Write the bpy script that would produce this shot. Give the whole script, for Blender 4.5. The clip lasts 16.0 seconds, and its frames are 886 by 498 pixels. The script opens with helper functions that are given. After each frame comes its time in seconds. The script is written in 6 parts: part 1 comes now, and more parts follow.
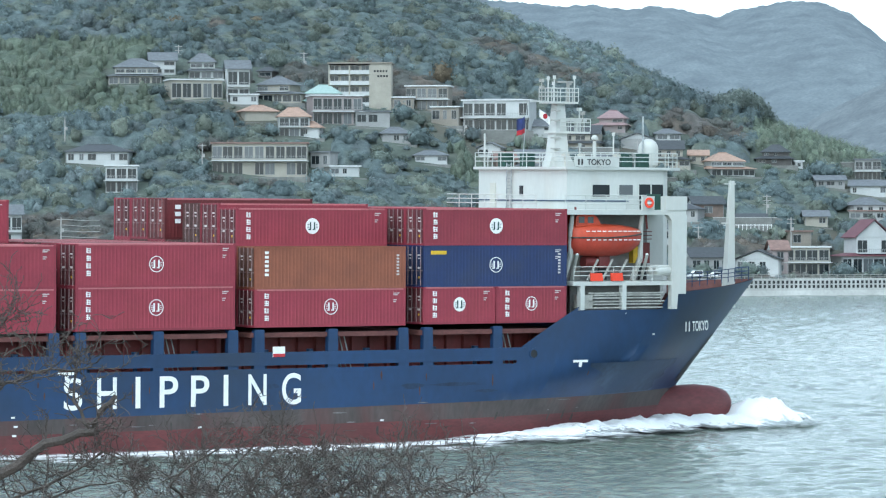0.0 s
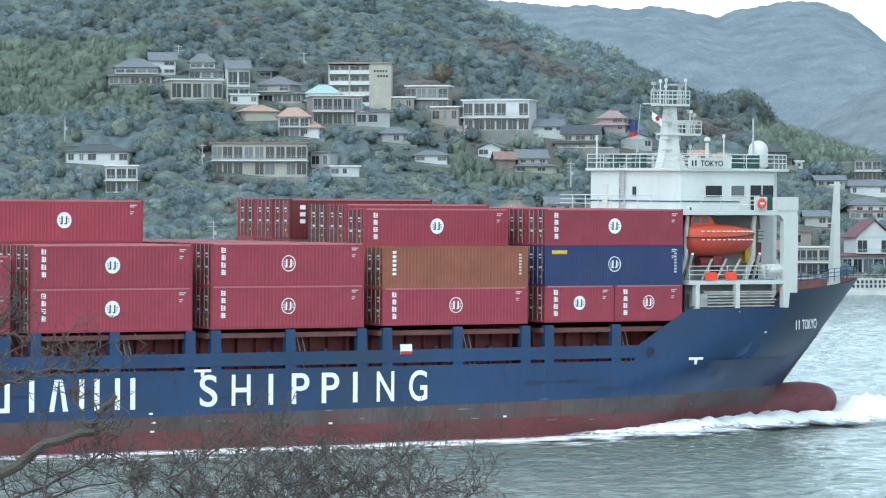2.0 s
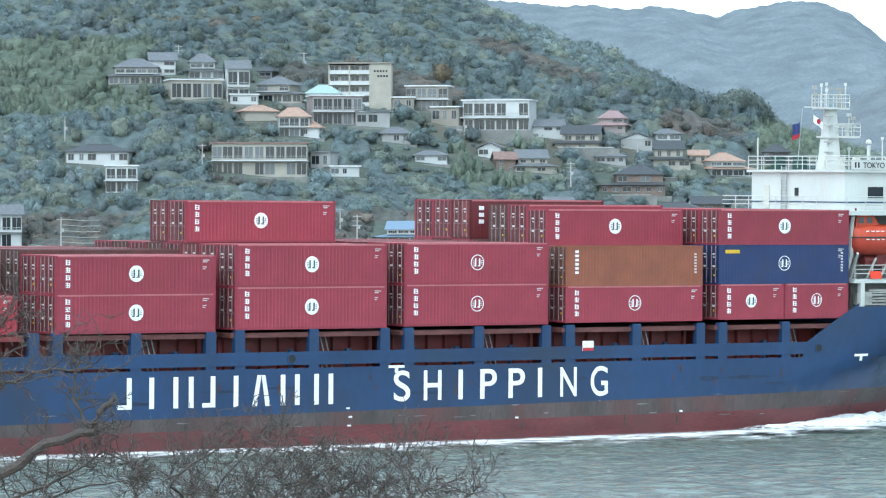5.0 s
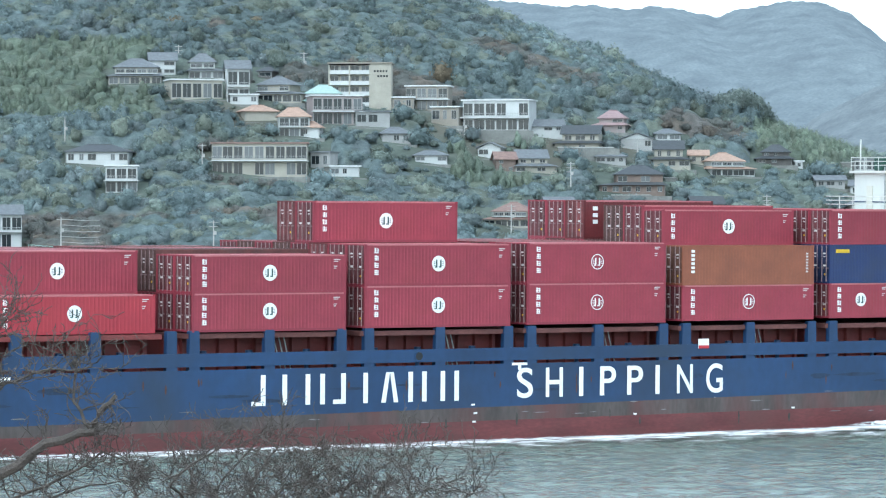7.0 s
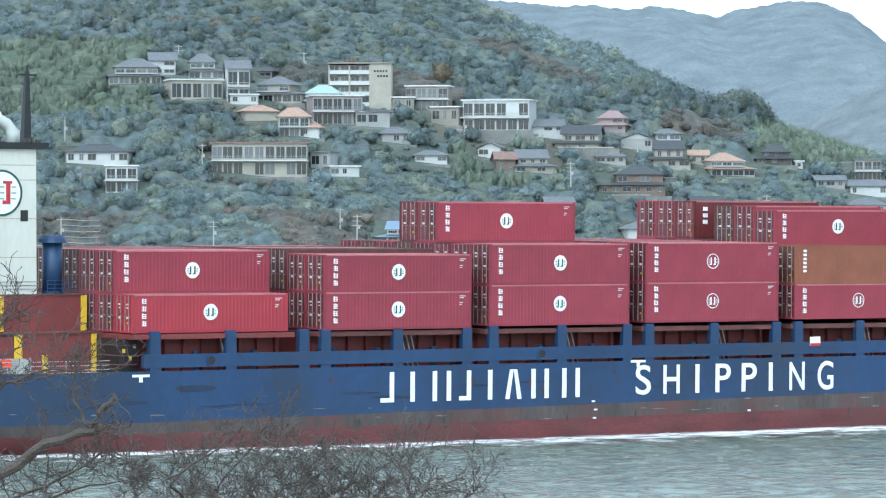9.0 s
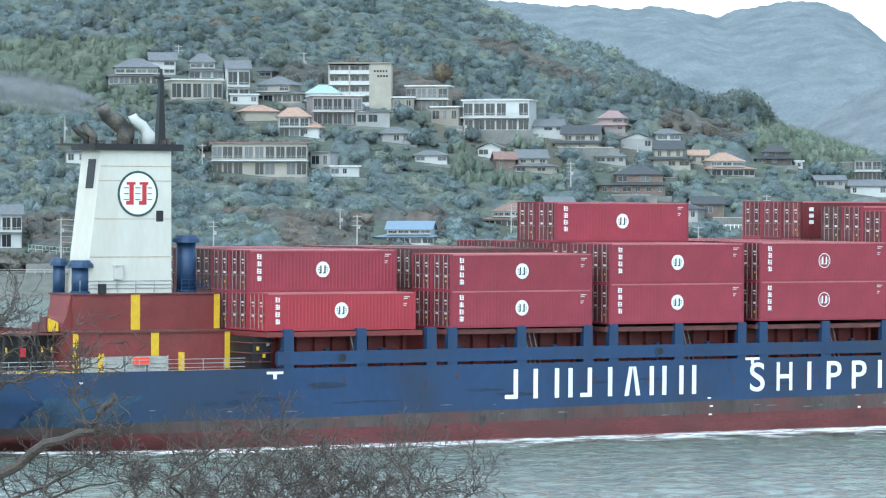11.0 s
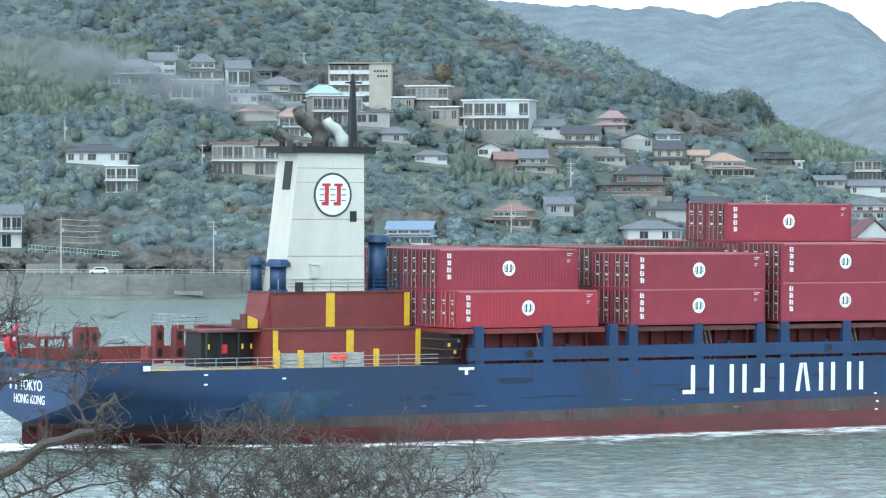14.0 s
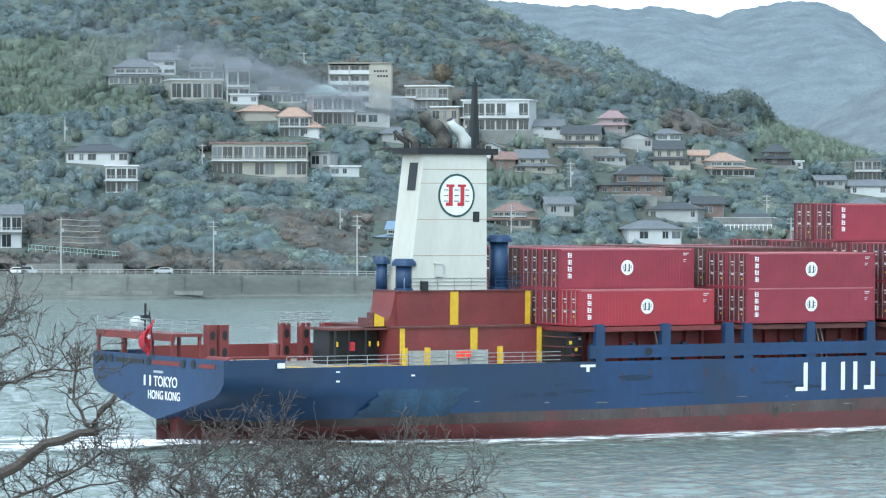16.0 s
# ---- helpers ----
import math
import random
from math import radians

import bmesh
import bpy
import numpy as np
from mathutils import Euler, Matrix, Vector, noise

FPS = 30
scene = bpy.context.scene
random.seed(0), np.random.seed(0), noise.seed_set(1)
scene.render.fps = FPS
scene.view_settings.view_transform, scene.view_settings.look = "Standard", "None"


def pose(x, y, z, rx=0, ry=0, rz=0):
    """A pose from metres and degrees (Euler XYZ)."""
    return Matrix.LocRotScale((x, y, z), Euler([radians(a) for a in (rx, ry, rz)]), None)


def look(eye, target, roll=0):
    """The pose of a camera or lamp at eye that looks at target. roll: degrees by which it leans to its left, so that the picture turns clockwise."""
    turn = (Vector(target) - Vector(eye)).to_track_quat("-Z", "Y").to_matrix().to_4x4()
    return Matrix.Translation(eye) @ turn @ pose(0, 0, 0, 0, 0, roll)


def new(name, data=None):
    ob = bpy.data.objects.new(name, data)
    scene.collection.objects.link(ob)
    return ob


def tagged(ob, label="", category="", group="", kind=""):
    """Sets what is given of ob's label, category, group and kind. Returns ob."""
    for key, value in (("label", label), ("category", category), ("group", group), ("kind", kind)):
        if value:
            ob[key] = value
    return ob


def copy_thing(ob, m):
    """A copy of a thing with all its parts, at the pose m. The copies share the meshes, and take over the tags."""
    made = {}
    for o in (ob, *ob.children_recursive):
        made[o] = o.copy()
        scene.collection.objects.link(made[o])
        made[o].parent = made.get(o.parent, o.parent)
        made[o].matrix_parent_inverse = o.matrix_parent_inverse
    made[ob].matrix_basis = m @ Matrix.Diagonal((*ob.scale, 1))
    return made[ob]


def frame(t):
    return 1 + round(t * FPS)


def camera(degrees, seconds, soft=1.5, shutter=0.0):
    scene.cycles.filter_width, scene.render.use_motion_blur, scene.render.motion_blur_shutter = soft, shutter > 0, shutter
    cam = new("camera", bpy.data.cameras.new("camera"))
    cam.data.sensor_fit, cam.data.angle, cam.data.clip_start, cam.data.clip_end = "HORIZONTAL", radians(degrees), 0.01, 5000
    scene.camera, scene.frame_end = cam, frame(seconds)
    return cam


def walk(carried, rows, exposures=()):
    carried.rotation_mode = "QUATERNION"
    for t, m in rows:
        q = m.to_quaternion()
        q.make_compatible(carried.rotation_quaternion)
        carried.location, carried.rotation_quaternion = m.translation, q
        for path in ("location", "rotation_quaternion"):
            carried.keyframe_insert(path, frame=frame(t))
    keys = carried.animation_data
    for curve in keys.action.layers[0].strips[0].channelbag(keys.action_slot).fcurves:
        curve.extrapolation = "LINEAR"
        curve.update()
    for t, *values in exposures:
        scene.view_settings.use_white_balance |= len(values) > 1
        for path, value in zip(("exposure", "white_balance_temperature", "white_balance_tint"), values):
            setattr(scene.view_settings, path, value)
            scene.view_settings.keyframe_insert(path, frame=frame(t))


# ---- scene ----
# ---- camera: stands still on the near shore, long lens ----
EYE = (0.0, 0.0, 14.9)
cam = camera(12.64, 16.0, soft=1.2)
HOLD = look(EYE, (0.0, 1000.0, 14.9 - 4.574))
walk(cam, [(0.0, HOLD), (16.0, HOLD)], exposures=[(0.0, 1.11, 5500, -2), (3.5, 1.28, 5500, -2), (7.0, 1.36, 5500, -2), (12.5, 1.38, 5500, -2), (16.0, 1.29, 5500, -2)])

# ---- world and light: bright overcast ----
SUN_EL, SUN_AZ = radians(48), radians(200)
world = bpy.data.worlds.new("overcast_sky")
scene.world = world
world.use_nodes = True
wn, wl = world.node_tree.nodes, world.node_tree.links
sky = wn.new("ShaderNodeTexSky")
sky.sky_type, sky.sun_disc, sky.sun_elevation, sky.sun_rotation = "NISHITA", False, SUN_EL, SUN_AZ
sky.dust_density, sky.air_density = 1.5, 1.0
grey = wn.new("ShaderNodeHueSaturation")
grey.inputs["Saturation"].default_value = 0.33
wl.new(sky.outputs[0], grey.inputs["Color"])
wl.new(grey.outputs[0], wn["Background"].inputs["Color"])
wn["Background"].inputs["Strength"].default_value = 0.15
sun_data = bpy.data.lights.new("sun", "SUN")
sun_data.energy, sun_data.angle, sun_data.color = 0.6, radians(60), (1.0, 0.97, 0.93)
sun_ob = new("sun", sun_data)
sun_ob.matrix_basis = look((0, 0, 200), (200 * math.sin(SUN_AZ) * -0.6, 200 * math.cos(SUN_AZ) * -0.6, 0))

# ---- materials ----


def mat(name, color, rough=0.6, metal=0.0, var=0.15, scale=2.0, bump=0.0, bscale=20.0, stain=None, stain_amt=0.0, rnd=0.0, spec=0.5, stretch=(1, 1, 1), tint=False, isl=0.0, relief=0.05):
    """Procedural paint or surface: base colour, broad and fine variation, stains and relief."""
    m = bpy.data.materials.new(name)
    m.use_nodes = True
    n, l = m.node_tree.nodes, m.node_tree.links
    b = n["Principled BSDF"]
    b.inputs["Roughness"].default_value, b.inputs["Metallic"].default_value = rough, metal
    b.inputs["Specular IOR Level"].default_value = spec
    tc = n.new("ShaderNodeTexCoord")
    mp = n.new("ShaderNodeMapping")
    mp.inputs["Scale"].default_value = stretch
    l.new(tc.outputs["Object"], mp.inputs[0])
    col = None

    def noise_at(s, d=4.0):
        t = n.new("ShaderNodeTexNoise")
        t.inputs["Scale"].default_value, t.inputs["Detail"].default_value = s, d
        l.new(mp.outputs[0], t.inputs["Vector"])
        return t.outputs["Fac"]

    def remap(out, lo, hi, a=0.3, z=0.7):
        r = n.new("ShaderNodeMapRange")
        for i, v in enumerate((a, z, lo, hi)):
            r.inputs[1 + i].default_value = v
        l.new(out, r.inputs[0])
        return r.outputs[0]
    hv = n.new("ShaderNodeHueSaturation")
    if tint:
        at = n.new("ShaderNodeAttribute")
        at.attribute_name = "tint"
        l.new(at.outputs["Color"], hv.inputs["Color"])
    else:
        hv.inputs["Color"].default_value = (*color, 1)
    mul = n.new("ShaderNodeMath")
    mul.operation = "MULTIPLY"
    l.new(remap(noise_at(scale), 1 - var, 1 + var), mul.inputs[0])
    l.new(remap(noise_at(scale * 9), 1 - var * 0.6, 1 + var * 0.6), mul.inputs[1])
    last = mul.outputs[0]
    if rnd or isl:
        src = n.new("ShaderNodeObjectInfo").outputs["Random"] if rnd else n.new("ShaderNodeNewGeometry").outputs["Random Per Island"]
        m2 = n.new("ShaderNodeMath")
        m2.operation = "MULTIPLY"
        l.new(last, m2.inputs[0])
        l.new(remap(src, 1 - (rnd or isl), 1 + (rnd or isl), 0, 1), m2.inputs[1])
        last = m2.outputs[0]
    l.new(last, hv.inputs["Value"])
    out = hv.outputs[0]
    if stain:
        mx = n.new("ShaderNodeMix")
        mx.data_type = "RGBA"
        l.new(remap(noise_at(scale * 0.7, 6.0), 0, stain_amt, 0.48, 0.68), mx.inputs[0])
        l.new(out, mx.inputs[6])
        mx.inputs[7].default_value = (*stain, 1)
        out = mx.outputs[2]
    l.new(out, b.inputs["Base Color"])
    if bump:
        bp = n.new("ShaderNodeBump")
        bp.inputs["Strength"].default_value = bump
        bp.inputs["Distance"].default_value = relief
        l.new(noise_at(bscale), bp.inputs["Height"])
        l.new(bp.outputs[0], b.inputs["Normal"])
    return m


RED_BOX = mat("container_red_paint", (0.232, 0.029, 0.047), 0.6, var=0.1, scale=0.6, rnd=0.12, stain=(0.2, 0.03, 0.035), stain_amt=0.35)
BRIGHT_BOX = mat("container_bright_red_paint", (0.31, 0.028, 0.042), 0.55, var=0.08, scale=0.6, stain=(0.3, 0.03, 0.035), stain_amt=0.3)
BROWN_BOX = mat("container_brown_paint", (0.23, 0.075, 0.04), 0.6, var=0.1, scale=0.6, stain=(0.15, 0.05, 0.03), stain_amt=0.4)
NAVY_BOX = mat("container_navy_paint", (0.016, 0.03, 0.1), 0.5, var=0.12, scale=0.6, stain=(0.03, 0.035, 0.06), stain_amt=0.4)
MAROON_BOX = mat("container_maroon_paint", (0.11, 0.016, 0.018), 0.6, var=0.15, scale=0.6, rnd=0.2)
DARK_BOX = mat("container_weathered_paint", (0.09, 0.035, 0.03), 0.7, var=0.3, scale=0.8, rnd=0.25, stain=(0.06, 0.05, 0.045), stain_amt=0.6)
WHITE_MARK = mat("white_marking_paint", (0.78, 0.78, 0.76), 0.6, var=0.06, scale=3.0)
DARK_MARK = mat("dark_green_marking_paint", (0.03, 0.07, 0.065), 0.6)
YELLOW = mat("yellow_safety_paint", (0.62, 0.4, 0.02), 0.6, var=0.12, scale=2.0)
STEEL = mat("galvanised_steel", (0.4, 0.42, 0.42), 0.5, metal=0.6, var=0.2, scale=3.0)
HULL_BLUE = mat("hull_blue_paint", (0.014, 0.04, 0.104), 0.45, var=0.2, scale=0.16, stain=(0.02, 0.03, 0.05), stain_amt=0.7, stretch=(1, 1, 0.7), bump=0.06, bscale=0.8)
HULL_GREY = mat("hull_weathered_band", (0.07, 0.056, 0.052), 0.65, var=0.3, scale=0.25, stain=(0.105, 0.036, 0.034), stain_amt=0.75, stretch=(1.6, 1, 0.5), bump=0.1, bscale=1.0)
HULL_RED = mat("hull_antifouling_red", (0.122, 0.03, 0.031), 0.6, var=0.25, scale=0.25, stain=(0.09, 0.035, 0.032), stain_amt=0.7, stretch=(1, 1, 3), bump=0.08, bscale=1.0)
SHIP_WHITE = mat("ship_white_paint", (0.5, 0.515, 0.485), 0.45, var=0.05, scale=0.5, stain=(0.5, 0.42, 0.33), stain_amt=0.22, stretch=(1, 1, 0.35))
FUNNEL_WHITE = mat("funnel_off_white_paint", (0.56, 0.55, 0.49), 0.5, var=0.06, scale=0.4, stain=(0.42, 0.33, 0.22), stain_amt=0.35, stretch=(1, 1, 0.25))
CREAM = mat("ship_cream_steel", (0.5, 0.49, 0.43), 0.5, var=0.06, scale=0.5, stain=(0.5, 0.38, 0.26), stain_amt=0.25)
OXIDE = mat("red_oxide_paint", (0.165, 0.032, 0.03), 0.6, var=0.15, scale=0.5, stain=(0.11, 0.035, 0.03), stain_amt=0.5)
DECK_RED = mat("deck_red_brown", (0.11, 0.04, 0.035), 0.75, var=0.25, scale=0.5)
DECK_TAN = mat("worn_tan_deck", (0.3, 0.27, 0.22), 0.8, var=0.25, scale=0.4, stain=(0.16, 0.13, 0.1), stain_amt=0.6)
# black paint; also laid on for the dark inside holes, ports and recesses
BLACK = mat("black_paint_and_openings", (0.012, 0.013, 0.015), 0.5, var=0.2)
SOOT = mat("sooty_steel", (0.05, 0.045, 0.04), 0.7, var=0.4, scale=1.5)
RUST_GREY = mat("rusty_grey_exhaust", (0.12, 0.108, 0.09), 0.7, var=0.5, scale=0.8, stain=(0.022, 0.02, 0.019), stain_amt=1.0)
BLUE_VENT = mat("vent_blue_paint", (0.014, 0.04, 0.1), 0.5, var=0.15)
ORANGE = mat("lifeboat_orange", (0.5, 0.065, 0.025), 0.5, var=0.12, scale=0.8, stain=(0.33, 0.08, 0.05), stain_amt=0.5)
ORANGE_CLOTH = mat("orange_red_cover", (0.75, 0.06, 0.025), 0.6, var=0.06)
GREEN_DARK = mat("dark_green_canvas", (0.02, 0.06, 0.045), 0.7, var=0.15)
# darker grey with brown stains; shade under the decks is put into it
RECESS = mat("shaded_recess_grey", (0.2, 0.2, 0.195), 0.6, var=0.15, scale=0.5, stain=(0.15, 0.12, 0.1), stain_amt=0.4)
GREY_BOXM = mat("weathered_grey_crate", (0.33, 0.33, 0.3), 0.7, var=0.2, scale=1.5)
LOGO_RED = mat("logo_red_paint", (0.42, 0.03, 0.04), 0.55)
FLAG_RED = mat("red_flag_cloth", (0.34, 0.018, 0.03), 0.8, var=0.2, scale=4)
FLAG_BLUE = mat("blue_flag_cloth", (0.025, 0.04, 0.14), 0.8)
BARK = mat("grey_brown_bark", (0.078, 0.064, 0.055), 0.85, var=0.35, scale=12, bump=0.4, bscale=60)
CONCRETE = mat("weathered_seawall_concrete", (0.14, 0.145, 0.13), 0.85, var=0.25, scale=0.06, stain=(0.08, 0.085, 0.075), stain_amt=0.7, bump=0.2, bscale=0.8, stretch=(1, 1, 2.5))
PALE_CONCRETE = mat("pale_concrete", (0.42, 0.42, 0.4), 0.8, var=0.15, scale=0.15, stain=(0.25, 0.25, 0.23), stain_amt=0.5)
ASPHALT = mat("coast_road_asphalt", (0.06, 0.06, 0.06), 0.85, var=0.2, scale=0.2)
TERRACE = mat("terrace_retaining_wall", (0.17, 0.172, 0.16), 0.85, var=0.25, scale=0.3, bump=0.3, bscale=1.5)
POLE = mat("concrete_pole", (0.36, 0.35, 0.33), 0.7, var=0.1)
RAIL_GREEN = mat("pale_green_rail_paint", (0.3, 0.45, 0.4), 0.6)
FOREST = mat("hillside_foliage", (0.06, 0.08, 0.05), 0.95, var=0.32, scale=0.4, tint=True, spec=0.05, bump=0.5, bscale=2.2, relief=0.3)
fn, fl_ = FOREST.node_tree.nodes, FOREST.node_tree.links
leaf_b = fn["Principled BSDF"]
through_leaf, leaf_mix = fn.new("ShaderNodeBsdfTranslucent"), fn.new("ShaderNodeMixShader")
leaf_mix.inputs[0].default_value = 0.28
fl_.new(leaf_b.inputs["Base Color"].links[0].from_socket, through_leaf.inputs["Color"])
fl_.new(leaf_b.outputs[0], leaf_mix.inputs[1])
fl_.new(through_leaf.outputs[0], leaf_mix.inputs[2])
fl_.new(leaf_mix.outputs[0], fn["Material Output"].inputs["Surface"])
HILL = mat("hillside_undergrowth", (0.1, 0.118, 0.1), 0.95, var=0.3, scale=0.04, stain=(0.12, 0.105, 0.085), stain_amt=0.7, spec=0.1, bump=0.5, bscale=0.4)
NEAR_SOIL = mat("shore_soil", (0.09, 0.07, 0.05), 0.95, var=0.3, scale=0.5)


def glass_mat(name, color, rough=0.08):
    m = bpy.data.materials.new(name)
    m.use_nodes = True
    b = m.node_tree.nodes["Principled BSDF"]
    b.inputs["Base Color"].default_value = (*color, 1)
    b.inputs["Roughness"].default_value = rough
    b.inputs["IOR"].default_value = 1.5
    return m


GLASS = glass_mat("dark_window_glass", (0.012, 0.018, 0.022))
GLASS_PALE = glass_mat("curtained_window_glass", (0.1, 0.11, 0.115), 0.15)


def water_mat():
    m = bpy.data.materials.new("grey_green_sea_water")
    m.use_nodes = True
    n, l = m.node_tree.nodes, m.node_tree.links
    b = n["Principled BSDF"]
    b.inputs["Base Color"].default_value = (0.15, 0.182, 0.152, 1)
    b.inputs["Roughness"].default_value = 0.1
    b.inputs["IOR"].default_value = 1.33
    tc = n.new("ShaderNodeTexCoord")
    prev = None
    for sc, dist, st, rot in ((0.9, 0.3, (0.5, 1.0, 1), -0.1), (2.8, 0.16, (0.6, 1.0, 1), 0.1)):
        mp = n.new("ShaderNodeMapping")
        mp.inputs["Scale"].default_value = st
        mp.inputs["Rotation"].default_value = (0, 0, rot)
        l.new(tc.outputs["Object"], mp.inputs[0])
        t = n.new("ShaderNodeTexNoise")
        t.inputs["Scale"].default_value, t.inputs["Detail"].default_value, t.inputs["Distortion"].default_value = sc, 5.0, 0.6
        l.new(mp.outputs[0], t.inputs["Vector"])
        bp = n.new("ShaderNodeBump")
        bp.inputs["Strength"].default_value, bp.inputs["Distance"].default_value = 0.8, dist
        l.new(t.outputs["Fac"], bp.inputs["Height"])
        if prev:
            l.new(prev, bp.inputs["Normal"])
        prev = bp.outputs[0]
    l.new(prev, b.inputs["Normal"])
    return m


WATER = water_mat()


def foam_mat(name, lo, hi, scale, stretch):
    """White foam broken by holes of clear water, in streaks."""
    m = bpy.data.materials.new(name)
    m.use_nodes = True
    n, l = m.node_tree.nodes, m.node_tree.links
    b = n["Principled BSDF"]
    b.inputs["Base Color"].default_value = (0.9, 0.92, 0.92, 1)
    b.inputs["Roughness"].default_value = 0.9
    tc = n.new("ShaderNodeTexCoord")
    mp = n.new("ShaderNodeMapping")
    mp.inputs["Scale"].default_value = stretch
    l.new(tc.outputs["Object"], mp.inputs[0])
    t = n.new("ShaderNodeTexNoise")
    t.inputs["Scale"].default_value, t.inputs["Detail"].default_value, t.inputs["Roughness"].default_value, t.inputs["Distortion"].default_value = scale, 7.0, 0.65, 1.2
    l.new(mp.outputs[0], t.inputs["Vector"])
    at = n.new("ShaderNodeAttribute")
    at.attribute_name = "cover"
    ad = n.new("ShaderNodeMath")
    ad.operation = "ADD"
    l.new(t.outputs["Fac"], ad.inputs[0])
    l.new(at.outputs["Fac"], ad.inputs[1])
    r = n.new("ShaderNodeMapRange")
    r.inputs[1].default_value, r.inputs[2].default_value = lo, hi
    l.new(ad.outputs[0], r.inputs[0])
    l.new(r.outputs[0], b.inputs["Alpha"])
    bp = n.new("ShaderNodeBump")
    bp.inputs["Strength"].default_value, bp.inputs["Distance"].default_value = 0.6, 0.25
    l.new(t.outputs["Fac"], bp.inputs["Height"])
    l.new(bp.outputs[0], b.inputs["Normal"])
    b.inputs["Subsurface Weight"].default_value = 0.0
    return m


FOAM = foam_mat("broken_white_foam", 0.8, 1.12, 1.7, (0.35, 0.8, 1))
WAVE_FOAM = foam_mat("tumbling_white_foam", 0.8, 1.0, 1.1, (0.7, 0.8, 0.8))
SPRAY = mat("white_spray", (0.86, 0.88, 0.88), 0.9, var=0.05, scale=1.0, bump=0.8, bscale=2.0)

# ---- mesh tools ----


class Geo:
    """Collects vertices and faces of one part."""

    def __init__(self):
        self.v, self.f = [], []

    def add(self, vs, fs):
        o = len(self.v)
        self.v += [tuple(p) for p in vs]
        self.f += [tuple(i + o for i in f) for f in fs]
        return self

    def box(self, x0, x1, y0, y1, z0, z1, c=0.0):
        """A box with its upright edges cut by c."""
        if c <= 0:
            ring = [(x0, y0), (x1, y0), (x1, y1), (x0, y1)]
        else:
            ring = [(x0 + c, y0), (x1 - c, y0), (x1, y0 + c), (x1, y1 - c), (x1 - c, y1), (x0 + c, y1), (x0, y1 - c), (x0, y0 + c)]
        return self.prism(ring, z0, z1)

    def prism(self, ring, z0, z1, top=None):
        """An upright prism over ring; top: another ring for a tapered one."""
        n = len(ring)
        vs = [(x, y, z0) for x, y in ring] + [(x, y, z1) for x, y in (top or ring)]
        fs = [(i, (i + 1) % n, n + (i + 1) % n, n + i) for i in range(n)]
        return self.add(vs, fs + [tuple(range(n))[::-1], tuple(range(n, 2 * n))])

    def side(self, poly, y0, y1):
        """A prism along y over a polygon in x, z."""
        n = len(poly)
        vs = [(x, y0, z) for x, z in poly] + [(x, y1, z) for x, z in poly]
        return self.add(vs, [(i, (i + 1) % n, n + (i + 1) % n, n + i) for i in range(n)] + [tuple(range(n))[::-1], tuple(range(n, 2 * n))])

    def tube(self, pts, rs, n=6):
        """A tube through pts with radii rs."""
        pts = [Vector(p) for p in pts]
        rs = rs if isinstance(rs, (list, tuple)) else [rs] * len(pts)
        vs, fs = [], []
        for k, p in enumerate(pts):
            d = (pts[min(k + 1, len(pts) - 1)] - pts[max(k - 1, 0)]).normalized()
            a = d.orthogonal().normalized() if abs(d.z) > 0.9 else d.cross(Vector((0, 0, 1))).normalized()
            b = d.cross(a)
            for i in range(n):
                t = 2 * math.pi * i / n
                vs.append(p + (a * math.cos(t) + b * math.sin(t)) * rs[k])
        for k in range(len(pts) - 1):
            fs += [(k * n + i, k * n + (i + 1) % n, (k + 1) * n + (i + 1) % n, (k + 1) * n + i) for i in range(n)]
        fs += [tuple(range(n))[::-1], tuple(range((len(pts) - 1) * n, len(pts) * n))]
        return self.add(vs, fs)

    def grid(self, rows):
        """A sheet through rows of points."""
        w = len(rows[0])
        vs = [p for r in rows for p in r]
        return self.add(vs, [(j * w + i, j * w + i + 1, (j + 1) * w + i + 1, (j + 1) * w + i) for j in range(len(rows) - 1) for i in range(w - 1)])

    def disc(self, c, r, y, thick=0.02, n=28, ry=1.0):
        """An upright disc facing -y."""
        return self.side([(c[0] + r * math.cos(2 * math.pi * i / n), c[1] + r * ry * math.sin(2 * math.pi * i / n)) for i in range(n)], y - thick, y)

    def ring(self, c, r0, r1, y, thick=0.03, n=32):
        """An upright flat ring facing -y, closed on itself."""
        vs = []
        for i in range(n):
            a = 2 * math.pi * i / n
            for r, yy in ((r0, y - thick), (r1, y - thick), (r1, y), (r0, y)):
                vs.append((c[0] + r * math.cos(a), yy, c[1] + r * math.sin(a)))
        fs = [(4 * i + k, 4 * ((i + 1) % n) + k, 4 * ((i + 1) % n) + (k + 1) % 4, 4 * i + (k + 1) % 4) for i in range(n) for k in range(4)]
        return self.add(vs, fs)


def as_mesh(name, geo, material, smooth=False):
    me = bpy.data.meshes.new(name)
    me.from_pydata(geo.v, [], geo.f)
    me.materials.append(material)
    if smooth:
        me.shade_smooth()
    me.update()
    return me


def part(name, geo, material, parent=None, label="", smooth=False):
    ob = new(name, as_mesh(name, geo, material, smooth))
    if parent:
        ob.parent = parent
    return tagged(ob, label)


def fix_normals(ob):
    bm = bmesh.new()
    bm.from_mesh(ob.data)
    bmesh.ops.recalc_face_normals(bm, faces=bm.faces)
    bm.to_mesh(ob.data)
    bm.free()
    return ob


def thing(name, m, label, category, group="", kind=""):
    ob = new(name)
    ob.empty_display_size = 0.5
    ob.matrix_basis = m
    return tagged(ob, label, category, group, kind)


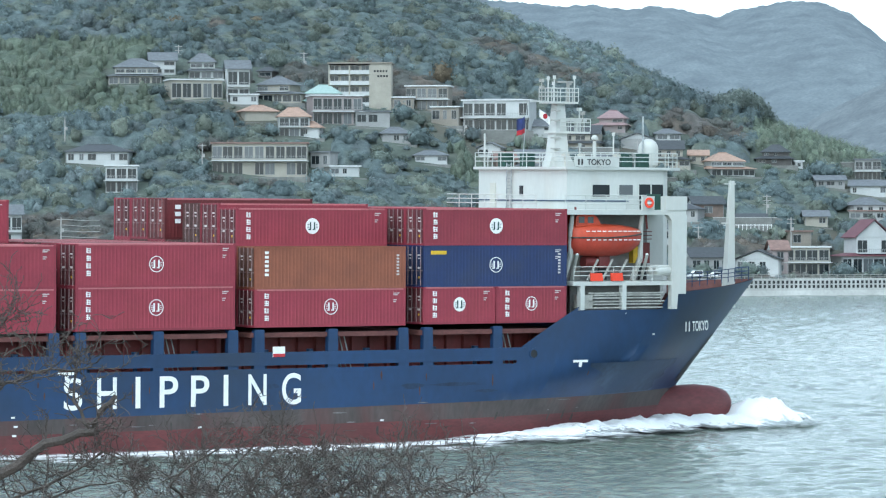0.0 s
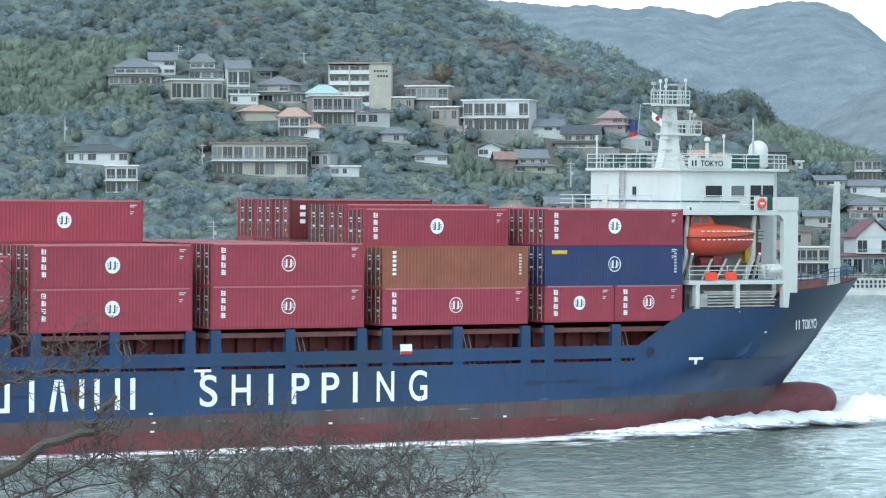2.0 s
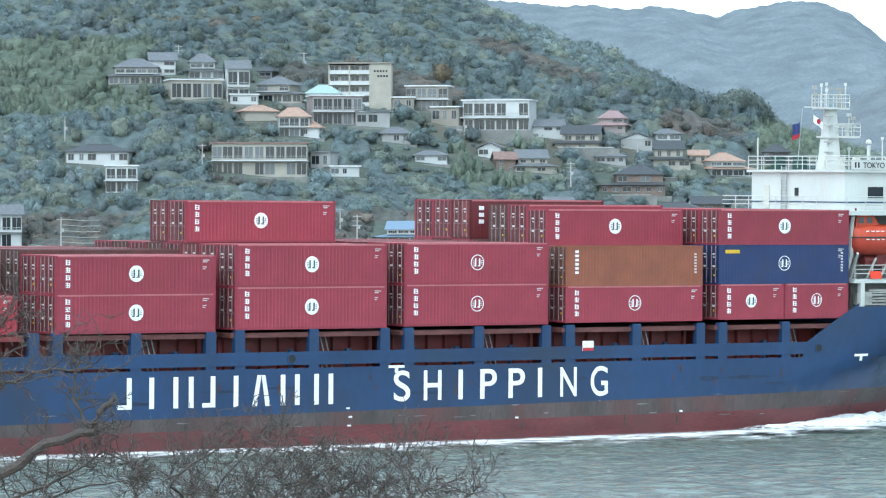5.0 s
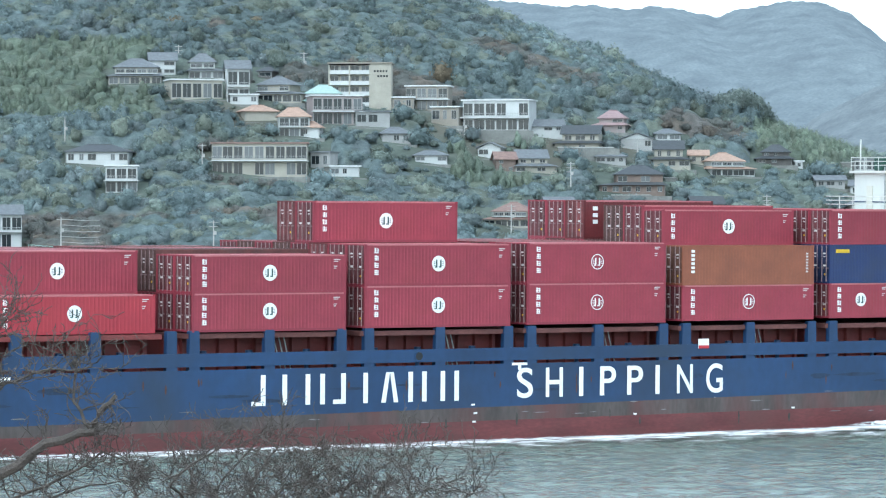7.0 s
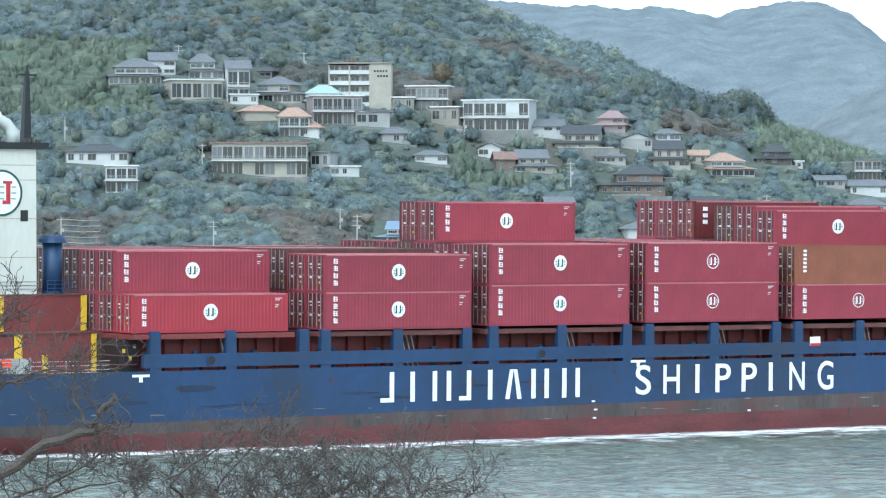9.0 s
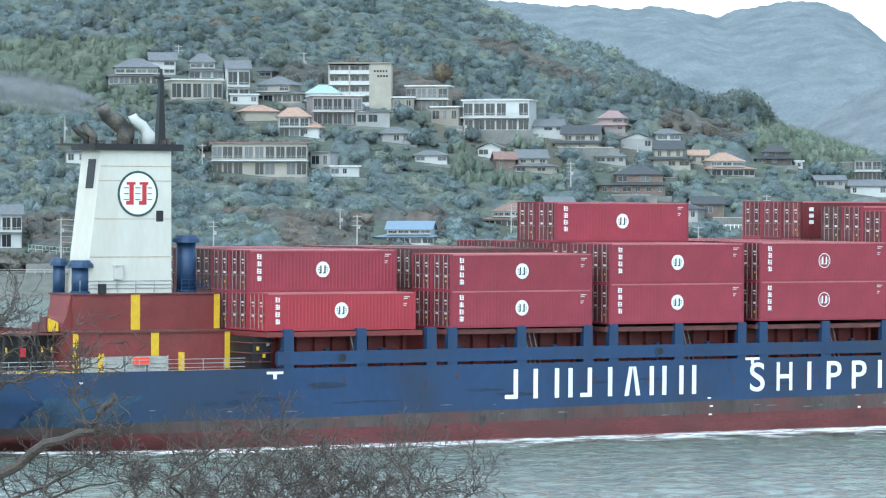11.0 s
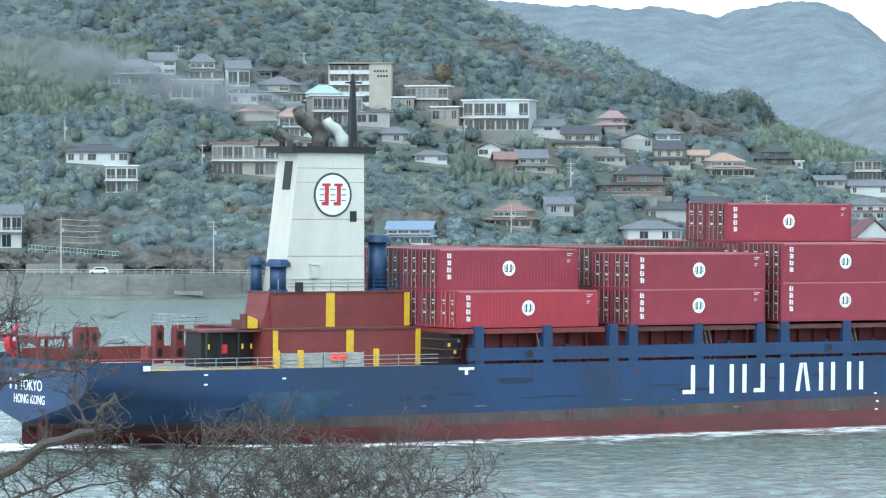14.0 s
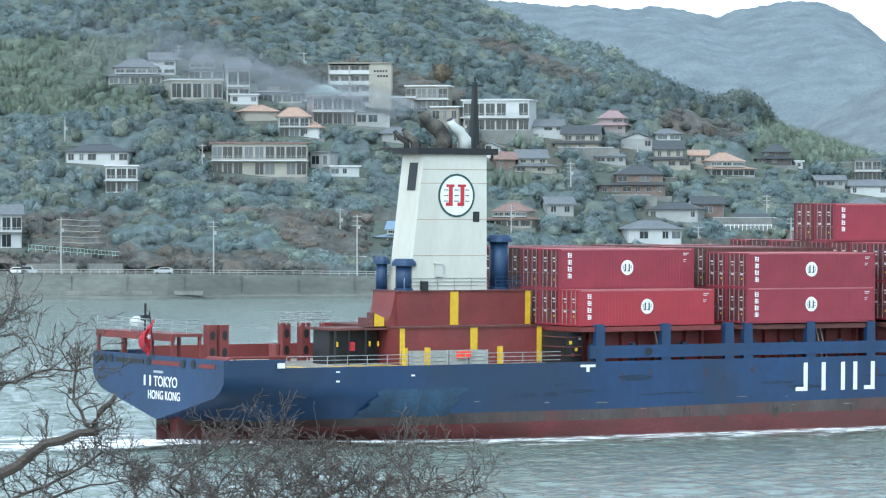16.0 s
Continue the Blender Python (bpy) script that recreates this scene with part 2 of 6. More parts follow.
def lettering(name, text, height, m, material, parent, width=None):
    """Words in the built-in font as a thin mesh."""
    cu = bpy.data.curves.new(name, "FONT")
    cu.body, cu.size, cu.extrude, cu.align_x = text, height / 0.7, 0.01, "LEFT"
    cu.offset = 0.012 * height
    tmp = new(name, cu)
    bpy.context.view_layer.update()
    me = bpy.data.meshes.new_from_object(tmp.evaluated_get(bpy.context.evaluated_depsgraph_get()))
    bpy.data.objects.remove(tmp)
    if width:
        xs = [v.co.x for v in me.vertices]
        me.transform(Matrix.Translation((-min(xs), 0, 0)))
        me.transform(Matrix.Diagonal((width / (max(xs) - min(xs)), 1, 1, 1)))
    me.transform(m)
    # one part for each letter
    root = list(range(len(me.vertices)))

    def find(i):
        while root[i] != i:
            root[i] = root[root[i]]
            i = root[i]
        return i

    for e in me.edges:
        root[find(e.vertices[0])] = find(e.vertices[1])
    groups = {}
    for p in me.polygons:
        groups.setdefault(find(p.vertices[0]), []).append(tuple(p.vertices))
    for faces in groups.values():
        ids = sorted({i for f in faces for i in f})
        at = {i: k for k, i in enumerate(ids)}
        part(name, Geo().add([me.vertices[i].co for i in ids], [tuple(at[i] for i in f) for f in faces]), material, parent)
    bpy.data.meshes.remove(me)

# ---- the sea ----
# one sheet: short choppy waves across the strait, flat further out
sea = Geo()
sea.add([(-3500, -60, -0.4), (3500, -60, -0.4), (3500, 4900, -0.4), (-3500, 4900, -0.4)], [(0, 1, 2, 3)])
rows, y = [], 205.0
while y < 960:
    row = []
    for i in range(321):
        x = (-0.125 + 0.25 * i / 320) * y
        z = 0.1 * noise.noise(Vector((x * 0.09, y * 0.08, 0))) + 0.17 * noise.noise(Vector((x * 0.36 + y * 0.06, y * 0.5, 4))) + 0.13 * noise.noise(Vector((x * 0.75 - y * 0.1, y * 0.95, 8)))
        row.append((x, y, z))
    rows.append(row)
    y += 0.35 + (y - 200) * 0.0026
sea.grid(rows)
tagged(part("water", sea, WATER, smooth=True), "grey-green strait water with short choppy ripples", "water", kind="structure")

# ---- the ship's course: straight, about ten knots, heading 33 degrees off the view's cross line ----
HEADING = 33.32
COURSE = [(float(t), 5.68 + (5.15 * t + 0.0029 * t * t) * math.cos(radians(HEADING)), 283.76 + (5.15 * t + 0.0029 * t * t) * math.sin(radians(HEADING))) for t in range(0, 17, 2)]
ABOARD = []


HEEL = pose(0, 0, 6) @ pose(0, 0, 0, 0.75, 0, 0) @ pose(0, 0, -6)  # the ship leans a little to starboard


def sail(ob, x=0.0, y=0.0, z=0.0, afloat=False):
    """Note a thing that travels with the ship, at its place in the ship's space (x ahead, y to port, z up from the water)."""
    here = pose(x, y, z) if afloat else HEEL @ pose(x, y, z)
    ob.matrix_basis = pose(COURSE[0][1], COURSE[0][2], 0, 0, 0, HEADING) @ here
    ABOARD.append((ob, here))
    return ob


# ---- the hull ----
B = 9.75
STERN = -107.4
LEVELS = [-2.5, -1.2, 0.0, 0.6, 1.2, 1.72, 2.3, 2.93]


def lerp(a, b, t):
    t = min(1.0, max(0.0, t))
    return a + (b - a) * t


def stem(z):
    return 20.3 + max(0.0, z - 2.6) * 0.925


def rail_height(s):
    """Top of the hull plating along the ship."""
    if s < -102.6:
        return 6.1
    if s < 1.7:
        return 5.5
    if s < 5.6:
        return lerp(6.7, 9.5, (s - 1.7) / 3.9)
    if s < 13.6:
        return 9.2
    return lerp(10.35, 11.1, (s - 13.6) / 14.4)


def half_breadth(s, z):
    if s > -20:
        s0 = lerp(-13.0, 4.5, (z - 0.5) / 5.0) + lerp(0.0, 4.5, (z - 5.5) / 5.0)
        q = max(0.0, (s - s0) / (stem(z) - s0))
        return B * max(0.0, 1 - q ** lerp(1.9, 2.1, z / 10))
    if s < -72:
        k = (-72 - s) / (-72 - STERN)
        zb = lerp(-4.5, 1.9, k ** 1.25)
        zt = lerp(2.2, 4.6, k)
        n = lerp(5.0, 1.72, k ** 0.4)
        if z >= zt:
            return B - 0.45 * k * k
        if z <= zb:
            return 0.0
        return (B - 0.45 * k * k) * (1 - ((zt - z) / (zt - zb)) ** n) ** (1 / n)
    return B


STATIONS = [STERN, -106.2, -104.5, -102.61, -102.6, -100, -97, -94, -91, -88, -85, -82, -79, -76, -72, -60, -48, -36, -24, -20, -16, -12, -8, -4, 0, 1.69, 1.7, 2.6, 3.6, 4.6, 5.59, 5.6, 8, 10, 12, 13.59, 13.6, 15, 17, 19, 21, 23, 24.5, 26, 27, 27.6, 28.05]


def hull_point(s, j, side):
    top = rail_height(s)
    z = LEVELS[j] if j < len(LEVELS) else lerp(LEVELS[-1], top, (j - len(LEVELS) + 1) / 6.0)
    x = s if s < -20 else -20 + (s + 20) / 48.05 * (stem(z) + 20)
    if 5 <= j < len(LEVELS):
        z -= (0.4, 0.6, 0.85)[j - 5] * lerp(0, 1, (5 - s) / 80) + (0.2, 0.3, 0.45)[j - 5] * lerp(0, 1, (-88 - s) / 18)
    y = half_breadth(x, z)
    return (x, B - y if side < 0 else B + y, z)


ship = thing("container_ship", Matrix(), "blue-hulled container ship with white bridge and red bottom under way", "ship")
sail(ship)
NL = len(LEVELS)
for nm, j0, j1, mt, lb in (("bottom_plating", 0, 5, HULL_RED, "scuffed red antifouling below the waterline band"), ("boot_top", 5, NL - 1, HULL_GREY, "grimy grey-brown band above the red bottom"), ("topside_plating", NL - 1, NL + 5, HULL_BLUE, "worn dark blue topside plating")):
    for sd in (-1, 1):
        g = Geo().grid([[hull_point(s, j, sd) for j in range(j0, j1 + 1)] for s in STATIONS])
        fix_normals(part(nm, g, mt, ship, lb, smooth=True))
# transom
for nm, j0, j1, mt in (("lower_transom", 0, NL - 2, HULL_RED), ("transom", NL - 2, NL + 5, HULL_BLUE)):
    g = Geo()
    for j in range(j0, j1):
        a, b, c, d = hull_point(STERN, j, -1), hull_point(STERN, j, 1), hull_point(STERN, j + 1, 1), hull_point(STERN, j + 1, -1)
        if b[1] - a[1] < 0.01 and c[1] - d[1] < 0.01:
            continue
        g.add([a, b, c, d], [(0, 1, 2, 3)])
    part(nm, g, mt, ship)
# red centre skeg under the transom
part("skeg", Geo().side([(-106.4, 2.1), (-103.5, 2.1), (-96, 0.2), (-96, -2.4), (-106.0, -2.4)], B - 0.9, B + 0.9), HULL_RED, ship)
# bulbous bow
bulb = Geo()
rows = []
for k, (x, r, zc) in enumerate(((15.5, 1.4, 0.9), (18, 1.75, 1.1), (20.5, 1.85, 1.2), (22.5, 1.85, 1.25), (24.2, 1.6, 1.35), (25.2, 1.15, 1.5), (25.7, 0.6, 1.6), (25.86, 0.06, 1.65))):
    rows.append([(x, B + r * 0.85 * math.cos(2 * math.pi * i / 20), zc + r * math.sin(2 * math.pi * i / 20)) for i in range(21)])
part("bulbous_bow", bulb.grid(rows), HULL_RED, ship, "rounded dull red bulb of the bow", smooth=True)
# decks
part("main_deck", Geo().box(-78, 4, 0.25, 19.25, 4.9, 5.3), DECK_RED, ship)
part("aft_deck", Geo().prism([(-102.6, 0.4), (-78, 0.2), (-78, 19.3), (-102.6, 19.1)], 4.95, 5.3), DECK_TAN, ship, "worn tan-grey aft deck with yellow marks")
part("stern_deck", Geo().prism([(-107.3, 0.8), (-102.6, 0.4), (-102.6, 19.1), (-107.3, 18.7)], 4.9, 5.25), DECK_RED, ship)
part("forecastle_deck", Geo().prism([(3.5, 0.6), (9, 0.7), (15, 2.6), (20, 5.4), (24, 8.0), (24, 11.5), (20, 14.1), (15, 16.9), (9, 18.8), (3.5, 18.9)], 8.6, 8.9), DECK_RED, ship)
# inner faces of the bow bulwark
g = Geo()
for sd in (-1, 1):
    for s, e in zip([q for q in STATIONS if q >= 13.6], [q for q in STATIONS if q >= 13.6][1:]):
        a, b, c, d = (hull_point(q, k, sd) for q, k in ((s, NL + 5), (e, NL + 5), (e, NL + 3), (s, NL + 3)))
        g.add([(p[0] - 0.15, B + (p[1] - B) * 0.97, p[2] - 0.01) for p in (a, b, c, d)], [(0, 1, 2, 3)])
part("bow_bulwark_lining", g, DECK_RED, ship)
# bulwark rail above a slot, and its posts
for sd, y0, y1 in ((-1, 0.0, 0.3), (1, 19.2, 19.5)):
    part("bulwark_rail", Geo().box(-77.3, 1.75, y0 - 0.02 * sd * -1, y1, 5.72, 6.62), HULL_BLUE, ship, "blue bulwark strake above a narrow slot")
    part("deck_edge_bar", Geo().box(-77.3, 1.75, y0 + 0.02, y1 - 0.02, 5.2, 5.46), HULL_BLUE, ship)
BAYS = [-77.8, -63.2, -49.49, -35.85, -22.13, -8.45]
post_geo = as_mesh("bulwark_post", Geo().side([(0, 5.3), (0.85, 5.3), (0.8, 8.1), (0.72, 8.16), (0.1, 8.16), (0.05, 8.1)], 0, 0.42), HULL_BLUE)
for b in (-76.8, -63.4, *BAYS[2:]):
    for dx in (0.0, 5.88, 11.65):
        for y in (0.02, 19.06):
            if b + dx < 1.5:
                ob = new("bulwark_post", post_geo)
                ob.parent = ship
                ob.location = (b + dx, y, 0)
# red hatch coamings with ribs, lashing gear and white number plates
for i, b in enumerate(BAYS):
    co = part("hatch_coaming", Geo().box(b - 0.1, b + 12.3, 2.1, 17.4, 5.3, 7.6), OXIDE, ship, "red-brown hatch coaming with upright stiffeners")
    for k in range(9):
        part("stiffener", Geo().box(b + 0.2 + k * 1.45, b + 0.3 + k * 1.45, 1.75, 2.1, 5.3, 7.6), OXIDE, co)
    part("coaming_cap", Geo().box(b - 0.2, b + 12.4, 0.2, 19.3, 7.62, 7.95), DECK_RED if i else OXIDE, co)
    part("notice_plate", Geo().box(b + 3.0, b + 3.55, 1.68, 1.72, 5.9, 6.5), WHITE_MARK, co)
    for dx in (7.6, 8.0, 8.4):
        part("lashing_rod", Geo().tube([(b + dx, 1.0, 5.3), (b + dx - 0.5, 1.2, 7.6)], 0.05, 5), STEEL, co)
    for dx in (1.6, 5.2, 9.8):
        part("vent_pipe", Geo().tube([(b + dx, 1.3, 5.3), (b + dx, 1.3, 6.5)], [0.16, 0.16], 8).tube([(b + dx, 1.3, 6.5), (b + dx, 1.3, 6.75)], [0.26, 0.26], 8), BLUE_VENT, co)
# round fairlead holes and small plates in the bulwark
for x in (-72.1, -45.0, 0.9):
    part("fairlead", Geo().disc((x, 6.15), 0.3, -0.03, 0.03), BLACK, ship)
    part("fairlead_lip", Geo().ring((x, 6.15), 0.29, 0.37, -0.03, 0.05), HULL_BLUE, ship)
board = part("draught_board", Geo().box(-20.7, -19.75, -0.09, -0.03, 6.3, 7.0), WHITE_MARK, ship, "white and red notice board on the bulwark")
part("red_band", Geo().box(-20.7, -19.75, -0.1, -0.085, 6.3, 6.52), LOGO_RED, board)


def decal(name, boxes, material, label="", off=0.035):
    """Paint laid on the starboard plating: strips that follow the hull's surface."""
    g = Geo()
    for x0, x1, z0, z1 in boxes:
        n = max(2, int((x1 - x0) / 0.4) + 1)
        g.grid([[(x, B - half_breadth(x, z) - off, z) for x in (x0 + (x1 - x0) * k / (n - 1) for k in range(n))] for z in (z0, z1)])
    return part(name, g, material, ship, label)


def patch(name, edges, material, label, off=0.035):
    """Worn paint on the starboard plating as one sheet; edges: height, aft end, forward end."""
    rows = [[(x, B - half_breadth(x, z) - off, z) for x in (a + (b - a) * k / 20 for k in range(21))] for z, a, b in edges]
    return part(name, Geo().grid(rows), material, ship, label, smooth=True)


def tee_mark(x, z):
    """Tug push mark: a white T on the plating."""
    decal("tug_mark", [(x - 0.66, x + 0.66, z - 0.08, z + 0.1), (x - 0.14, x + 0.14, z - 0.42, z - 0.08)], WHITE_MARK)


tee_mark(5.0, 5.55)
tee_mark(-77.5, 5.2)
tee_mark(-36.5, 5.45)
# hull lettering: the first word is a company mark and becomes plain upright bars
upright = Matrix.Rotation(radians(90), 4, "X")
for kind, x0, x1 in (("j", -58.55, -57.44), ("i", -56.09, -55.73), ("n", -54.24, -52.7), ("j", -52.01, -51.01), ("i", -49.58, -49.21), ("a", -48.1, -46.7), ("n", -45.86, -44.36), ("n", -43.18, -41.66)):
    g = Geo()
    if kind in "ij":
        g.box(x1 - 0.36, x1, -0.035, 0.0, 2.98, 5.08)
    elif kind == "a":
        m = (x0 + x1) / 2
        g.side([(x0, 2.98), (x0 + 0.36, 2.98), (m, 5.08), (m - 0.3, 5.08)], -0.035, 0.0).side([(x1 - 0.36, 2.98), (x1, 2.98), (m + 0.3, 5.08), (m + 0.02, 5.08)], -0.035, 0.0)
    else:
        g.box(x0, x0 + 0.36, -0.035, 0.0, 2.98, 5.08).box(x1 - 0.36, x1, -0.035, 0.0, 2.98, 5.08)
    if kind == "j":
        g.box(x0, x1 - 0.36, -0.035, 0.0, 2.98, 3.28)
    part("white_bar", g, WHITE_MARK, ship, "tall white painted bar mark")
# the second word, letter by letter
for ch, x, w in zip("SHIPPING", (-36.71, -34.22, -31.32, -29.48, -27.07, -24.54, -22.6, -19.93), (1.36, 1.47, 0.36, 1.4, 1.4, 0.36, 1.43, 1.5)):
    lettering("hull_letter", ch, 2.1, Matrix.Translation((x, -0.03, 3.08)) @ upright, WHITE_MARK, ship, w)
# stern and bow names: name of the port town in letters, company initials as bars
rz = Matrix.Rotation(radians(-90), 4, "Z")


def stern_at(y, z):
    return Matrix.Translation((STERN - 0.03, y, z)) @ rz @ upright


PALE_PLATE = mat("pale_grey_plate", (0.4, 0.42, 0.43), 0.6)
lettering("port_name", "TOKYO", 0.72, stern_at(10.1, 3.95), WHITE_MARK, ship, 3.3)
lettering("port_name", "HONG KONG", 0.6, stern_at(10.9, 3.05), WHITE_MARK, ship, 4.5)
part("white_bar", Geo().box(STERN - 0.05, STERN - 0.01, 11.3, 11.5, 3.95, 4.67).box(STERN - 0.05, STERN - 0.01, 10.5, 10.7, 3.95, 4.67), WHITE_MARK, ship)
part("white_plate", Geo().box(STERN - 0.05, STERN - 0.01, 8.8, 10.1, 4.88, 5.04), PALE_PLATE, ship)
for y0, y1 in ((1.6, 3.8), (6.5, 10.4), (11.6, 15.6), (17.6, 18.9)):
    part("mooring_slot", Geo().box(STERN - 0.035, STERN - 0.005, y0, y1, 5.45, 5.75), OXIDE if y0 in (1.6, 6.5) else BLACK, ship)
for y in (4.6, 6.0, 10.9, 16.3, 17.2):
    g = Geo()
    ringpts = [(STERN - 0.05, y + 0.3 * math.cos(a * math.pi / 8), 5.65 + 0.3 * math.sin(a * math.pi / 8)) for a in range(16)]
    g.add(ringpts, [tuple(range(16))])
    part("mooring_port", g, BLACK, ship)
NAME_A, NAME_B = [Vector((x, B - half_breadth(x, 8.25) - 0.1, 7.45)) for x in (15.8, 20.0)]
slope = math.degrees(math.atan2(NAME_B.y - NAME_A.y, NAME_B.x - NAME_A.x))
m_bow = Matrix.Translation(NAME_A) @ Matrix.Rotation(radians(slope), 4, "Z") @ upright
lettering("ship_name", "TOKYO", 0.72, m_bow @ Matrix.Translation((1.5, 0, 0)), WHITE_MARK, ship, 3.2)
g = Geo()
for dx in (0.1, 0.75):
    g.add([m_bow @ Vector(p) for p in ((dx, 0, 0), (dx + 0.2, 0, 0), (dx + 0.2, 0.72, 0), (dx, 0.72, 0))], [(0, 1, 2, 3)])
part("white_bar", g, WHITE_MARK, ship)
# anchor pocket along the stem: a raked black strip on the plating for a dark recess
pk = []
for k in range(9):
    z = 3.4 + 0.45 * k
    wd = 0.45 + 0.95 * math.sin(math.pi * (k + 1.5) / 11)
    pk.append([(x, B - half_breadth(x, z) - 0.07, z) for x in (stem(z) - 0.3 - wd, stem(z) - 0.3 - wd / 2, stem(z) - 0.28)])
part("anchor_pocket", Geo().grid(pk), BLACK, ship, "dark raked anchor pocket by the stem")
# a paint patch, scuffs and draught ticks
patch("paint_patch", [(1.9 + 0.22 * k, -96.8 + 0.22 * k + 0.25 * math.sin(k * 2.1), -89.6 + 0.2 * k + 0.3 * math.sin(k * 1.7)) for k in range(10)], mat("faded_green_patch", (0.022, 0.052, 0.095), 0.6, var=0.35, scale=0.6), "faded grey-green scuff patch")
patch("faded_bow_patch", [(3.0 + 0.24 * k, 6.0 + 1.1 * (2.6 - 0.24 * k) + 0.5 * math.sin(k * 1.2), 15.4 + 0.19 * k + 0.4 * math.sin(k * 1.7)) for k in range(11)], mat("chalky_blue_paint", (0.032, 0.055, 0.1), 0.6, var=0.35, scale=0.25, stain=(0.02, 0.045, 0.1), stain_amt=0.9), "chalky faded blue patch on the bow plating")
for x, z in ((-98.6, 5.1), (-98.6, 4.45), (-92.5, 4.75), (-40.6, 2.6), (-40.4, 2.0), (-40.5, 1.4), (-12.0, 1.7), (-26.5, 1.6), (12.0, 7.3)):
    decal("draught_tick", [(x, x + 0.3, z, z + 0.12)], WHITE_MARK)


SMEAR = mat("dark_rubbed_paint", (0.011, 0.026, 0.06), 0.5, var=0.35, scale=0.7)
SCRAPE = mat("pale_scraped_paint", (0.16, 0.15, 0.15), 0.7, var=0.4, scale=1.5)
RUSTY = mat("rust_run", (0.09, 0.038, 0.022), 0.8, var=0.4, scale=1.0)
wr = random.Random(31)


def blot(name, x, z, w, h, material, label):
    """A ragged mark on the plating."""
    n = 7
    edges = [(z + h * k / (n - 1), x - w * (math.sin(math.pi * (k + 0.6) / (n + 0.2)) + wr.uniform(-0.25, 0.25)) / 2, x + w * (math.sin(math.pi * (k + 0.6) / (n + 0.2)) + wr.uniform(-0.25, 0.25)) / 2) for k in range(n)]
    patch(name, edges, material, label, 0.022)


for _ in range(16):
    blot("dark_smear", wr.uniform(-84, 2), wr.uniform(2.9, 4.4), wr.uniform(1.2, 4.5), wr.uniform(0.12, 0.45), SMEAR, "dark rubbed smear on the blue plating")
for _ in range(26):
    blot("pale_scrape", wr.uniform(-88, 8), wr.uniform(1.2, 2.9), wr.uniform(0.2, 1.3), wr.uniform(0.03, 0.1), SCRAPE, "pale scrape along the paint line")
for _ in range(26):
    blot("rust_run", wr.uniform(-76, 14), wr.uniform(3.2, 4.7), wr.uniform(0.08, 0.16), wr.uniform(0.3, 0.9), RUSTY, "thin brown rust run")
for _ in range(18):
    blot("dark_run", wr.uniform(-80, 8), wr.uniform(0.5, 1.6), wr.uniform(0.12, 0.3), wr.uniform(0.5, 1.0), SOOT, "dark run down the red bottom")

RAIL_POSTS = {}


def guard_rail(pts, h=1.05, material=SHIP_WHITE, step=1.6, r=0.035):
    """A rail of the ship along a line: a top bar with lower bars and posts as its parts."""
    key = (material.name, h, r)
    if key not in RAIL_POSTS:
        RAIL_POSTS[key] = as_mesh("rail_post", Geo().tube([(0, 0, 0), (0, 0, h)], r, 4), material)
    pts = [Vector(p) for p in pts]
    top = part("guard_rail", Geo().tube([p + Vector((0, 0, h)) for p in pts], r * 0.9, 4), material, ship)
    for f in (0.4, 0.7):
        part("rail_bar", Geo().tube([p + Vector((0, 0, h * f)) for p in pts], r * 0.9, 4), material, top)
    for a, b in zip(pts, pts[1:]):
        n = max(1, round((b - a).length / step))
        for k in range(n):
            ob = new("rail_post", RAIL_POSTS[key])
            ob.parent = top
            ob.location = a.lerp(b, (k + 0.5 * (n < 2)) / n)
    return top


# ---- bridge house at the bow ----
house = part("bridge_house", Geo().prism([(6.5, 4.0), (15.2, 4.0), (16.6, 5.4), (16.6, 14.1), (15.2, 15.5), (6.5, 15.5)], 8.9, 19.3), SHIP_WHITE, ship, "white steel bridge house")
part("bridge_deck", Geo().prism([(3.6, 0.1), (14.4, 0.1), (14.4, 3.8), (17.2, 5.0), (17.2, 14.5), (14.4, 15.7), (14.4, 19.4), (3.6, 19.4)], 16.05, 16.4), SHIP_WHITE, ship)
part("boat_deck", Geo().box(4.4, 14.4, 0.1, 19.4, 10.95, 11.25), SHIP_WHITE, ship)
part("roof_edge", Geo().prism([(6.2, 3.7), (15.6, 3.7), (17.6, 5.2), (17.6, 14.3), (15.6, 15.8), (6.2, 15.8)], 19.3, 19.5), SHIP_WHITE, ship)
part("wing_end_panel", Geo().box(10.4, 11.5, 0.05, 0.2, 16.4, 17.4), SHIP_WHITE, ship)
part("wing_end_panel", Geo().box(12.5, 14.45, 0.05, 0.2, 16.4, 17.4), SHIP_WHITE, ship)
part("wing_console", Geo().box(11.55, 12.45, 0.5, 1.3, 16.4, 17.55, 0.1), GREEN_DARK, ship, "dark covered console on the bridge wing")
part("wing_front_panel", Geo().box(14.3, 14.45, 0.2, 4.2, 16.4, 17.4), SHIP_WHITE, ship)
for x0, x1, z0, z1, mt in ((8.75, 10.25, 17.35, 18.2, GLASS), (11.15, 12.35, 17.4, 18.2, GLASS_PALE), (12.95, 13.95, 17.1, 18.25, GLASS), (14.1, 15.1, 17.1, 18.25, GLASS)):
    w = part("window", Geo().box(x0 - 0.1, x1 + 0.1, 3.94, 4.0, z0 - 0.1, z1 + 0.1), SHIP_WHITE, house)
    part("pane", Geo().box(x0, x1, 3.91, 3.96, z0, z1), mt, w)
part("wheelhouse_door", Geo().box(13.0, 14.1, 3.9, 3.95, 16.4, 17.05), BLACK, house)
part("aft_door", Geo().box(6.42, 6.5, 13.2, 13.9, 16.5, 18.3), CREAM, house)
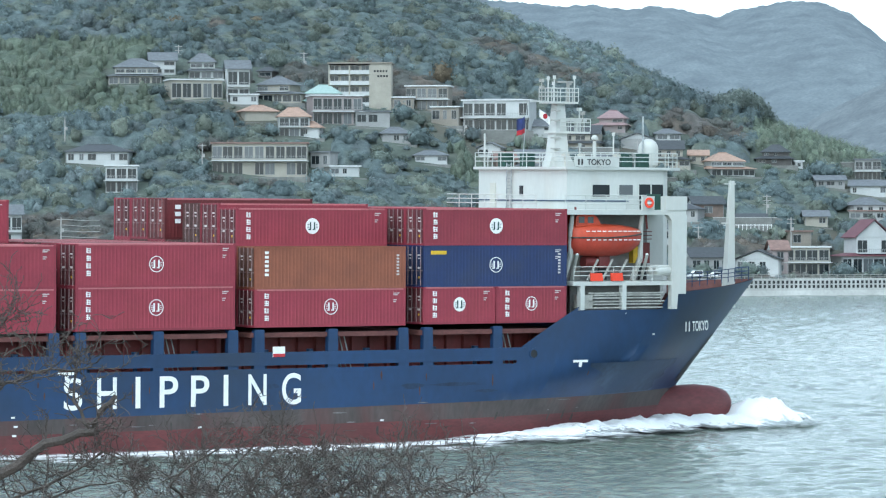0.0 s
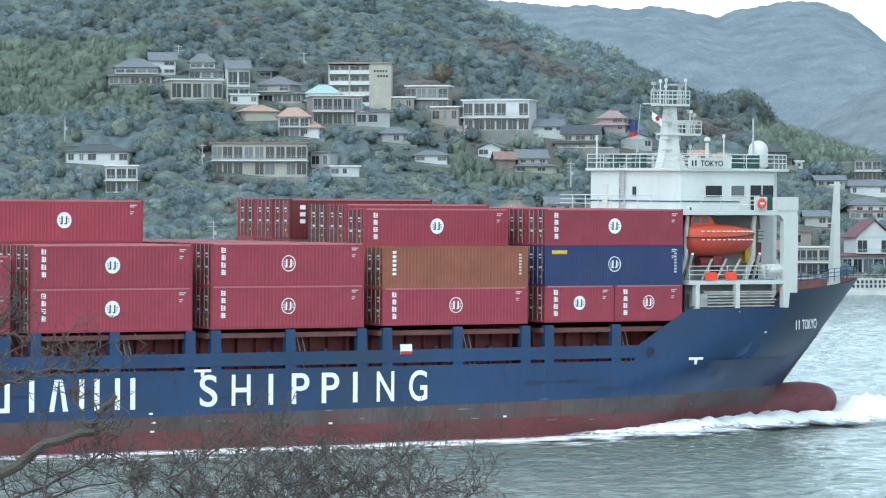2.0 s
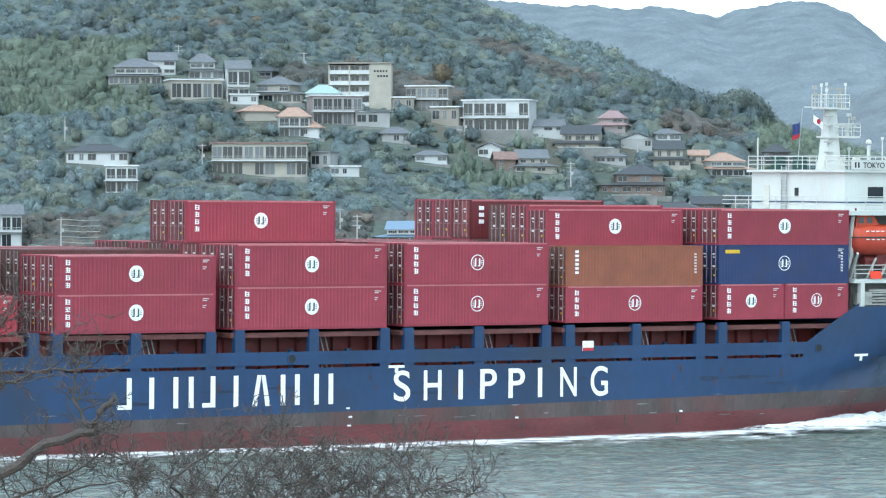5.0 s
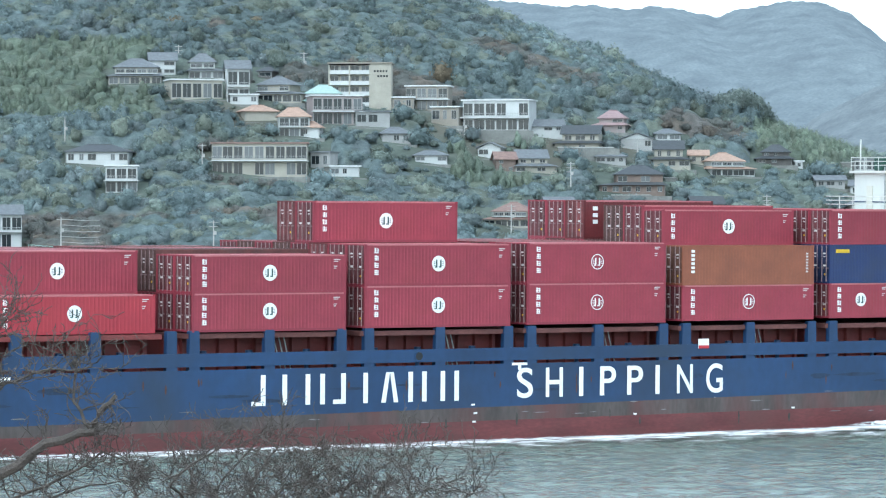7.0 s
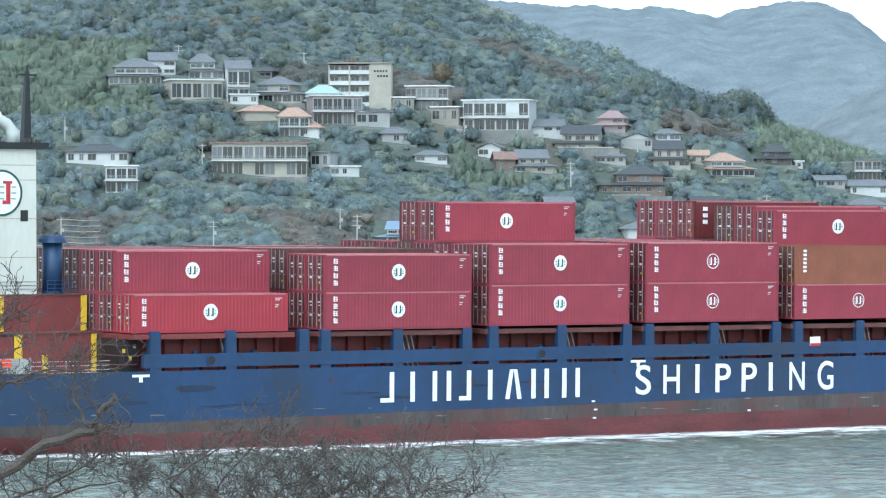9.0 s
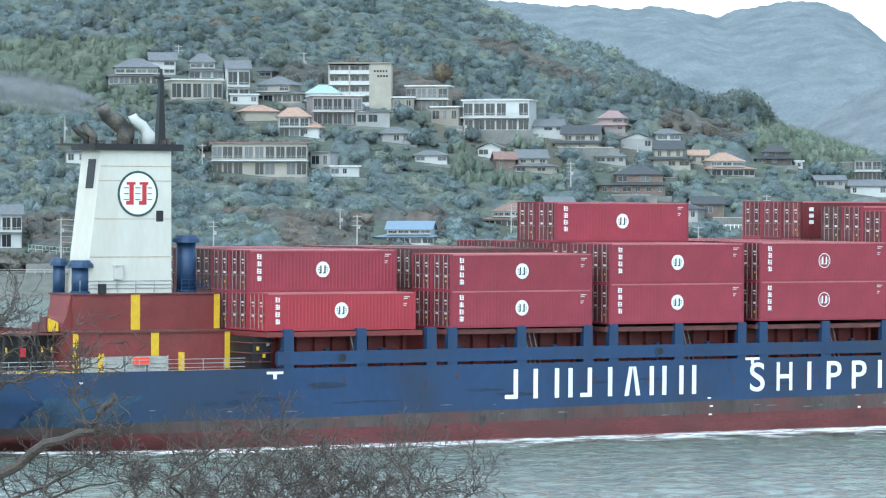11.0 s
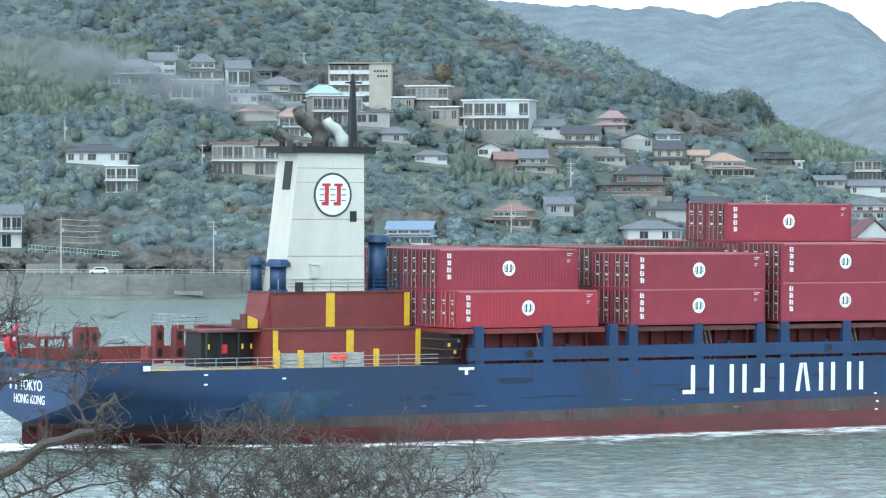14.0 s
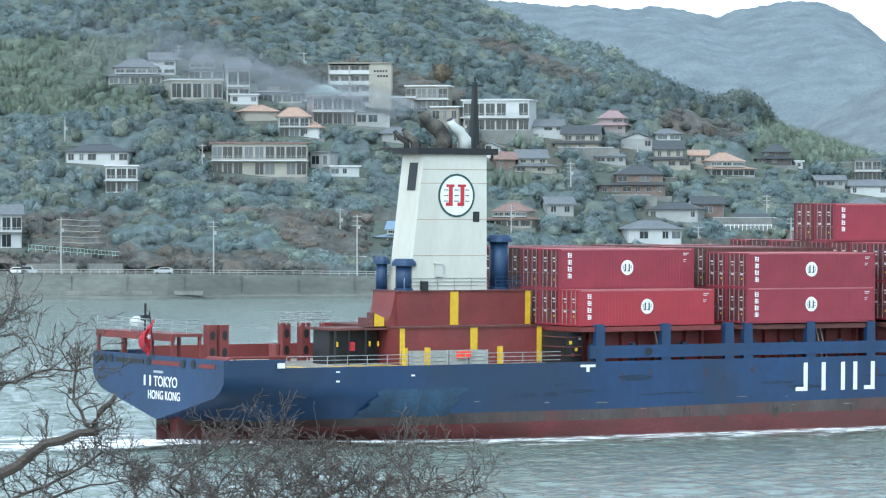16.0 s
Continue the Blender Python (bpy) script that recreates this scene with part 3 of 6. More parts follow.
w = part("window", Geo().box(6.42, 6.5, 9.6, 10.0, 17.4, 18.1), BLACK, house)
part("ladder", Geo().box(6.3, 6.36, 10.9, 10.98, 16.2, 19.8).box(6.3, 6.36, 11.5, 11.58, 16.2, 19.8), STEEL, house)
for k in range(14):
    part("rung", Geo().box(6.3, 6.36, 10.98, 11.5, 16.35 + k * 0.25, 16.4 + k * 0.25), STEEL, house)
part("blue_band", Geo().box(6.44, 6.5, 4.0, 15.5, 16.98, 17.06), BLUE_VENT, house)
part("blue_band", Geo().box(6.5, 12.0, 3.95, 4.0, 16.98, 17.06), BLUE_VENT, house)
sign = part("name_board", Geo().box(6.9, 10.9, 3.62, 3.7, 19.52, 20.2), SHIP_WHITE, ship, "white name board on the bridge roof rail")
lettering("ship_name", "TOKYO", 0.42, Matrix.Translation((8.0, 3.6, 19.65)) @ upright, BLACK, sign, 2.1)
part("black_bar", Geo().box(7.2, 7.33, 3.59, 3.62, 19.65, 20.07).box(7.5, 7.63, 3.59, 3.62, 19.65, 20.07), BLACK, sign)
guard_rail([(6.3, 15.7, 19.5), (6.3, 3.8, 19.5)])
guard_rail([(6.3, 3.8, 19.5), (15.5, 3.8, 19.5), (17.4, 5.3, 19.5), (17.4, 14.2, 19.5), (15.5, 15.7, 19.5), (6.3, 15.7, 19.5)])
guard_rail([(3.7, 3.9, 16.4), (3.7, 15.6, 16.4)])
guard_rail([(3.7, 0.2, 16.4), (10.9, 0.2, 16.4)])
guard_rail([(4.5, 0.2, 11.25), (13.2, 0.2, 11.25)])
# wing pillars and side openings
for y0, y1 in ((0.05, 0.5), (19.0, 19.45)):
    part("wing_pillar", Geo().side([(13.1, 9.2), (13.6, 9.2), (13.7, 10.3), (14.4, 10.3), (14.45, 16.05), (12.7, 16.05), (13.05, 15.7), (13.1, 15.2)], y0, y1), SHIP_WHITE, ship)
    for x in (5.0, 8.7):
        part("deck_pillar", Geo().box(x, x + 0.35, y0, y1, 8.9, 10.95), SHIP_WHITE, ship)
part("inner_pillar", Geo().box(10.9, 11.3, 3.2, 3.6, 11.25, 16.05), SHIP_WHITE, ship)
# side house walls darkened in place of the shade under the wing
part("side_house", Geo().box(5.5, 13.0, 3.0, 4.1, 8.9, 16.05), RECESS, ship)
for x in (11.4, 12.2):
    part("locker", Geo().box(x, x + 0.7, 2.5, 3.0, 12.5, 14.0), YELLOW if x < 12 else OXIDE, ship)
guard_rail([(11.2, 2.4, 13.9), (13.0, 2.4, 13.9)], 0.9, OXIDE, 0.9)
for x in (6.2, 8.6, 12.2):
    part("side_door", Geo().box(x, x + 0.75, 2.94, 3.0, 11.3, 13.2), BLACK if x > 6.5 else GREY_BOXM, ship)
# stowed gangway under the boat deck
gang = part("gangway", Geo().box(5.9, 12.6, 0.25, 0.4, 9.75, 9.85).box(5.9, 12.6, 0.25, 0.4, 10.35, 10.45), GREY_BOXM, ship, "folded aluminium accommodation ladder")
for z in (9.3, 9.55, 10.0, 10.2):
    part("gangway_bar", Geo().box(6.2, 12.4, 0.2, 0.3, z, z + 0.1), GREY_BOXM, gang)
part("gangway_platform", Geo().box(5.2, 6.2, 0.25, 1.2, 9.3, 10.3), GREY_BOXM, gang)
# back of the gangway opening, in the same shade-darkened grey
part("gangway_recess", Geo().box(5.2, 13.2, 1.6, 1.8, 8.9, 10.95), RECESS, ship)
# rafts and covers on the boat deck
for k in range(2):
    part("life_raft", Geo().tube([(11.9, 0.5 + k * 0.8, 12.0), (12.1, 0.5 + k * 0.8, 12.0), (13.2, 0.5 + k * 0.8, 12.0), (13.4, 0.5 + k * 0.8, 12.0)], [0.3, 0.4, 0.4, 0.3], 12), SHIP_WHITE, ship, "white drum-shaped life raft", smooth=True)
for x in (5.9, 7.7):
    part("orange_cover", Geo().side([(x, 11.28), (x + 1.05, 11.28), (x + 0.95, 11.85), (x - 0.05, 11.85)], 0.0, 0.12), ORANGE_CLOTH, ship, "bright orange-red cover")
part("lifebuoy", Geo().ring((10.95, 16.92), 0.22, 0.38, -0.0, 0.1), ORANGE_CLOTH, ship)
part("lifebuoy_band", Geo().box(10.6, 11.3, -0.07, -0.05, 16.86, 16.98), WHITE_MARK, ship)
# davits
for x in (4.7, 10.9):
    part("davit", Geo().tube([(x, 1.9, 11.25), (x + 0.2, 1.2, 13.0), (x, 0.9, 15.2), (x - 0.1, 0.6, 16.0)], [0.22, 0.2, 0.18, 0.14], 8), SHIP_WHITE, ship)
    part("davit_arm", Geo().tube([(x + 1.0, 2.2, 11.3), (x + 0.3, 0.5, 13.2)], 0.12, 6), SHIP_WHITE, ship)
    part("davit_fall", Geo().tube([(x + 0.5, 0.8, 15.0), (x + 0.3, 0.8, 16.6)], 0.08, 6), OXIDE, ship)
for x in (5.9, 7.2, 8.5, 9.8):
    part("cradle_strut", Geo().tube([(x, 0.5, 11.3), (x + 1.2, 0.9, 12.8)], 0.09, 6), GREY_BOXM, ship)
part("winch", Geo().tube([(6.3, 1.6, 12.6), (7.3, 1.6, 12.6)], 0.42, 12), OXIDE, ship)

# radar mast on the bridge roof
mast = part("radar_mast", Geo().prism([(8.9, 9.1), (10.3, 9.1), (10.3, 10.4), (8.9, 10.4)], 19.5, 24.2, [(9.35, 9.4), (10.05, 9.4), (10.05, 10.1), (9.35, 10.1)]), SHIP_WHITE, ship, "white tapered radar mast with railed platforms")
part("mast_foot", Geo().side([(8.6, 19.5), (11.0, 19.5), (10.3, 20.6), (8.95, 20.6)], 9.3, 10.2), SHIP_WHITE, mast)
part("upper_platform", Geo().box(8.55, 11.0, 9.0, 10.6, 24.2, 24.35), SHIP_WHITE, mast)
part("lower_platform", Geo().box(9.0, 12.1, 9.0, 10.6, 22.0, 22.15), SHIP_WHITE, mast)
part("yard_arm", Geo().box(7.2, 8.6, 9.65, 9.85, 24.3, 24.4), SHIP_WHITE, mast)
guard_rail([(8.55, 9.0, 24.35), (11.0, 9.0, 24.35), (11.0, 10.6, 24.35), (8.55, 10.6, 24.35), (8.55, 9.0, 24.35)], 1.0, step=0.9)
guard_rail([(9.4, 9.0, 22.15), (12.1, 9.0, 22.15), (12.1, 10.6, 22.15), (9.4, 10.6, 22.15)], 0.95, step=0.9)
part("radar_scanner", Geo().box(10.3, 12.2, 9.6, 9.8, 22.9, 23.1).tube([(11.3, 9.7, 22.1), (11.3, 9.7, 22.9)], 0.16, 8), SHIP_WHITE, mast)
part("radar_scanner", Geo().box(9.6, 11.0, 9.7, 9.85, 25.75, 25.9).tube([(10.6, 9.8, 24.3), (10.6, 9.8, 25.75)], 0.12, 8), GREY_BOXM, mast)
for x, y, z, h in ((8.6, 9.5, 24.3, 1.9), (8.8, 9.1, 24.3, 1.5), (9.5, 10.0, 24.3, 2.0), (10.9, 9.4, 24.3, 2.0), (13.5, 8.0, 19.5, 2.6), (12.2, 10.5, 19.5, 1.8)):
    part("aerial", Geo().tube([(x, y, z), (x, y, z + h)], 0.06, 5).tube([(x, y, z + h - 0.25), (x, y, z + h)], 0.13, 6), SHIP_WHITE, mast)


def dome_geo(c, r):
    rows = []
    for k in range(8):
        a = -0.35 + k * (math.pi / 2 + 0.35) / 7
        rows.append([(c[0] + r * math.cos(a) * math.cos(i * math.pi / 8), c[1] + r * math.cos(a) * math.sin(i * math.pi / 8), c[2] + r * math.sin(a)) for i in range(17)])
    return Geo().grid(rows)


part("satellite_dome", dome_geo((15.4, 6.2, 20.9), 0.75), SHIP_WHITE, ship, "white satellite dome", smooth=True)
part("dome_stand", Geo().tube([(15.4, 6.2, 19.5), (15.4, 6.2, 19.7), (15.4, 6.2, 20.9)], [0.5, 0.74, 0.75], 18), SHIP_WHITE, ship)
part("small_dome", dome_geo((9.5, 4.8, 21.6), 0.25), SHIP_WHITE, ship, smooth=True)
part("dome_post", Geo().tube([(9.5, 4.8, 19.5), (9.5, 4.8, 21.4)], 0.14, 8), SHIP_WHITE, ship)
part("whip_mast", Geo().tube([(14.6, 5.8, 19.5), (14.6, 5.8, 23.3)], 0.08, 6), STEEL, ship)
for x, y in ((7.0, 13.0), (8.0, 11.6), (12.2, 5.0), (13.4, 4.6)):
    part("canvas_cover", Geo().box(x, x + 1.0, y, y + 0.8, 19.5, 20.5, 0.12), GREEN_DARK, ship)
part("aft_post", Geo().tube([(6.6, 14.9, 19.5), (6.6, 14.9, 22.0)], 0.07, 6), SHIP_WHITE, ship)
# signal flag on its halyard
part("halyard", Geo().tube([(6.9, 9.7, 24.3), (6.6, 9.9, 19.6)], 0.03, 4), STEEL, ship)
fl = Geo()
fl.grid([[(6.0 + 0.8 * i / 6, 9.8 + 0.12 * math.sin(i * 1.4), 22.35 + 0.42 * j - 0.25 * (6 - i) / 6) for i in range(7)] for j in range(3)])
part("signal_flag", fl, FLAG_BLUE, ship, "small blue and red signal flag")
fl = Geo()
fl.grid([[(6.0 + 0.8 * i / 6, 9.8 + 0.12 * math.sin(i * 1.4), 22.0 + 0.35 * j - 0.25 * (6 - i) / 6) for i in range(7)] for j in range(2)])
part("signal_flag", fl, FLAG_RED, ship)
cf = part("courtesy_flag", Geo().grid([[(7.9 + 0.16 * i, 9.6 + 0.06 * math.sin(i * 1.5), 23.2 + 0.3 * j - 0.1 * i) for i in range(7)] for j in range(3)]), WHITE_MARK, ship, "small white flag with a red disc")
part("flag_disc", Geo().disc((8.35, 23.25), 0.2, 9.5, 0.01, 14), FLAG_RED, cf)
for x, y, z, h in ((8.7, 10.5, 24.35, 1.5), (10.2, 9.1, 24.35, 1.3), (11.6, 9.3, 22.15, 1.3), (12.0, 10.3, 22.15, 1.6), (8.2, 9.75, 24.4, 0.9)):
    part("lamp_post", Geo().tube([(x, y, z), (x, y, z + h)], 0.05, 5).box(x - 0.14, x + 0.14, y - 0.14, y + 0.14, z + h - 0.05, z + h + 0.2), SHIP_WHITE if h > 1.5 else GREY_BOXM, mast)
for z in (20.8, 21.6, 22.9, 23.6):
    part("mast_bracket", Geo().box(8.7, 9.4, 9.0, 9.3, z, z + 0.12), GREY_BOXM, mast)
for x in (7.2, 8.6, 11.8, 13.0, 14.2):
    part("roof_fitting", Geo().tube([(x, 5.2, 19.5), (x, 5.2, 20.3 + 0.3 * math.sin(x * 3))], 0.12, 6).box(x - 0.22, x + 0.22, 5.0, 5.4, 20.2, 20.45), CREAM if x < 12 else GREY_BOXM, ship)
# foremast on the forecastle
fm = part("foremast", Geo().prism([(25.2, B - 0.35), (26.1, B - 0.35), (26.1, B + 0.35), (25.2, B + 0.35)], 8.9, 18.6, [(25.75, B - 0.14), (26.1, B - 0.14), (26.1, B + 0.14), (25.75, B + 0.14)]), SHIP_WHITE, ship, "white tapered foremast")
for x0, x1, z in ((25.2, 26.3, 18.3), (25.0, 25.9, 15.3)):
    part("mast_crossbar", Geo().box(x0, x1, B - 0.05, B + 0.05, z, z + 0.1), SHIP_WHITE, fm)
part("mast_lamp", Geo().tube([(26.2, B, 12.0), (26.2, B, 12.4)], 0.12, 8), SHIP_WHITE, fm)
guard_rail([(17.5, 4.4, 10.6), (22.0, 6.6, 10.8), (25.5, 8.7, 10.9), (27.6, 9.7, 11.0), (25.5, 10.8, 10.9)], 1.0, BLUE_VENT, 1.4)

# ---- funnel block and aft houses ----
lower = part("aft_house", Geo().box(-90.4, -78.5, 4.6, 15.0, 5.3, 7.9), OXIDE, ship, "red-brown steel aft deckhouse")
part("house_edge", Geo().box(-90.5, -78.4, 4.5, 15.1, 7.9, 8.02), DECK_RED, lower)
upper = part("funnel_house", Geo().box(-89.7, -78.7, 6.2, 9.6, 8.02, 10.45), OXIDE, ship, "red-brown house below the funnel")
part("casing_slope", Geo().side([(-90.6, 8.0), (-89.4, 8.0), (-89.4, 10.45), (-89.75, 10.45), (-90.1, 9.0)], 6.5, 9.3), OXIDE, upper)
part("house_edge", Geo().box(-89.8, -78.6, 6.1, 9.7, 10.45, 10.55), DECK_RED, upper)
for x0, x1 in ((-85.3, -84.6), (-78.75, -78.3)):
    part("yellow_stripe", Geo().box(x0, x1, 6.14, 6.19, 8.05, 10.45), YELLOW, upper)
for x0, x1 in ((-90.6, -90.2), (-84.6, -84.0), (-78.8, -78.4)):
    part("yellow_stripe", Geo().box(x0, x1, 4.54, 4.59, 5.35, 7.9), YELLOW, lower)
FW0, FW1 = 6.3, 9.1
RUST_LINE = mat("rusty_seam", (0.36, 0.28, 0.19), 0.7, var=0.3, scale=1.5)
fun = part("funnel", Geo().prism([(-88.75, FW0), (-82.05, FW0), (-82.05, FW1), (-88.75, FW1)], 10.55, 20.3, [(-87.55, FW0), (-82.15, FW0), (-82.15, FW1), (-87.55, FW1)]), FUNNEL_WHITE, ship, "tall white funnel casing streaked with rust")
part("funnel_rim", Geo().box(-88.2, -81.3, FW0 - 0.25, FW1 + 0.4, 20.3, 20.75), BLACK, fun, "sooty black funnel rim")
for z in (13.0, 15.6, 18.2, 19.2):
    part("plate_seam", Geo().box(-88.75 + (z - 10.55) * 0.123 + 0.02, -82.14, FW0 - 0.012, FW0, z, z + 0.05), RUST_LINE, fun)
c = (-84.75, 17.35)
part("logo_disc", Geo().disc(c, 1.44, FW0 - 0.01, 0.02), WHITE_MARK, fun)
part("logo_ring", Geo().ring(c, 1.42, 1.57, FW0 - 0.01, 0.04), DARK_MARK, fun, "dark ring of the round funnel mark")
g = Geo()
for dx in (-0.5, 0.5):
    g.box(c[0] + dx - 0.16, c[0] + dx + 0.16, FW0 - 0.06, FW0 - 0.03, c[1] - 0.75, c[1] + 0.75)
    g.box(c[0] + dx - 0.42, c[0] + dx - 0.16, FW0 - 0.06, FW0 - 0.03, c[1] - 0.75, c[1] - 0.5)
    g.box(c[0] + dx - 0.38, c[0] + dx + 0.3, FW0 - 0.058, FW0 - 0.03, c[1] + 0.62, c[1] + 0.8)
part("logo_strokes", g, LOGO_RED, fun, "two red upright strokes of the funnel mark")
for dz in (-0.4, 0.0, 0.4):
    for a, b in ((-1.1, -0.72), (0.75, 1.1), (-0.2, 0.2)):
        part("logo_bar", Geo().box(c[0] + a, c[0] + b, FW0 - 0.05, FW0 - 0.03, c[1] + dz - 0.03, c[1] + dz + 0.03), DARK_MARK, fun)
part("funnel_louvre", Geo().box(-83.3, -82.75, FW0 - 0.03, FW0, 15.45, 16.2), BLACK, fun)
g = Geo()
g.add([(-88.75 + (z - 10.55) * 0.123 - 0.03, y, z) for y, z in ((6.9, 17.7), (8.0, 17.7), (8.0, 19.7), (6.9, 19.7))], [(0, 1, 2, 3)])
part("funnel_grille", g, BLACK, fun, "tall dark grille in the aft face")
part("wall_lamp", Geo().box(-86.6, -86.0, FW0 - 0.25, FW0, 11.5, 12.4).box(-86.7, -85.9, FW0 - 0.3, FW0, 12.4, 12.5), SHIP_WHITE, fun)
guard_rail([(-89.2, 6.25, 10.55), (-82.0, 6.25, 10.55)], 0.85, STEEL, 1.5, 0.03)
part("lamp_box", Geo().box(-87.8, -87.3, 6.0, 6.3, 10.55, 11.2), BLACK, upper)
# exhausts
for pts, rs, mt in (
    ([(-85.0, 7.6, 20.6), (-85.0, 7.6, 21.6), (-85.6, 7.6, 22.2), (-86.5, 7.6, 22.7), (-86.9, 7.6, 23.4)], [0.65, 0.65, 0.6, 0.5, 0.42], RUST_GREY),
    ([(-83.4, 7.3, 20.6), (-83.4, 7.3, 21.4), (-83.9, 7.3, 22.0), (-84.5, 7.3, 22.4), (-84.7, 7.3, 22.8)], [0.5, 0.5, 0.42, 0.34, 0.3], SHIP_WHITE),
    ([(-86.9, 8.6, 20.6), (-86.9, 8.6, 21.3), (-87.5, 8.6, 21.7), (-87.8, 8.6, 22.1)], [0.28, 0.28, 0.24, 0.2], RUST_GREY),
    ([(-87.3, 9.0, 20.6), (-87.3, 9.0, 21.2), (-87.9, 9.0, 21.5), (-88.3, 9.0, 21.9)], [0.24, 0.24, 0.2, 0.18], SOOT)):
    ex = part("exhaust_pipe", Geo().tube(pts, rs, 12), mt, fun, "curved sooty exhaust pipe", smooth=True)
    p, q = Vector(pts[-1]), Vector(pts[-2])
    part("pipe_mouth", Geo().tube([p, p + (p - q) * 0.15], [rs[-1] * 1.02, rs[-1] * 0.7], 12), BLACK, ex)
part("funnel_mast", Geo().prism([(-82.1, 8.2), (-81.5, 8.2), (-81.5, 8.8), (-82.1, 8.8)], 20.6, 25.6, [(-81.85, 8.4), (-81.6, 8.4), (-81.6, 8.65), (-81.85, 8.65)]), BLACK, fun)
part("mast_bar", Geo().box(-82.3, -81.0, 8.45, 8.65, 25.3, 25.42).tube([(-81.7, 8.55, 25.4), (-81.7, 8.55, 26.0)], 0.1, 6), BLACK, fun)
for k in (0, 1, 2, 4, 8, 13, 14, 15):
    x = -88.5 + 0.42 * k
    part("rim_fitting", Geo().box(x, x + random.uniform(0.1, 0.35), FW0 - 0.3, FW0, 20.75, 20.75 + random.uniform(0.1, 0.5)), SOOT, fun)
part("rim_bracket", Geo().box(-89.6, -88.5, 8.8, 9.0, 20.6, 20.75).box(-89.3, -89.2, 8.8, 9.0, 20.75, 21.2), SOOT, fun)


def cowl(x, y, z0, z1, r):
    """A capped ventilator."""
    v = part("ventilator", Geo().tube([(x, y, z0), (x, y, z1)], r, 14), BLUE_VENT, ship, "blue mushroom ventilator", smooth=True)
    part("vent_cap", Geo().tube([(x, y, z1), (x, y, z1 + 0.25), (x, y, z1 + 0.5)], [r * 1.5, r * 1.45, r * 1.1], 14), BLUE_VENT, v, smooth=False)
    part("vent_collar", Geo().tube([(x, y, z0), (x, y, z0 + 0.2)], r * 1.15, 14), BLUE_VENT, v)


cowl(-88.9, 6.75, 10.5, 12.3, 0.6)
cowl(-89.3, 9.1, 10.4, 12.4, 0.42)
cowl(-80.4, 7.2, 10.55, 14.0, 0.68)
guard_rail([(-81.2, 6.4, 10.55), (-78.9, 6.4, 10.55)], 0.9, BLUE_VENT, 0.6)
# pipe recess between the aft house and the first hatch; black panels paint in its shade
rec = part("pipe_recess", Geo().box(-78.36, -76.95, 1.5, 1.7, 5.3, 7.6).box(-78.4, -78.3, 1.7, 4.5, 5.3, 7.6), BLACK, ship, "pipe recess beside the first hatch, its shade painted black")
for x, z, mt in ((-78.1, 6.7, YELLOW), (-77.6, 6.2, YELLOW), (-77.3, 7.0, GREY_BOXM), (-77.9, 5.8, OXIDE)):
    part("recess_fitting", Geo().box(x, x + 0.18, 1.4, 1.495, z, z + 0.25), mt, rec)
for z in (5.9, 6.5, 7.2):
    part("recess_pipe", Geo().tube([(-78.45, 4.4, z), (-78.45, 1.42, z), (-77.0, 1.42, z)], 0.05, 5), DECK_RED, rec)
# crates, dark machinery flat, platform
for k in range(4):
    x = -90.9 + 1.7 * k
    cr = part("deck_crate", Geo().box(x + 0.06, x + 1.54, 2.96, 4.04, 5.4, 6.34), RECESS, ship, "weathered grey slatted deck crate")
    for z in (5.36, 5.62, 5.9, 6.16):
        part("crate_slat", Geo().box(x, x + 1.6, 2.9, 2.955, z, z + 0.2), GREY_BOXM, cr)
    for dx in (0.0, 1.48):
        part("crate_post", Geo().box(x + dx, x + dx + 0.12, 2.86, 2.898, 5.3, 6.4), STEEL, cr)
part("orange_bundle", Geo().box(-86.9, -85.7, 2.7, 3.2, 5.8, 6.3, 0.1), ORANGE_CLOTH, ship)
for x in (-89.6, -91.5, -83.4):
    part("yellow_post", Geo().box(x, x + 0.3, 2.6, 2.9, 5.3, 6.6), YELLOW, ship)
# a solid black box puts the shade of the open bay into colour
mach = part("machinery_bay", Geo().box(-94.6, -90.6, 7.6, 9.8, 5.3, 7.75), BLACK, ship, "open machinery bay under a platform, its inner shade painted black")
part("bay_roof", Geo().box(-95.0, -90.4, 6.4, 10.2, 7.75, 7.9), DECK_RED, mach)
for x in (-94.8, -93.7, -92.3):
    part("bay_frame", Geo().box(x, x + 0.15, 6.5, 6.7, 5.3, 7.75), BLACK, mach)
part("fire_box", Geo().box(-93.6, -93.2, 6.4, 6.6, 6.3, 6.9), FLAG_RED, mach)
for x in (-94.7, -92.0, -91.3):
    part("yellow_tag", Geo().box(x, x + 0.1, 6.4, 6.5, 6.6, 6.95), YELLOW, mach)
guard_rail([(-95.4, 13.1, 7.95), (-95.4, 8.6, 7.95)], 0.9, STEEL, 0.9)
guard_rail([(-95.4, 13.1, 7.95), (-91.0, 13.1, 7.95)], 0.9, STEEL, 0.9)
part("deck_gear", Geo().box(-91.8, -90.0, 7.2, 8.4, 7.95, 8.6, 0.15).tube([(-91.5, 7.0, 7.95), (-91.5, 7.0, 9.0)], 0.3, 10), DECK_RED, ship)
part("yellow_hood", Geo().side([(-91.4, 8.0), (-90.7, 8.0), (-90.7, 8.6), (-91.4, 8.9)], 6.5, 6.9), YELLOW, ship)
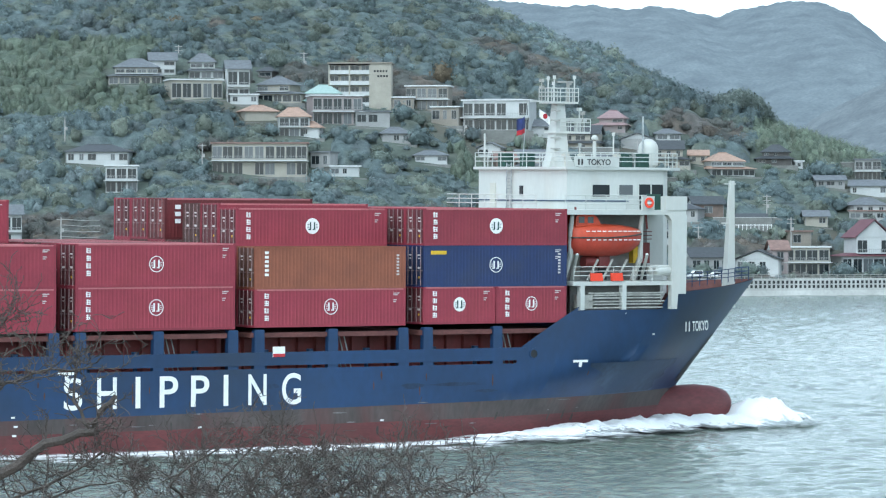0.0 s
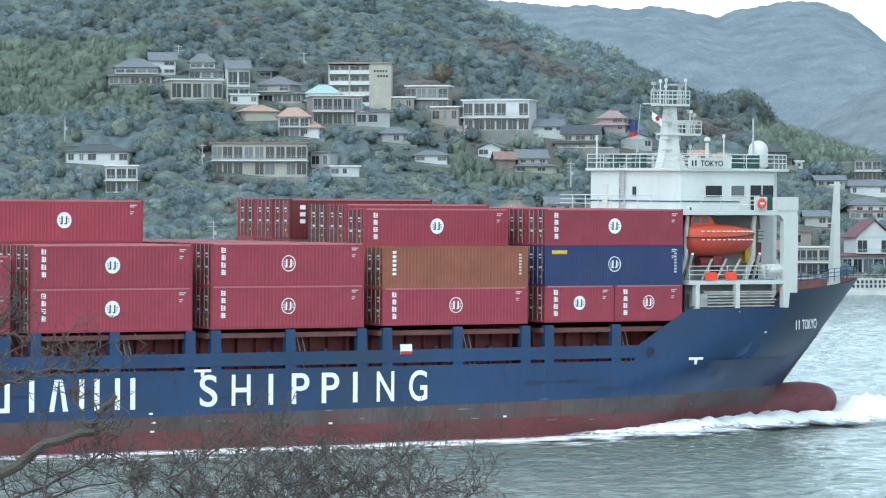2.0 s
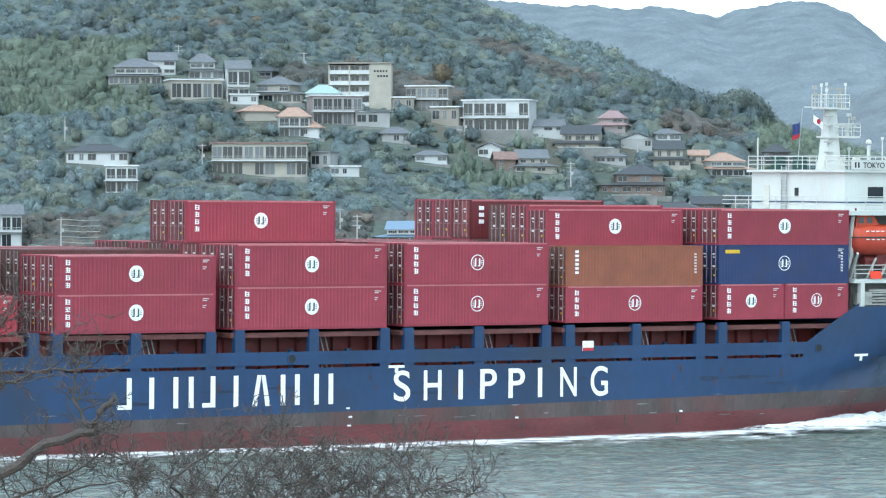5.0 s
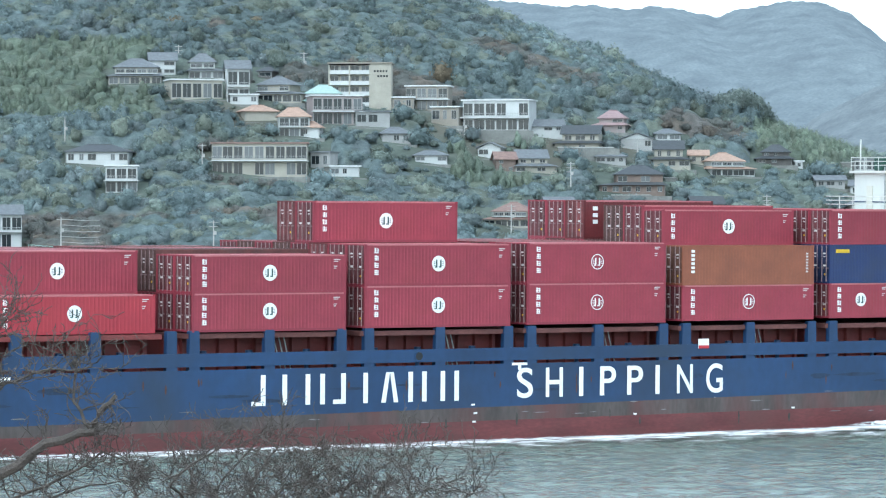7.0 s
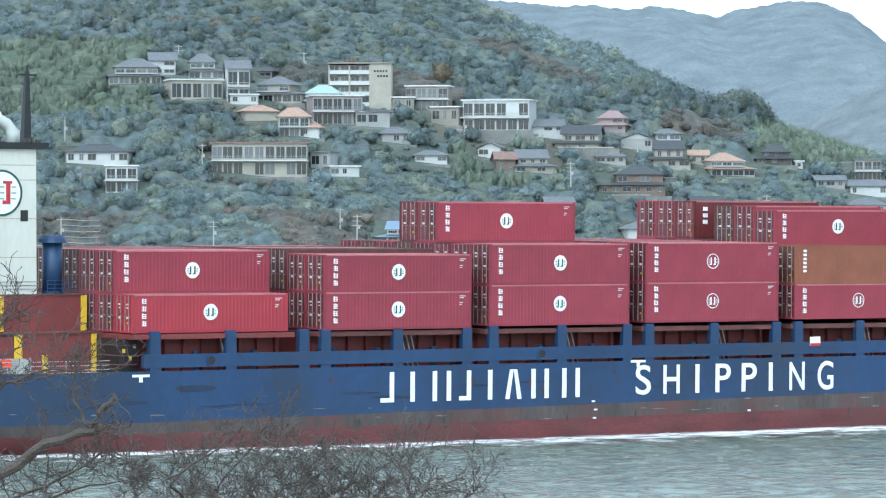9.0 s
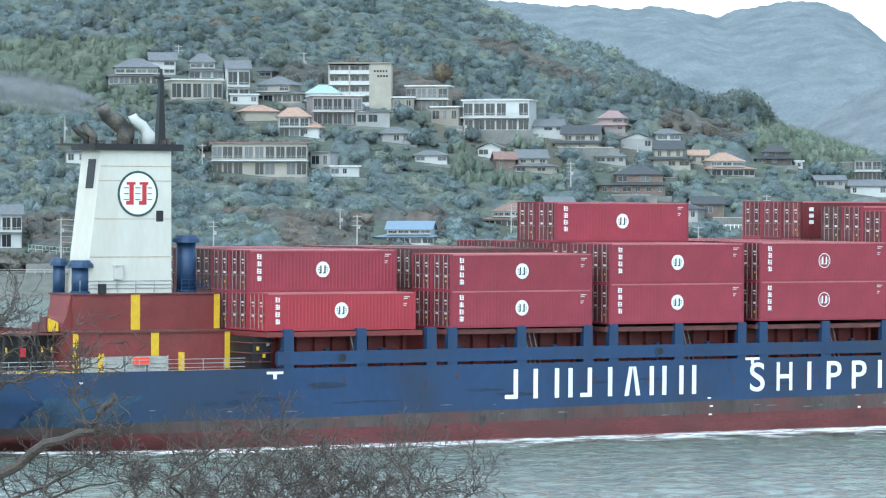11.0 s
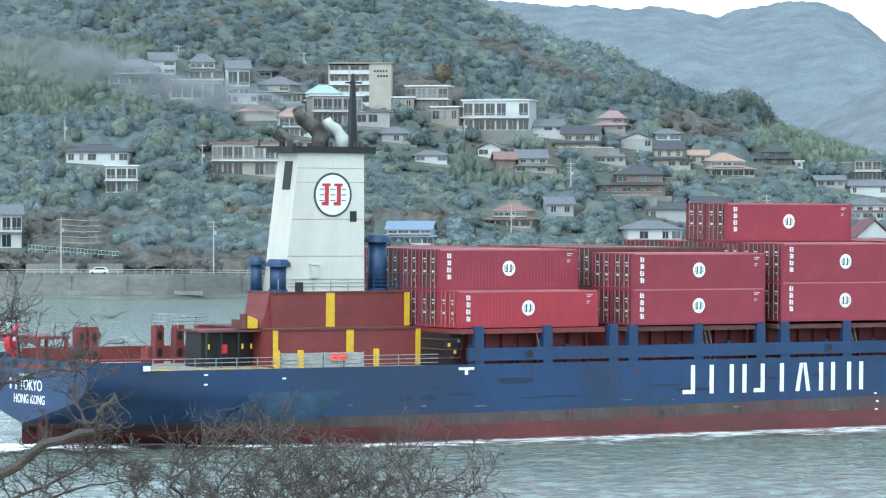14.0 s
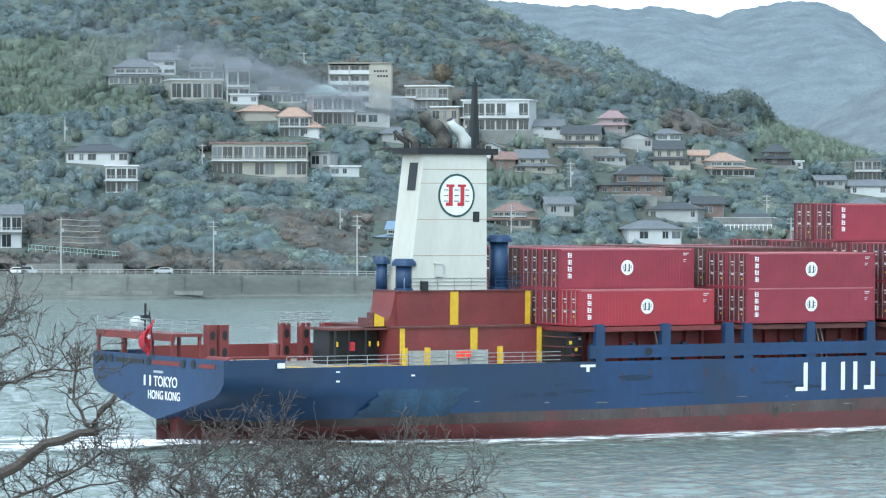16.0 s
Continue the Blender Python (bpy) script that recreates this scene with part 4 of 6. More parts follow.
# red cell-guide pedestals on the aft deck
for x, y in ((-102.0, 12.0), (-101.0, 12.0), (-94.9, 13.6), (-93.5, 13.2), (-91.6, 13.2)):
    pd = part("red_pedestal", Geo().box(x, x + 0.75, y, y + 0.7, 5.3, 8.05, 0.05), OXIDE, ship, "red steel container pedestal with oval holes")
    for z in (6.1, 7.3):
        g = Geo().disc((x + 0.38, z), 0.2, y - 0.005, 0.02, 14, 1.7)
        part("oval_hole", g, BLACK, pd)
part("hose_reel", Geo().tube([(-96.2, 12.5, 5.3), (-96.2, 12.5, 6.6)], 0.42, 12), OXIDE, ship)
part("far_bulwark", Geo().box(-102.6, -78.0, 18.9, 19.2, 5.3, 6.35), OXIDE, ship)
part("deck_pipe", Geo().tube([(-101.5, 10.5, 5.75), (-92.0, 10.5, 5.75)], 0.12, 6), OXIDE, ship)
for k in range(16):
    x = -101.8 + random.random() * 10.5
    part("deck_mark", Geo().box(x, x + 0.7, 1.2 + random.random() * 5, 1.9 + random.random() * 5, 5.302, 5.306), YELLOW, ship)
guard_rail([(-102.4, 0.5, 5.3), (-79.7, 0.3, 5.3)], 0.95, STEEL, 1.6, 0.028)
for x in (-105.8, -104.9):
    part("coiled_rope", Geo().ring((x, 5.6), 0.15, 0.45, 2.2, 0.3), GREY_BOXM, ship, "coil of tan mooring rope")
part("mooring_drum", Geo().tube([(-105.2, 3.2, 5.7), (-105.2, 6.2, 5.7)], 0.45, 12), OXIDE, ship)
# stern platform with rails, dome, ensign
plat = part("stern_platform", Geo().box(-107.0, -104.6, 8.2, 19.3, 7.4, 7.6), OXIDE, ship, "red stern platform on posts")
for x in (-107.0, -104.85):
    for y in (8.3, 11.2, 15.4, 19.0):
        part("platform_post", Geo().box(x, x + 0.2, y, y + 0.2, 5.25, 7.4), OXIDE, plat)
part("platform_beam", Geo().box(-107.05, -106.8, 8.2, 19.3, 7.1, 7.4), OXIDE, plat)
guard_rail([(-107.0, 19.2, 7.6), (-107.0, 8.3, 7.6), (-104.7, 8.3, 7.6)], 0.95, STEEL, 1.2)
part("white_dome", dome_geo((-106.0, 15.2, 8.1), 0.55), SHIP_WHITE, plat, smooth=True)
part("stern_light_post", Geo().tube([(-106.4, 13.2, 7.6), (-106.4, 13.2, 9.6)], 0.09, 6).box(-106.7, -106.1, 13.0, 13.4, 8.4, 8.8), BLACK, plat)
fl = Geo()
fl.grid([[(STERN + 0.05 - 0.04 * j - (0.25 + 0.75 * math.sin(math.pi * min(1, j / 7)) ** 0.7) * i / 8, 10.2 + 0.2 * math.sin(i * 1.6 + j * 0.3), 8.6 - 0.27 * j - 0.5 * (i / 8) ** 1.3) for i in range(9)] for j in range(9)])
part("ensign", fl, FLAG_RED, ship, "limp red ensign at the stern")
part("ensign_badge", Geo().add([(STERN - 0.55 + 0.2 * math.cos(a * math.pi / 5) * (1 if a % 2 else 0.5), 9.9, 7.4 + 0.24 * math.sin(a * math.pi / 5) * (1 if a % 2 else 0.5)) for a in range(10)], [tuple(range(10))]), PALE_PLATE, ship)
part("ensign_staff", Geo().tube([(STERN + 0.1, 10.1, 5.3), (STERN - 0.3, 10.3, 9.2)], 0.05, 6), BLACK, ship)
part("panama_lead", Geo().box(-103.3, -102.8, 0.05, 0.25, 5.5, 5.85), WHITE_MARK, ship)

# ---- lifeboat ----
boat = thing("lifeboat", Matrix(), "orange enclosed lifeboat hanging in its davits", "lifeboat")
BOAT = ((-3.3, 0.5, -0.7, 0.6), (-3.2, 0.85, -0.95, 0.8), (-2.8, 1.05, -1.2, 0.95), (-1.8, 1.2, -1.35, 1.0), (-0.4, 1.26, -1.4, 1.0), (1.0, 1.24, -1.34, 0.92), (2.1, 1.05, -1.1, 0.78), (2.8, 0.72, -0.72, 0.62), (3.2, 0.34, -0.3, 0.5), (3.36, 0.04, 0.1, 0.3))
lower_rows, upper_rows = [], []
for x, w, zk, zt in BOAT:
    rim = 0.12 * max(0.0, x) ** 1.2 * 0.6
    lower_rows.append([(x, -w * math.cos(a), rim + (zk - rim) * max(0.0, math.sin(a)) ** 0.8) for a in (math.pi * i / 14 for i in range(15))])
    upper_rows.append([(x, -w * 0.97 * (1 if math.cos(a) > 0 else -1) * abs(math.cos(a)) ** 0.6, rim + (zt - rim) * max(0.0, math.sin(a)) ** 0.75) for a in (math.pi * i / 14 for i in range(15))])
part("boat_hull", Geo().grid(lower_rows), mat("lifeboat_faded_red", (0.4, 0.05, 0.028), 0.5, var=0.14, scale=0.8, stain=(0.28, 0.07, 0.05), stain_amt=0.6), boat, "scuffed red-orange lower hull", smooth=True)
part("boat_canopy", Geo().grid(upper_rows), ORANGE, boat, smooth=True)
part("transom_plate", Geo().add(lower_rows[0] + upper_rows[0][1:-1], [tuple(range(15)) + tuple(range(27, 14, -1))]), ORANGE, boat)
cover = part("conning_cover", Geo().side([(-3.0, 0.7), (-0.7, 0.85), (-1.15, 1.5), (-1.5, 1.68), (-2.7, 1.68), (-2.95, 1.45)], -0.72, 0.72), ORANGE, boat)
for x in (-2.75, -1.95):
    part("cover_window", Geo().box(x, x + 0.5, -0.75, -0.72, 1.05, 1.5), GLASS_PALE, cover)
part("boat_fender", Geo().tube([(x, -w * 1.0 - 0.02, 0.072 * max(0.0, x) ** 1.2) for x, w, _, _ in BOAT], 0.06, 6), SOOT, boat)
for k in range(11):
    x = -2.3 + k * 0.46
    w = np.interp(x, [q[0] for q in BOAT], [q[1] for q in BOAT])
    part("reflective_dash", Geo().box(x, x + 0.26, -w * 0.95 - 0.05, -w * 0.9, 0.42, 0.49), WHITE_MARK, boat)
    part("reflective_dash", Geo().box(x, x + 0.26, -w - 0.03, -w * 0.95, -0.2, -0.13), WHITE_MARK, boat)
part("keel_fitting", Geo().box(-0.6, 0.4, -0.3, 0.3, -2.2, -1.3, 0.08), OXIDE, boat)
sail(boat, 8.0, 1.45, 14.4)

# ---- containers ----
LONG, WIDE, STD, HIGH = 12.192, 2.438, 2.591, 2.896
GAP_ROW = 2.5


def corrugated(length, h, y0, out):
    """A long side panel folded into shallow trapezoid ribs between its frame."""
    n = int((length - 0.3) / 0.28)
    p = (length - 0.3) / n
    xs = []
    for k in range(n):
        a = 0.15 + k * p
        xs += [(a, 0.0), (a + p * 0.25, 0.0), (a + p * 0.4, 0.012), (a + p * 0.85, 0.014)]
    xs.append((length - 0.15, 0.0))
    return Geo().grid([[(x, y0 + out * d, z) for x, d in xs] for z in (0.16, h - 0.1)])


BASES, CASTINGS = {}, {}


def container(material, length, h, style):
    """One shipping container with frame, ribbed sides, roof, doors, bars and markings; x runs ahead, the doors look aft."""
    key = (material.name, length, h, style)
    if key in BASES:
        return copy_thing(BASES[key], Matrix())
    words = {RED_BOX: "dark red steel", BRIGHT_BOX: "bright red steel", BROWN_BOX: "brown steel", NAVY_BOX: "navy blue steel", MAROON_BOX: "maroon steel", DARK_BOX: "weathered dark brown steel"}[material]
    tail = {"disc": "with a round white mark", "ring": "with a round outlined mark", "plain": "with worn end doors", "tex": "with pale upright markings"}[style]
    c = thing("shipping_container", Matrix(), f"{words} shipping container {tail}", "container", "containers on the ship")
    f = Geo()
    for y in (0.0, WIDE - 0.12):
        f.box(0, length, y, y + 0.12, 0, 0.16)
        # top rail of red boxes takes the pale roof red: edge light put into colour
        part("top_rail", Geo().box(0.15, length - 0.15, y, y + 0.12, h - 0.1, h), ROOF_RED if material in (RED_BOX, BRIGHT_BOX, MAROON_BOX) else material, c)
        for x in (0.0, length - 0.15):
            f.box(x, x + 0.15, y, y + 0.12, 0.16, h)
    for x in (0.0, length - 0.12):
        f.box(x, x + 0.12, 0.12, WIDE - 0.12, 0, 0.16).box(x, x + 0.12, 0.12, WIDE - 0.12, h - 0.1, h)
    part("frame", f, material, c)
    part("side_panel", corrugated(length, h, 0.015, 1), material, c)
    part("side_panel", corrugated(length, h, WIDE - 0.015, -1), material, c)
    part("roof", Geo().box(0.1, length - 0.1, 0.1, WIDE - 0.1, h - 0.06, h - 0.02), ROOF_RED if material in (RED_BOX, BRIGHT_BOX, MAROON_BOX) else material, c)
    part("front_panel", Geo().box(length - 0.1, length - 0.05, 0.1, WIDE - 0.1, 0.1, h - 0.08), material, c)
    for y0 in (0.12, 1.225):
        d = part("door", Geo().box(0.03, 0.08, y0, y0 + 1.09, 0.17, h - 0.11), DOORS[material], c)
        for dy in (0.28, 0.8):
            part("lock_bar", Geo().tube([(0.0, y0 + dy, 0.1), (0.0, y0 + dy, h - 0.06)], 0.035, 5), BAR_METAL, d)
            part("bar_handle", Geo().box(-0.03, 0.02, y0 + dy - 0.25, y0 + dy + 0.05, 1.1, 1.17), BAR_METAL, d)
        for py, pw, pz, ph in ((0.4, 0.3, 0.62, 0.1), (0.42, 0.22, 0.86, 0.08), (0.36, 0.32, 1.5, 0.14)):
            part("door_print", Geo().box(0.012, 0.028, y0 + py, y0 + py + pw, h - pz - ph, h - pz), PALE_PRINT, d)
    part("warning_plate", Geo().box(0.01, 0.028, 0.55, 0.69, 0.6, 0.74), YELLOW, c)
    if material not in CASTINGS:
        CASTINGS[material] = as_mesh("corner_casting", Geo().box(0, 0.192, 0, 0.162, 0, 0.118), material)
    for x in (-0.006, length - 0.186):
        for y in (-0.012, WIDE - 0.15):
            for z in (-0.006, h - 0.112):
                ob = new("corner_casting", CASTINGS[material])
                ob.parent = c
                ob.location = (x, y, z)
    cx, cz = length / 2, h * 0.53
    if style in ("disc", "ring"):
        r = 0.55 if length > 8 else 0.5
        if style == "disc":
            part("round_mark", Geo().disc((cx, cz), r, 0.008, 0.012), WHITE_MARK, c, "round white company mark")
            mk = DARK_MARK
        else:
            part("round_mark", Geo().ring((cx, cz), r * 0.9, r, 0.008, 0.012), WHITE_MARK, c, "round outlined company mark")
            mk = WHITE_MARK
        g = Geo()
        for dx in (-0.17, 0.17):
            g.box(cx + dx - 0.06, cx + dx + 0.06, -0.012, -0.006, cz - 0.28, cz + 0.28).box(cx + dx - 0.16, cx + dx - 0.06, -0.012, -0.006, cz - 0.28, cz - 0.2)
        for dz in (-0.12, 0.0, 0.12):
            g.box(cx - 0.42, cx - 0.27, -0.012, -0.006, cz + dz - 0.02, cz + dz + 0.02).box(cx + 0.27, cx + 0.42, -0.012, -0.006, cz + dz - 0.02, cz + dz + 0.02)
        part("mark_emblem", g, mk, c)
        for q in range(4 if material is not NAVY_BOX else 0):
            g = Geo()
            z = h - 0.62 - q * 0.5
            for a in range(3):
                g.box(0.78, 1.13, -0.004, 0.012, z + a * 0.13, z + a * 0.13 + 0.055)
            g.box(0.8 + 0.07 * (q % 2), 0.88 + 0.07 * (q % 2), -0.006, 0.012, z, z + 0.36).box(1.04, 1.1, -0.006, 0.012, z, z + 0.3)
            part("upright_print", g, WHITE_MARK, c, "white printed block")
        g = Geo()
        for dz, w in ((0.36, 0.5), (0.48, 0.35), (0.82, 0.28), (0.95, 0.2)):
            g.box(length - 1.0, length - 1.0 + w, -0.002, 0.012, h - dz, h - dz + 0.06)
        part("number_print", g, PALE_PRINT, c)
    elif style == "tex":
        for q in range(3):
            part("upright_print", Geo().box(0.85, 1.3, -0.004, 0.012, h - 0.75 - q * 0.5, h - 0.45 - q * 0.5), WHITE_MARK, c)
    if material in (BROWN_BOX, NAVY_BOX):
        g = Geo()
        if material is BROWN_BOX:
            for q in range(6):
                part("upright_print", Geo().box(0.8, 1.1, -0.004, 0.012, h - 0.5 - q * 0.3, h - 0.32 - q * 0.3), WHITE_MARK, c)
        else:
            part("yellow_mark", g.box(0.6, 1.9, -0.004, 0.012, h - 0.62, h - 0.36), YELLOW, c, "yellow bar mark")
        g = Geo()
        for q in range(7):
            g.box(length - 0.75, length - 0.55, -0.004, 0.012, 0.9 + q * 0.22, 1.02 + q * 0.22)
        part("number_print", g, PALE_PRINT, c)
    BASES[key] = c
    return c


# bleached roofs; on the top rails this paler red paints the light they catch
ROOF_RED = mat("bleached_red_roof_and_lit_rail", (0.4, 0.13, 0.14), 0.6, var=0.15, scale=0.5)
BAR_METAL = mat("dull_lock_bar_metal", (0.24, 0.17, 0.165), 0.5, metal=0.2, var=0.3)
# end doors darkened by grime and by gap shade put into their colour
DOORS = {RED_BOX: mat("grimy_shaded_red_door", (0.105, 0.022, 0.028), 0.65, var=0.3, scale=0.9, rnd=0.3, stain=(0.09, 0.035, 0.035), stain_amt=0.7), BRIGHT_BOX: mat("red_door", (0.25, 0.022, 0.032), 0.6, var=0.2), BROWN_BOX: mat("grimy_shaded_brown_door", (0.1, 0.045, 0.03), 0.65, var=0.3), NAVY_BOX: mat("grimy_shaded_navy_door", (0.014, 0.025, 0.07), 0.6, var=0.3), MAROON_BOX: mat("grimy_maroon_door", (0.12, 0.03, 0.032), 0.65, var=0.3, rnd=0.25), DARK_BOX: mat("grimy_shaded_dark_door", (0.065, 0.032, 0.028), 0.7, var=0.35, rnd=0.3)}
PALE_PRINT = mat("faded_pale_print", (0.55, 0.52, 0.5), 0.7)
rng = random.Random(5)
ENDS = [RED_BOX, DARK_BOX, RED_BOX, MAROON_BOX, RED_BOX, DARK_BOX]


def stow(bay, row, z, material, h, style, length=LONG, dx=0.0):
    sail(container(material, length, h, style), BAYS[bay] + dx, 0.02 + row * GAP_ROW, z)


Z0 = 8.06
# bay by bay: (outermost container from below up), then the inner rows
stow(0, 0.3, 8.02, BRIGHT_BOX, STD, "disc")
stow(0, 1.3, 8.02, RED_BOX, STD, "plain")
for row in range(1, 7):
    if row > 1:
        stow(0, row + 0.3, 8.02, ENDS[row % 6], STD, "plain")
    stow(0, row + 0.3, 10.63, RED_BOX, HIGH, "disc") if row == 1 else stow(0, row + 0.3, 10.63, ENDS[(row + 2) % 6], HIGH, "plain")
for row in range(8):
    for tier in range(2):
        first = row == 0
        stow(1, row, Z0 + tier * (STD + 0.01), RED_BOX if row < 2 else ENDS[(row * 2 + tier) % 6], STD if not (tier and row > 1) else HIGH, "disc" if first else "plain")
        stow(2, row, Z0 + 0.1 + tier * (HIGH + 0.01), RED_BOX if row < 2 else ENDS[(row + tier) % 6], HIGH, "disc" if first else "plain")
        stow(3, row, Z0 + 0.17 + tier * (HIGH + 0.01), RED_BOX if row < 1 else ENDS[(row * 3 + tier) % 6], HIGH, "ring" if first else "plain")
    # forward bays
    low = HIGH if row > 3 else STD
    stow(4, row, Z0 + 0.25, RED_BOX if row == 0 else ENDS[row % 6], low, "ring" if row == 0 else "plain")
    stow(4, row, Z0 + 0.26 + low, BROWN_BOX if row == 0 else ENDS[(row + 1) % 6], HIGH, "plain")
    for k in range(2):
        stow(5, row, Z0 + 0.3, RED_BOX, STD, ("disc", "ring")[k] if row == 0 else "plain", 6.058, k * 6.13)
    stow(5, row, Z0 + 0.31 + STD, NAVY_BOX if row in (0, 1) else ENDS[row % 6], HIGH, "ring" if row == 0 else "plain")
    stow(5, row, Z0 + 0.32 + STD + HIGH, RED_BOX, STD, "disc" if row == 0 else "plain")
    if row in (1, 2, 3, 5, 6, 7):
        stow(4, row, Z0 + 0.27 + low + HIGH, {1: RED_BOX, 2: RED_BOX, 3: DARK_BOX, 5: MAROON_BOX}.get(row, RED_BOX), STD if row == 1 else HIGH, {1: "disc", 5: "tex"}.get(row, "plain"))
for row in (2.75, 3.75):
    stow(2, row, Z0 + 0.12 + 2 * (HIGH + 0.01), RED_BOX if row < 3 else MAROON_BOX, HIGH, "disc" if row < 3 else "plain")

# ---- foam round the hull, carried along with the ship ----


def sheet(name, rows, cover, material, label):
    g = Geo().grid(rows)
    ob = part(name, g, material)
    at = ob.data.attributes.new("cover", "FLOAT", "POINT")
    at.data.foreach_set("value", [c for r in cover for c in r])
    return tagged(ob, label, "foam", kind="stuff")


def foam_strip(xs, inner, width, strength, z=0.05, steps=8):
    rows, cover = [], []
    for x in xs:
        a, w = inner(x), width(x)
        rows.append([(x, a - w * k / steps, z + 0.02 * k) for k in range(steps + 1)])
        cover.append([strength(x) * (1 - (k / steps)) ** 0.8 + 0.02 * math.sin(x * 1.7 + k) for k in range(steps + 1)])
    return rows, cover


def hull_side(x):
    return B - half_breadth(min(x, 20.2), 0.0)


xs = [22.0 - 0.6 * k for k in range(218)]
rows, cover = [], []
for x in xs:
    k = (22 - x) / 130
    a, w = hull_side(x) + 0.3, lerp(9.0, 19.0, k * 3) + 1.3 * math.sin(x * 0.35) + 0.8 * math.sin(x * 0.9 + 1)
    band = []
    cov = []
    for j in range(17):
        u = j / 16
        y = a - w * u
        n = noise.noise(Vector((x * 0.35, y * 0.5, 7.0)))
        band.append((x, y, 0.27 + 0.1 * math.exp(-((u - 0.3) / 0.22) ** 2) * (1 + n) * lerp(1.0, 0.45, k * 2)))
        cov.append(lerp(0.64, 0.44, k * 1.6) * (math.exp(-((u - 0.24 - 0.1 * n) / 0.22) ** 2) + 0.5 * math.exp(-((u - 0.62) / 0.2) ** 2)) + 0.1 * n)
    rows.append(band)
    cover.append(cov)
sail(sheet("hull_foam", rows, cover, FOAM, "white broken foam along the waterline"), afloat=True)
xs = [-103 - 1.5 * k for k in range(60)]
rows, cover = [], []
for x in xs:
    k = (-103 - x) / 90
    w = lerp(8.5, 15, k)
    rows.append([(x, B + w * (j / 12 - 1), 0.34 + 0.14 * noise.noise(Vector((x * 0.4, j * 0.7, 1.0)))) for j in range(25)])
    cover.append([lerp(0.68, 0.46, k * 1.4) * (0.74 + 0.9 * noise.noise(Vector((x * 0.16, j * 0.55, 3.0)))) * (1 - 0.5 * abs(j / 12 - 1) ** 4) for j in range(25)])
sail(sheet("stern_wake", rows, cover, FOAM, "churned white wake behind the stern"), afloat=True)


# bow wave: a tumbling heap ahead of the bulb that runs back along the hull
rows, cover = [], []
for i in range(190):
    x = 32.5 - 0.25 * i
    k = max(0.0, (26.0 - x) / 40)
    crest = lerp(0.0, 1.0, (32.5 - x) / 4.5) * (2.7 if x > 27 else lerp(2.7, 0.95, (27 - x) / 2.5) if x > 24.5 else lerp(0.95, 1.15, (24.5 - x) / 5) if x > 14 else lerp(1.15, 0.45, (14 - x) / 26))
    mid = lerp(7.3, 8.2, (32 - x) / 6) if x > 24.5 else lerp(7.0, hull_side(x) - 1.4, (24.5 - x) / 5)
    half = lerp(1.3, 4.0, (32.5 - x) / 9)
    band, cov = [], []
    for j in range(41):
        u = (j - 20) / 20
        y = mid - u * half * 1.6
        n = 0.8 * noise.noise(Vector((x * 0.6, y * 0.5, 1.0))) + 0.35 * noise.noise(Vector((x * 1.6, y * 1.3, 5.0))) + 0.14 * noise.noise(Vector((x * 4.5, y * 3.5, 9.0)))
        s = math.exp(-(u / 0.5) ** 2)
        band.append((x + 0.1 * n, y, 0.18 + max(0.0, crest * lerp(1.0, 0.1, (4.0 - x) / 17) * s * (0.75 + 0.5 * n))))
        cov.append(0.85 * math.exp(-(u / 0.7) ** 2) * lerp(0.5, 1.0, (32.5 - x) / 4) * lerp(1.0, 0.72, k * 2) * lerp(1.0, 0.0, (0.0 - x) / 14))
    rows.append(band)
    cover.append(cov)
bow = sheet("bow_wave", rows, cover, WAVE_FOAM, "white bow wave tumbling off the bulb")
bow.data.shade_smooth()
sail(bow, afloat=True)

# faint brown funnel smoke trailing aft, in thin wavering veils
SMOKE = bpy.data.materials.new("thin_brown_smoke")
SMOKE.use_nodes = True
sn, sl = SMOKE.node_tree.nodes, SMOKE.node_tree.links
sb = sn["Principled BSDF"]
sb.inputs["Base Color"].default_value = (0.24, 0.25, 0.27, 1)
sb.inputs["Roughness"].default_value, sb.inputs["Specular IOR Level"].default_value = 1.0, 0.0
stx, sat, smu = sn.new("ShaderNodeTexNoise"), sn.new("ShaderNodeAttribute"), sn.new("ShaderNodeMath")
stx.inputs["Scale"].default_value, stx.inputs["Detail"].default_value = 0.25, 3.0
sat.attribute_name, smu.operation = "cover", "MULTIPLY"
stc = sn.new("ShaderNodeTexCoord")
sl.new(stc.outputs["Object"], stx.inputs["Vector"])
sl.new(stx.outputs["Fac"], smu.inputs[0])
sl.new(sat.outputs["Fac"], smu.inputs[1])
sl.new(smu.outputs[0], sb.inputs["Alpha"])
for v in range(5):
    rows, cover = [], []
    for i in range(40):
        q = i / 39
        x = -86.5 - 30 * q
        zc = 23.0 + 5.0 * q ** 0.8 + 0.5 * math.sin(q * 9 + v)
        half = 0.5 + 3.4 * q
        rows.append([(x + 0.4 * math.sin(j + v), 7.6 + (v - 2) * (0.3 + 1.6 * q) + 0.3 * math.sin(j * 0.9 + q * 7 + v), zc + half * (j - 6) / 6) for j in range(13)])
        cover.append([0.95 * math.exp(-((j - 6) / 3.0) ** 2) * min(1.0, q * 12) * (1 - q) ** 0.9 * (1.0 - 0.35 * q) for j in range(13)])
    sm = sheet("funnel_smoke", rows, cover, SMOKE, "thin brown funnel smoke drifting aft")
    tagged(sm, "", "smoke")
    sm.data.shade_smooth()
    sm.visible_shadow = False
    sail(sm)

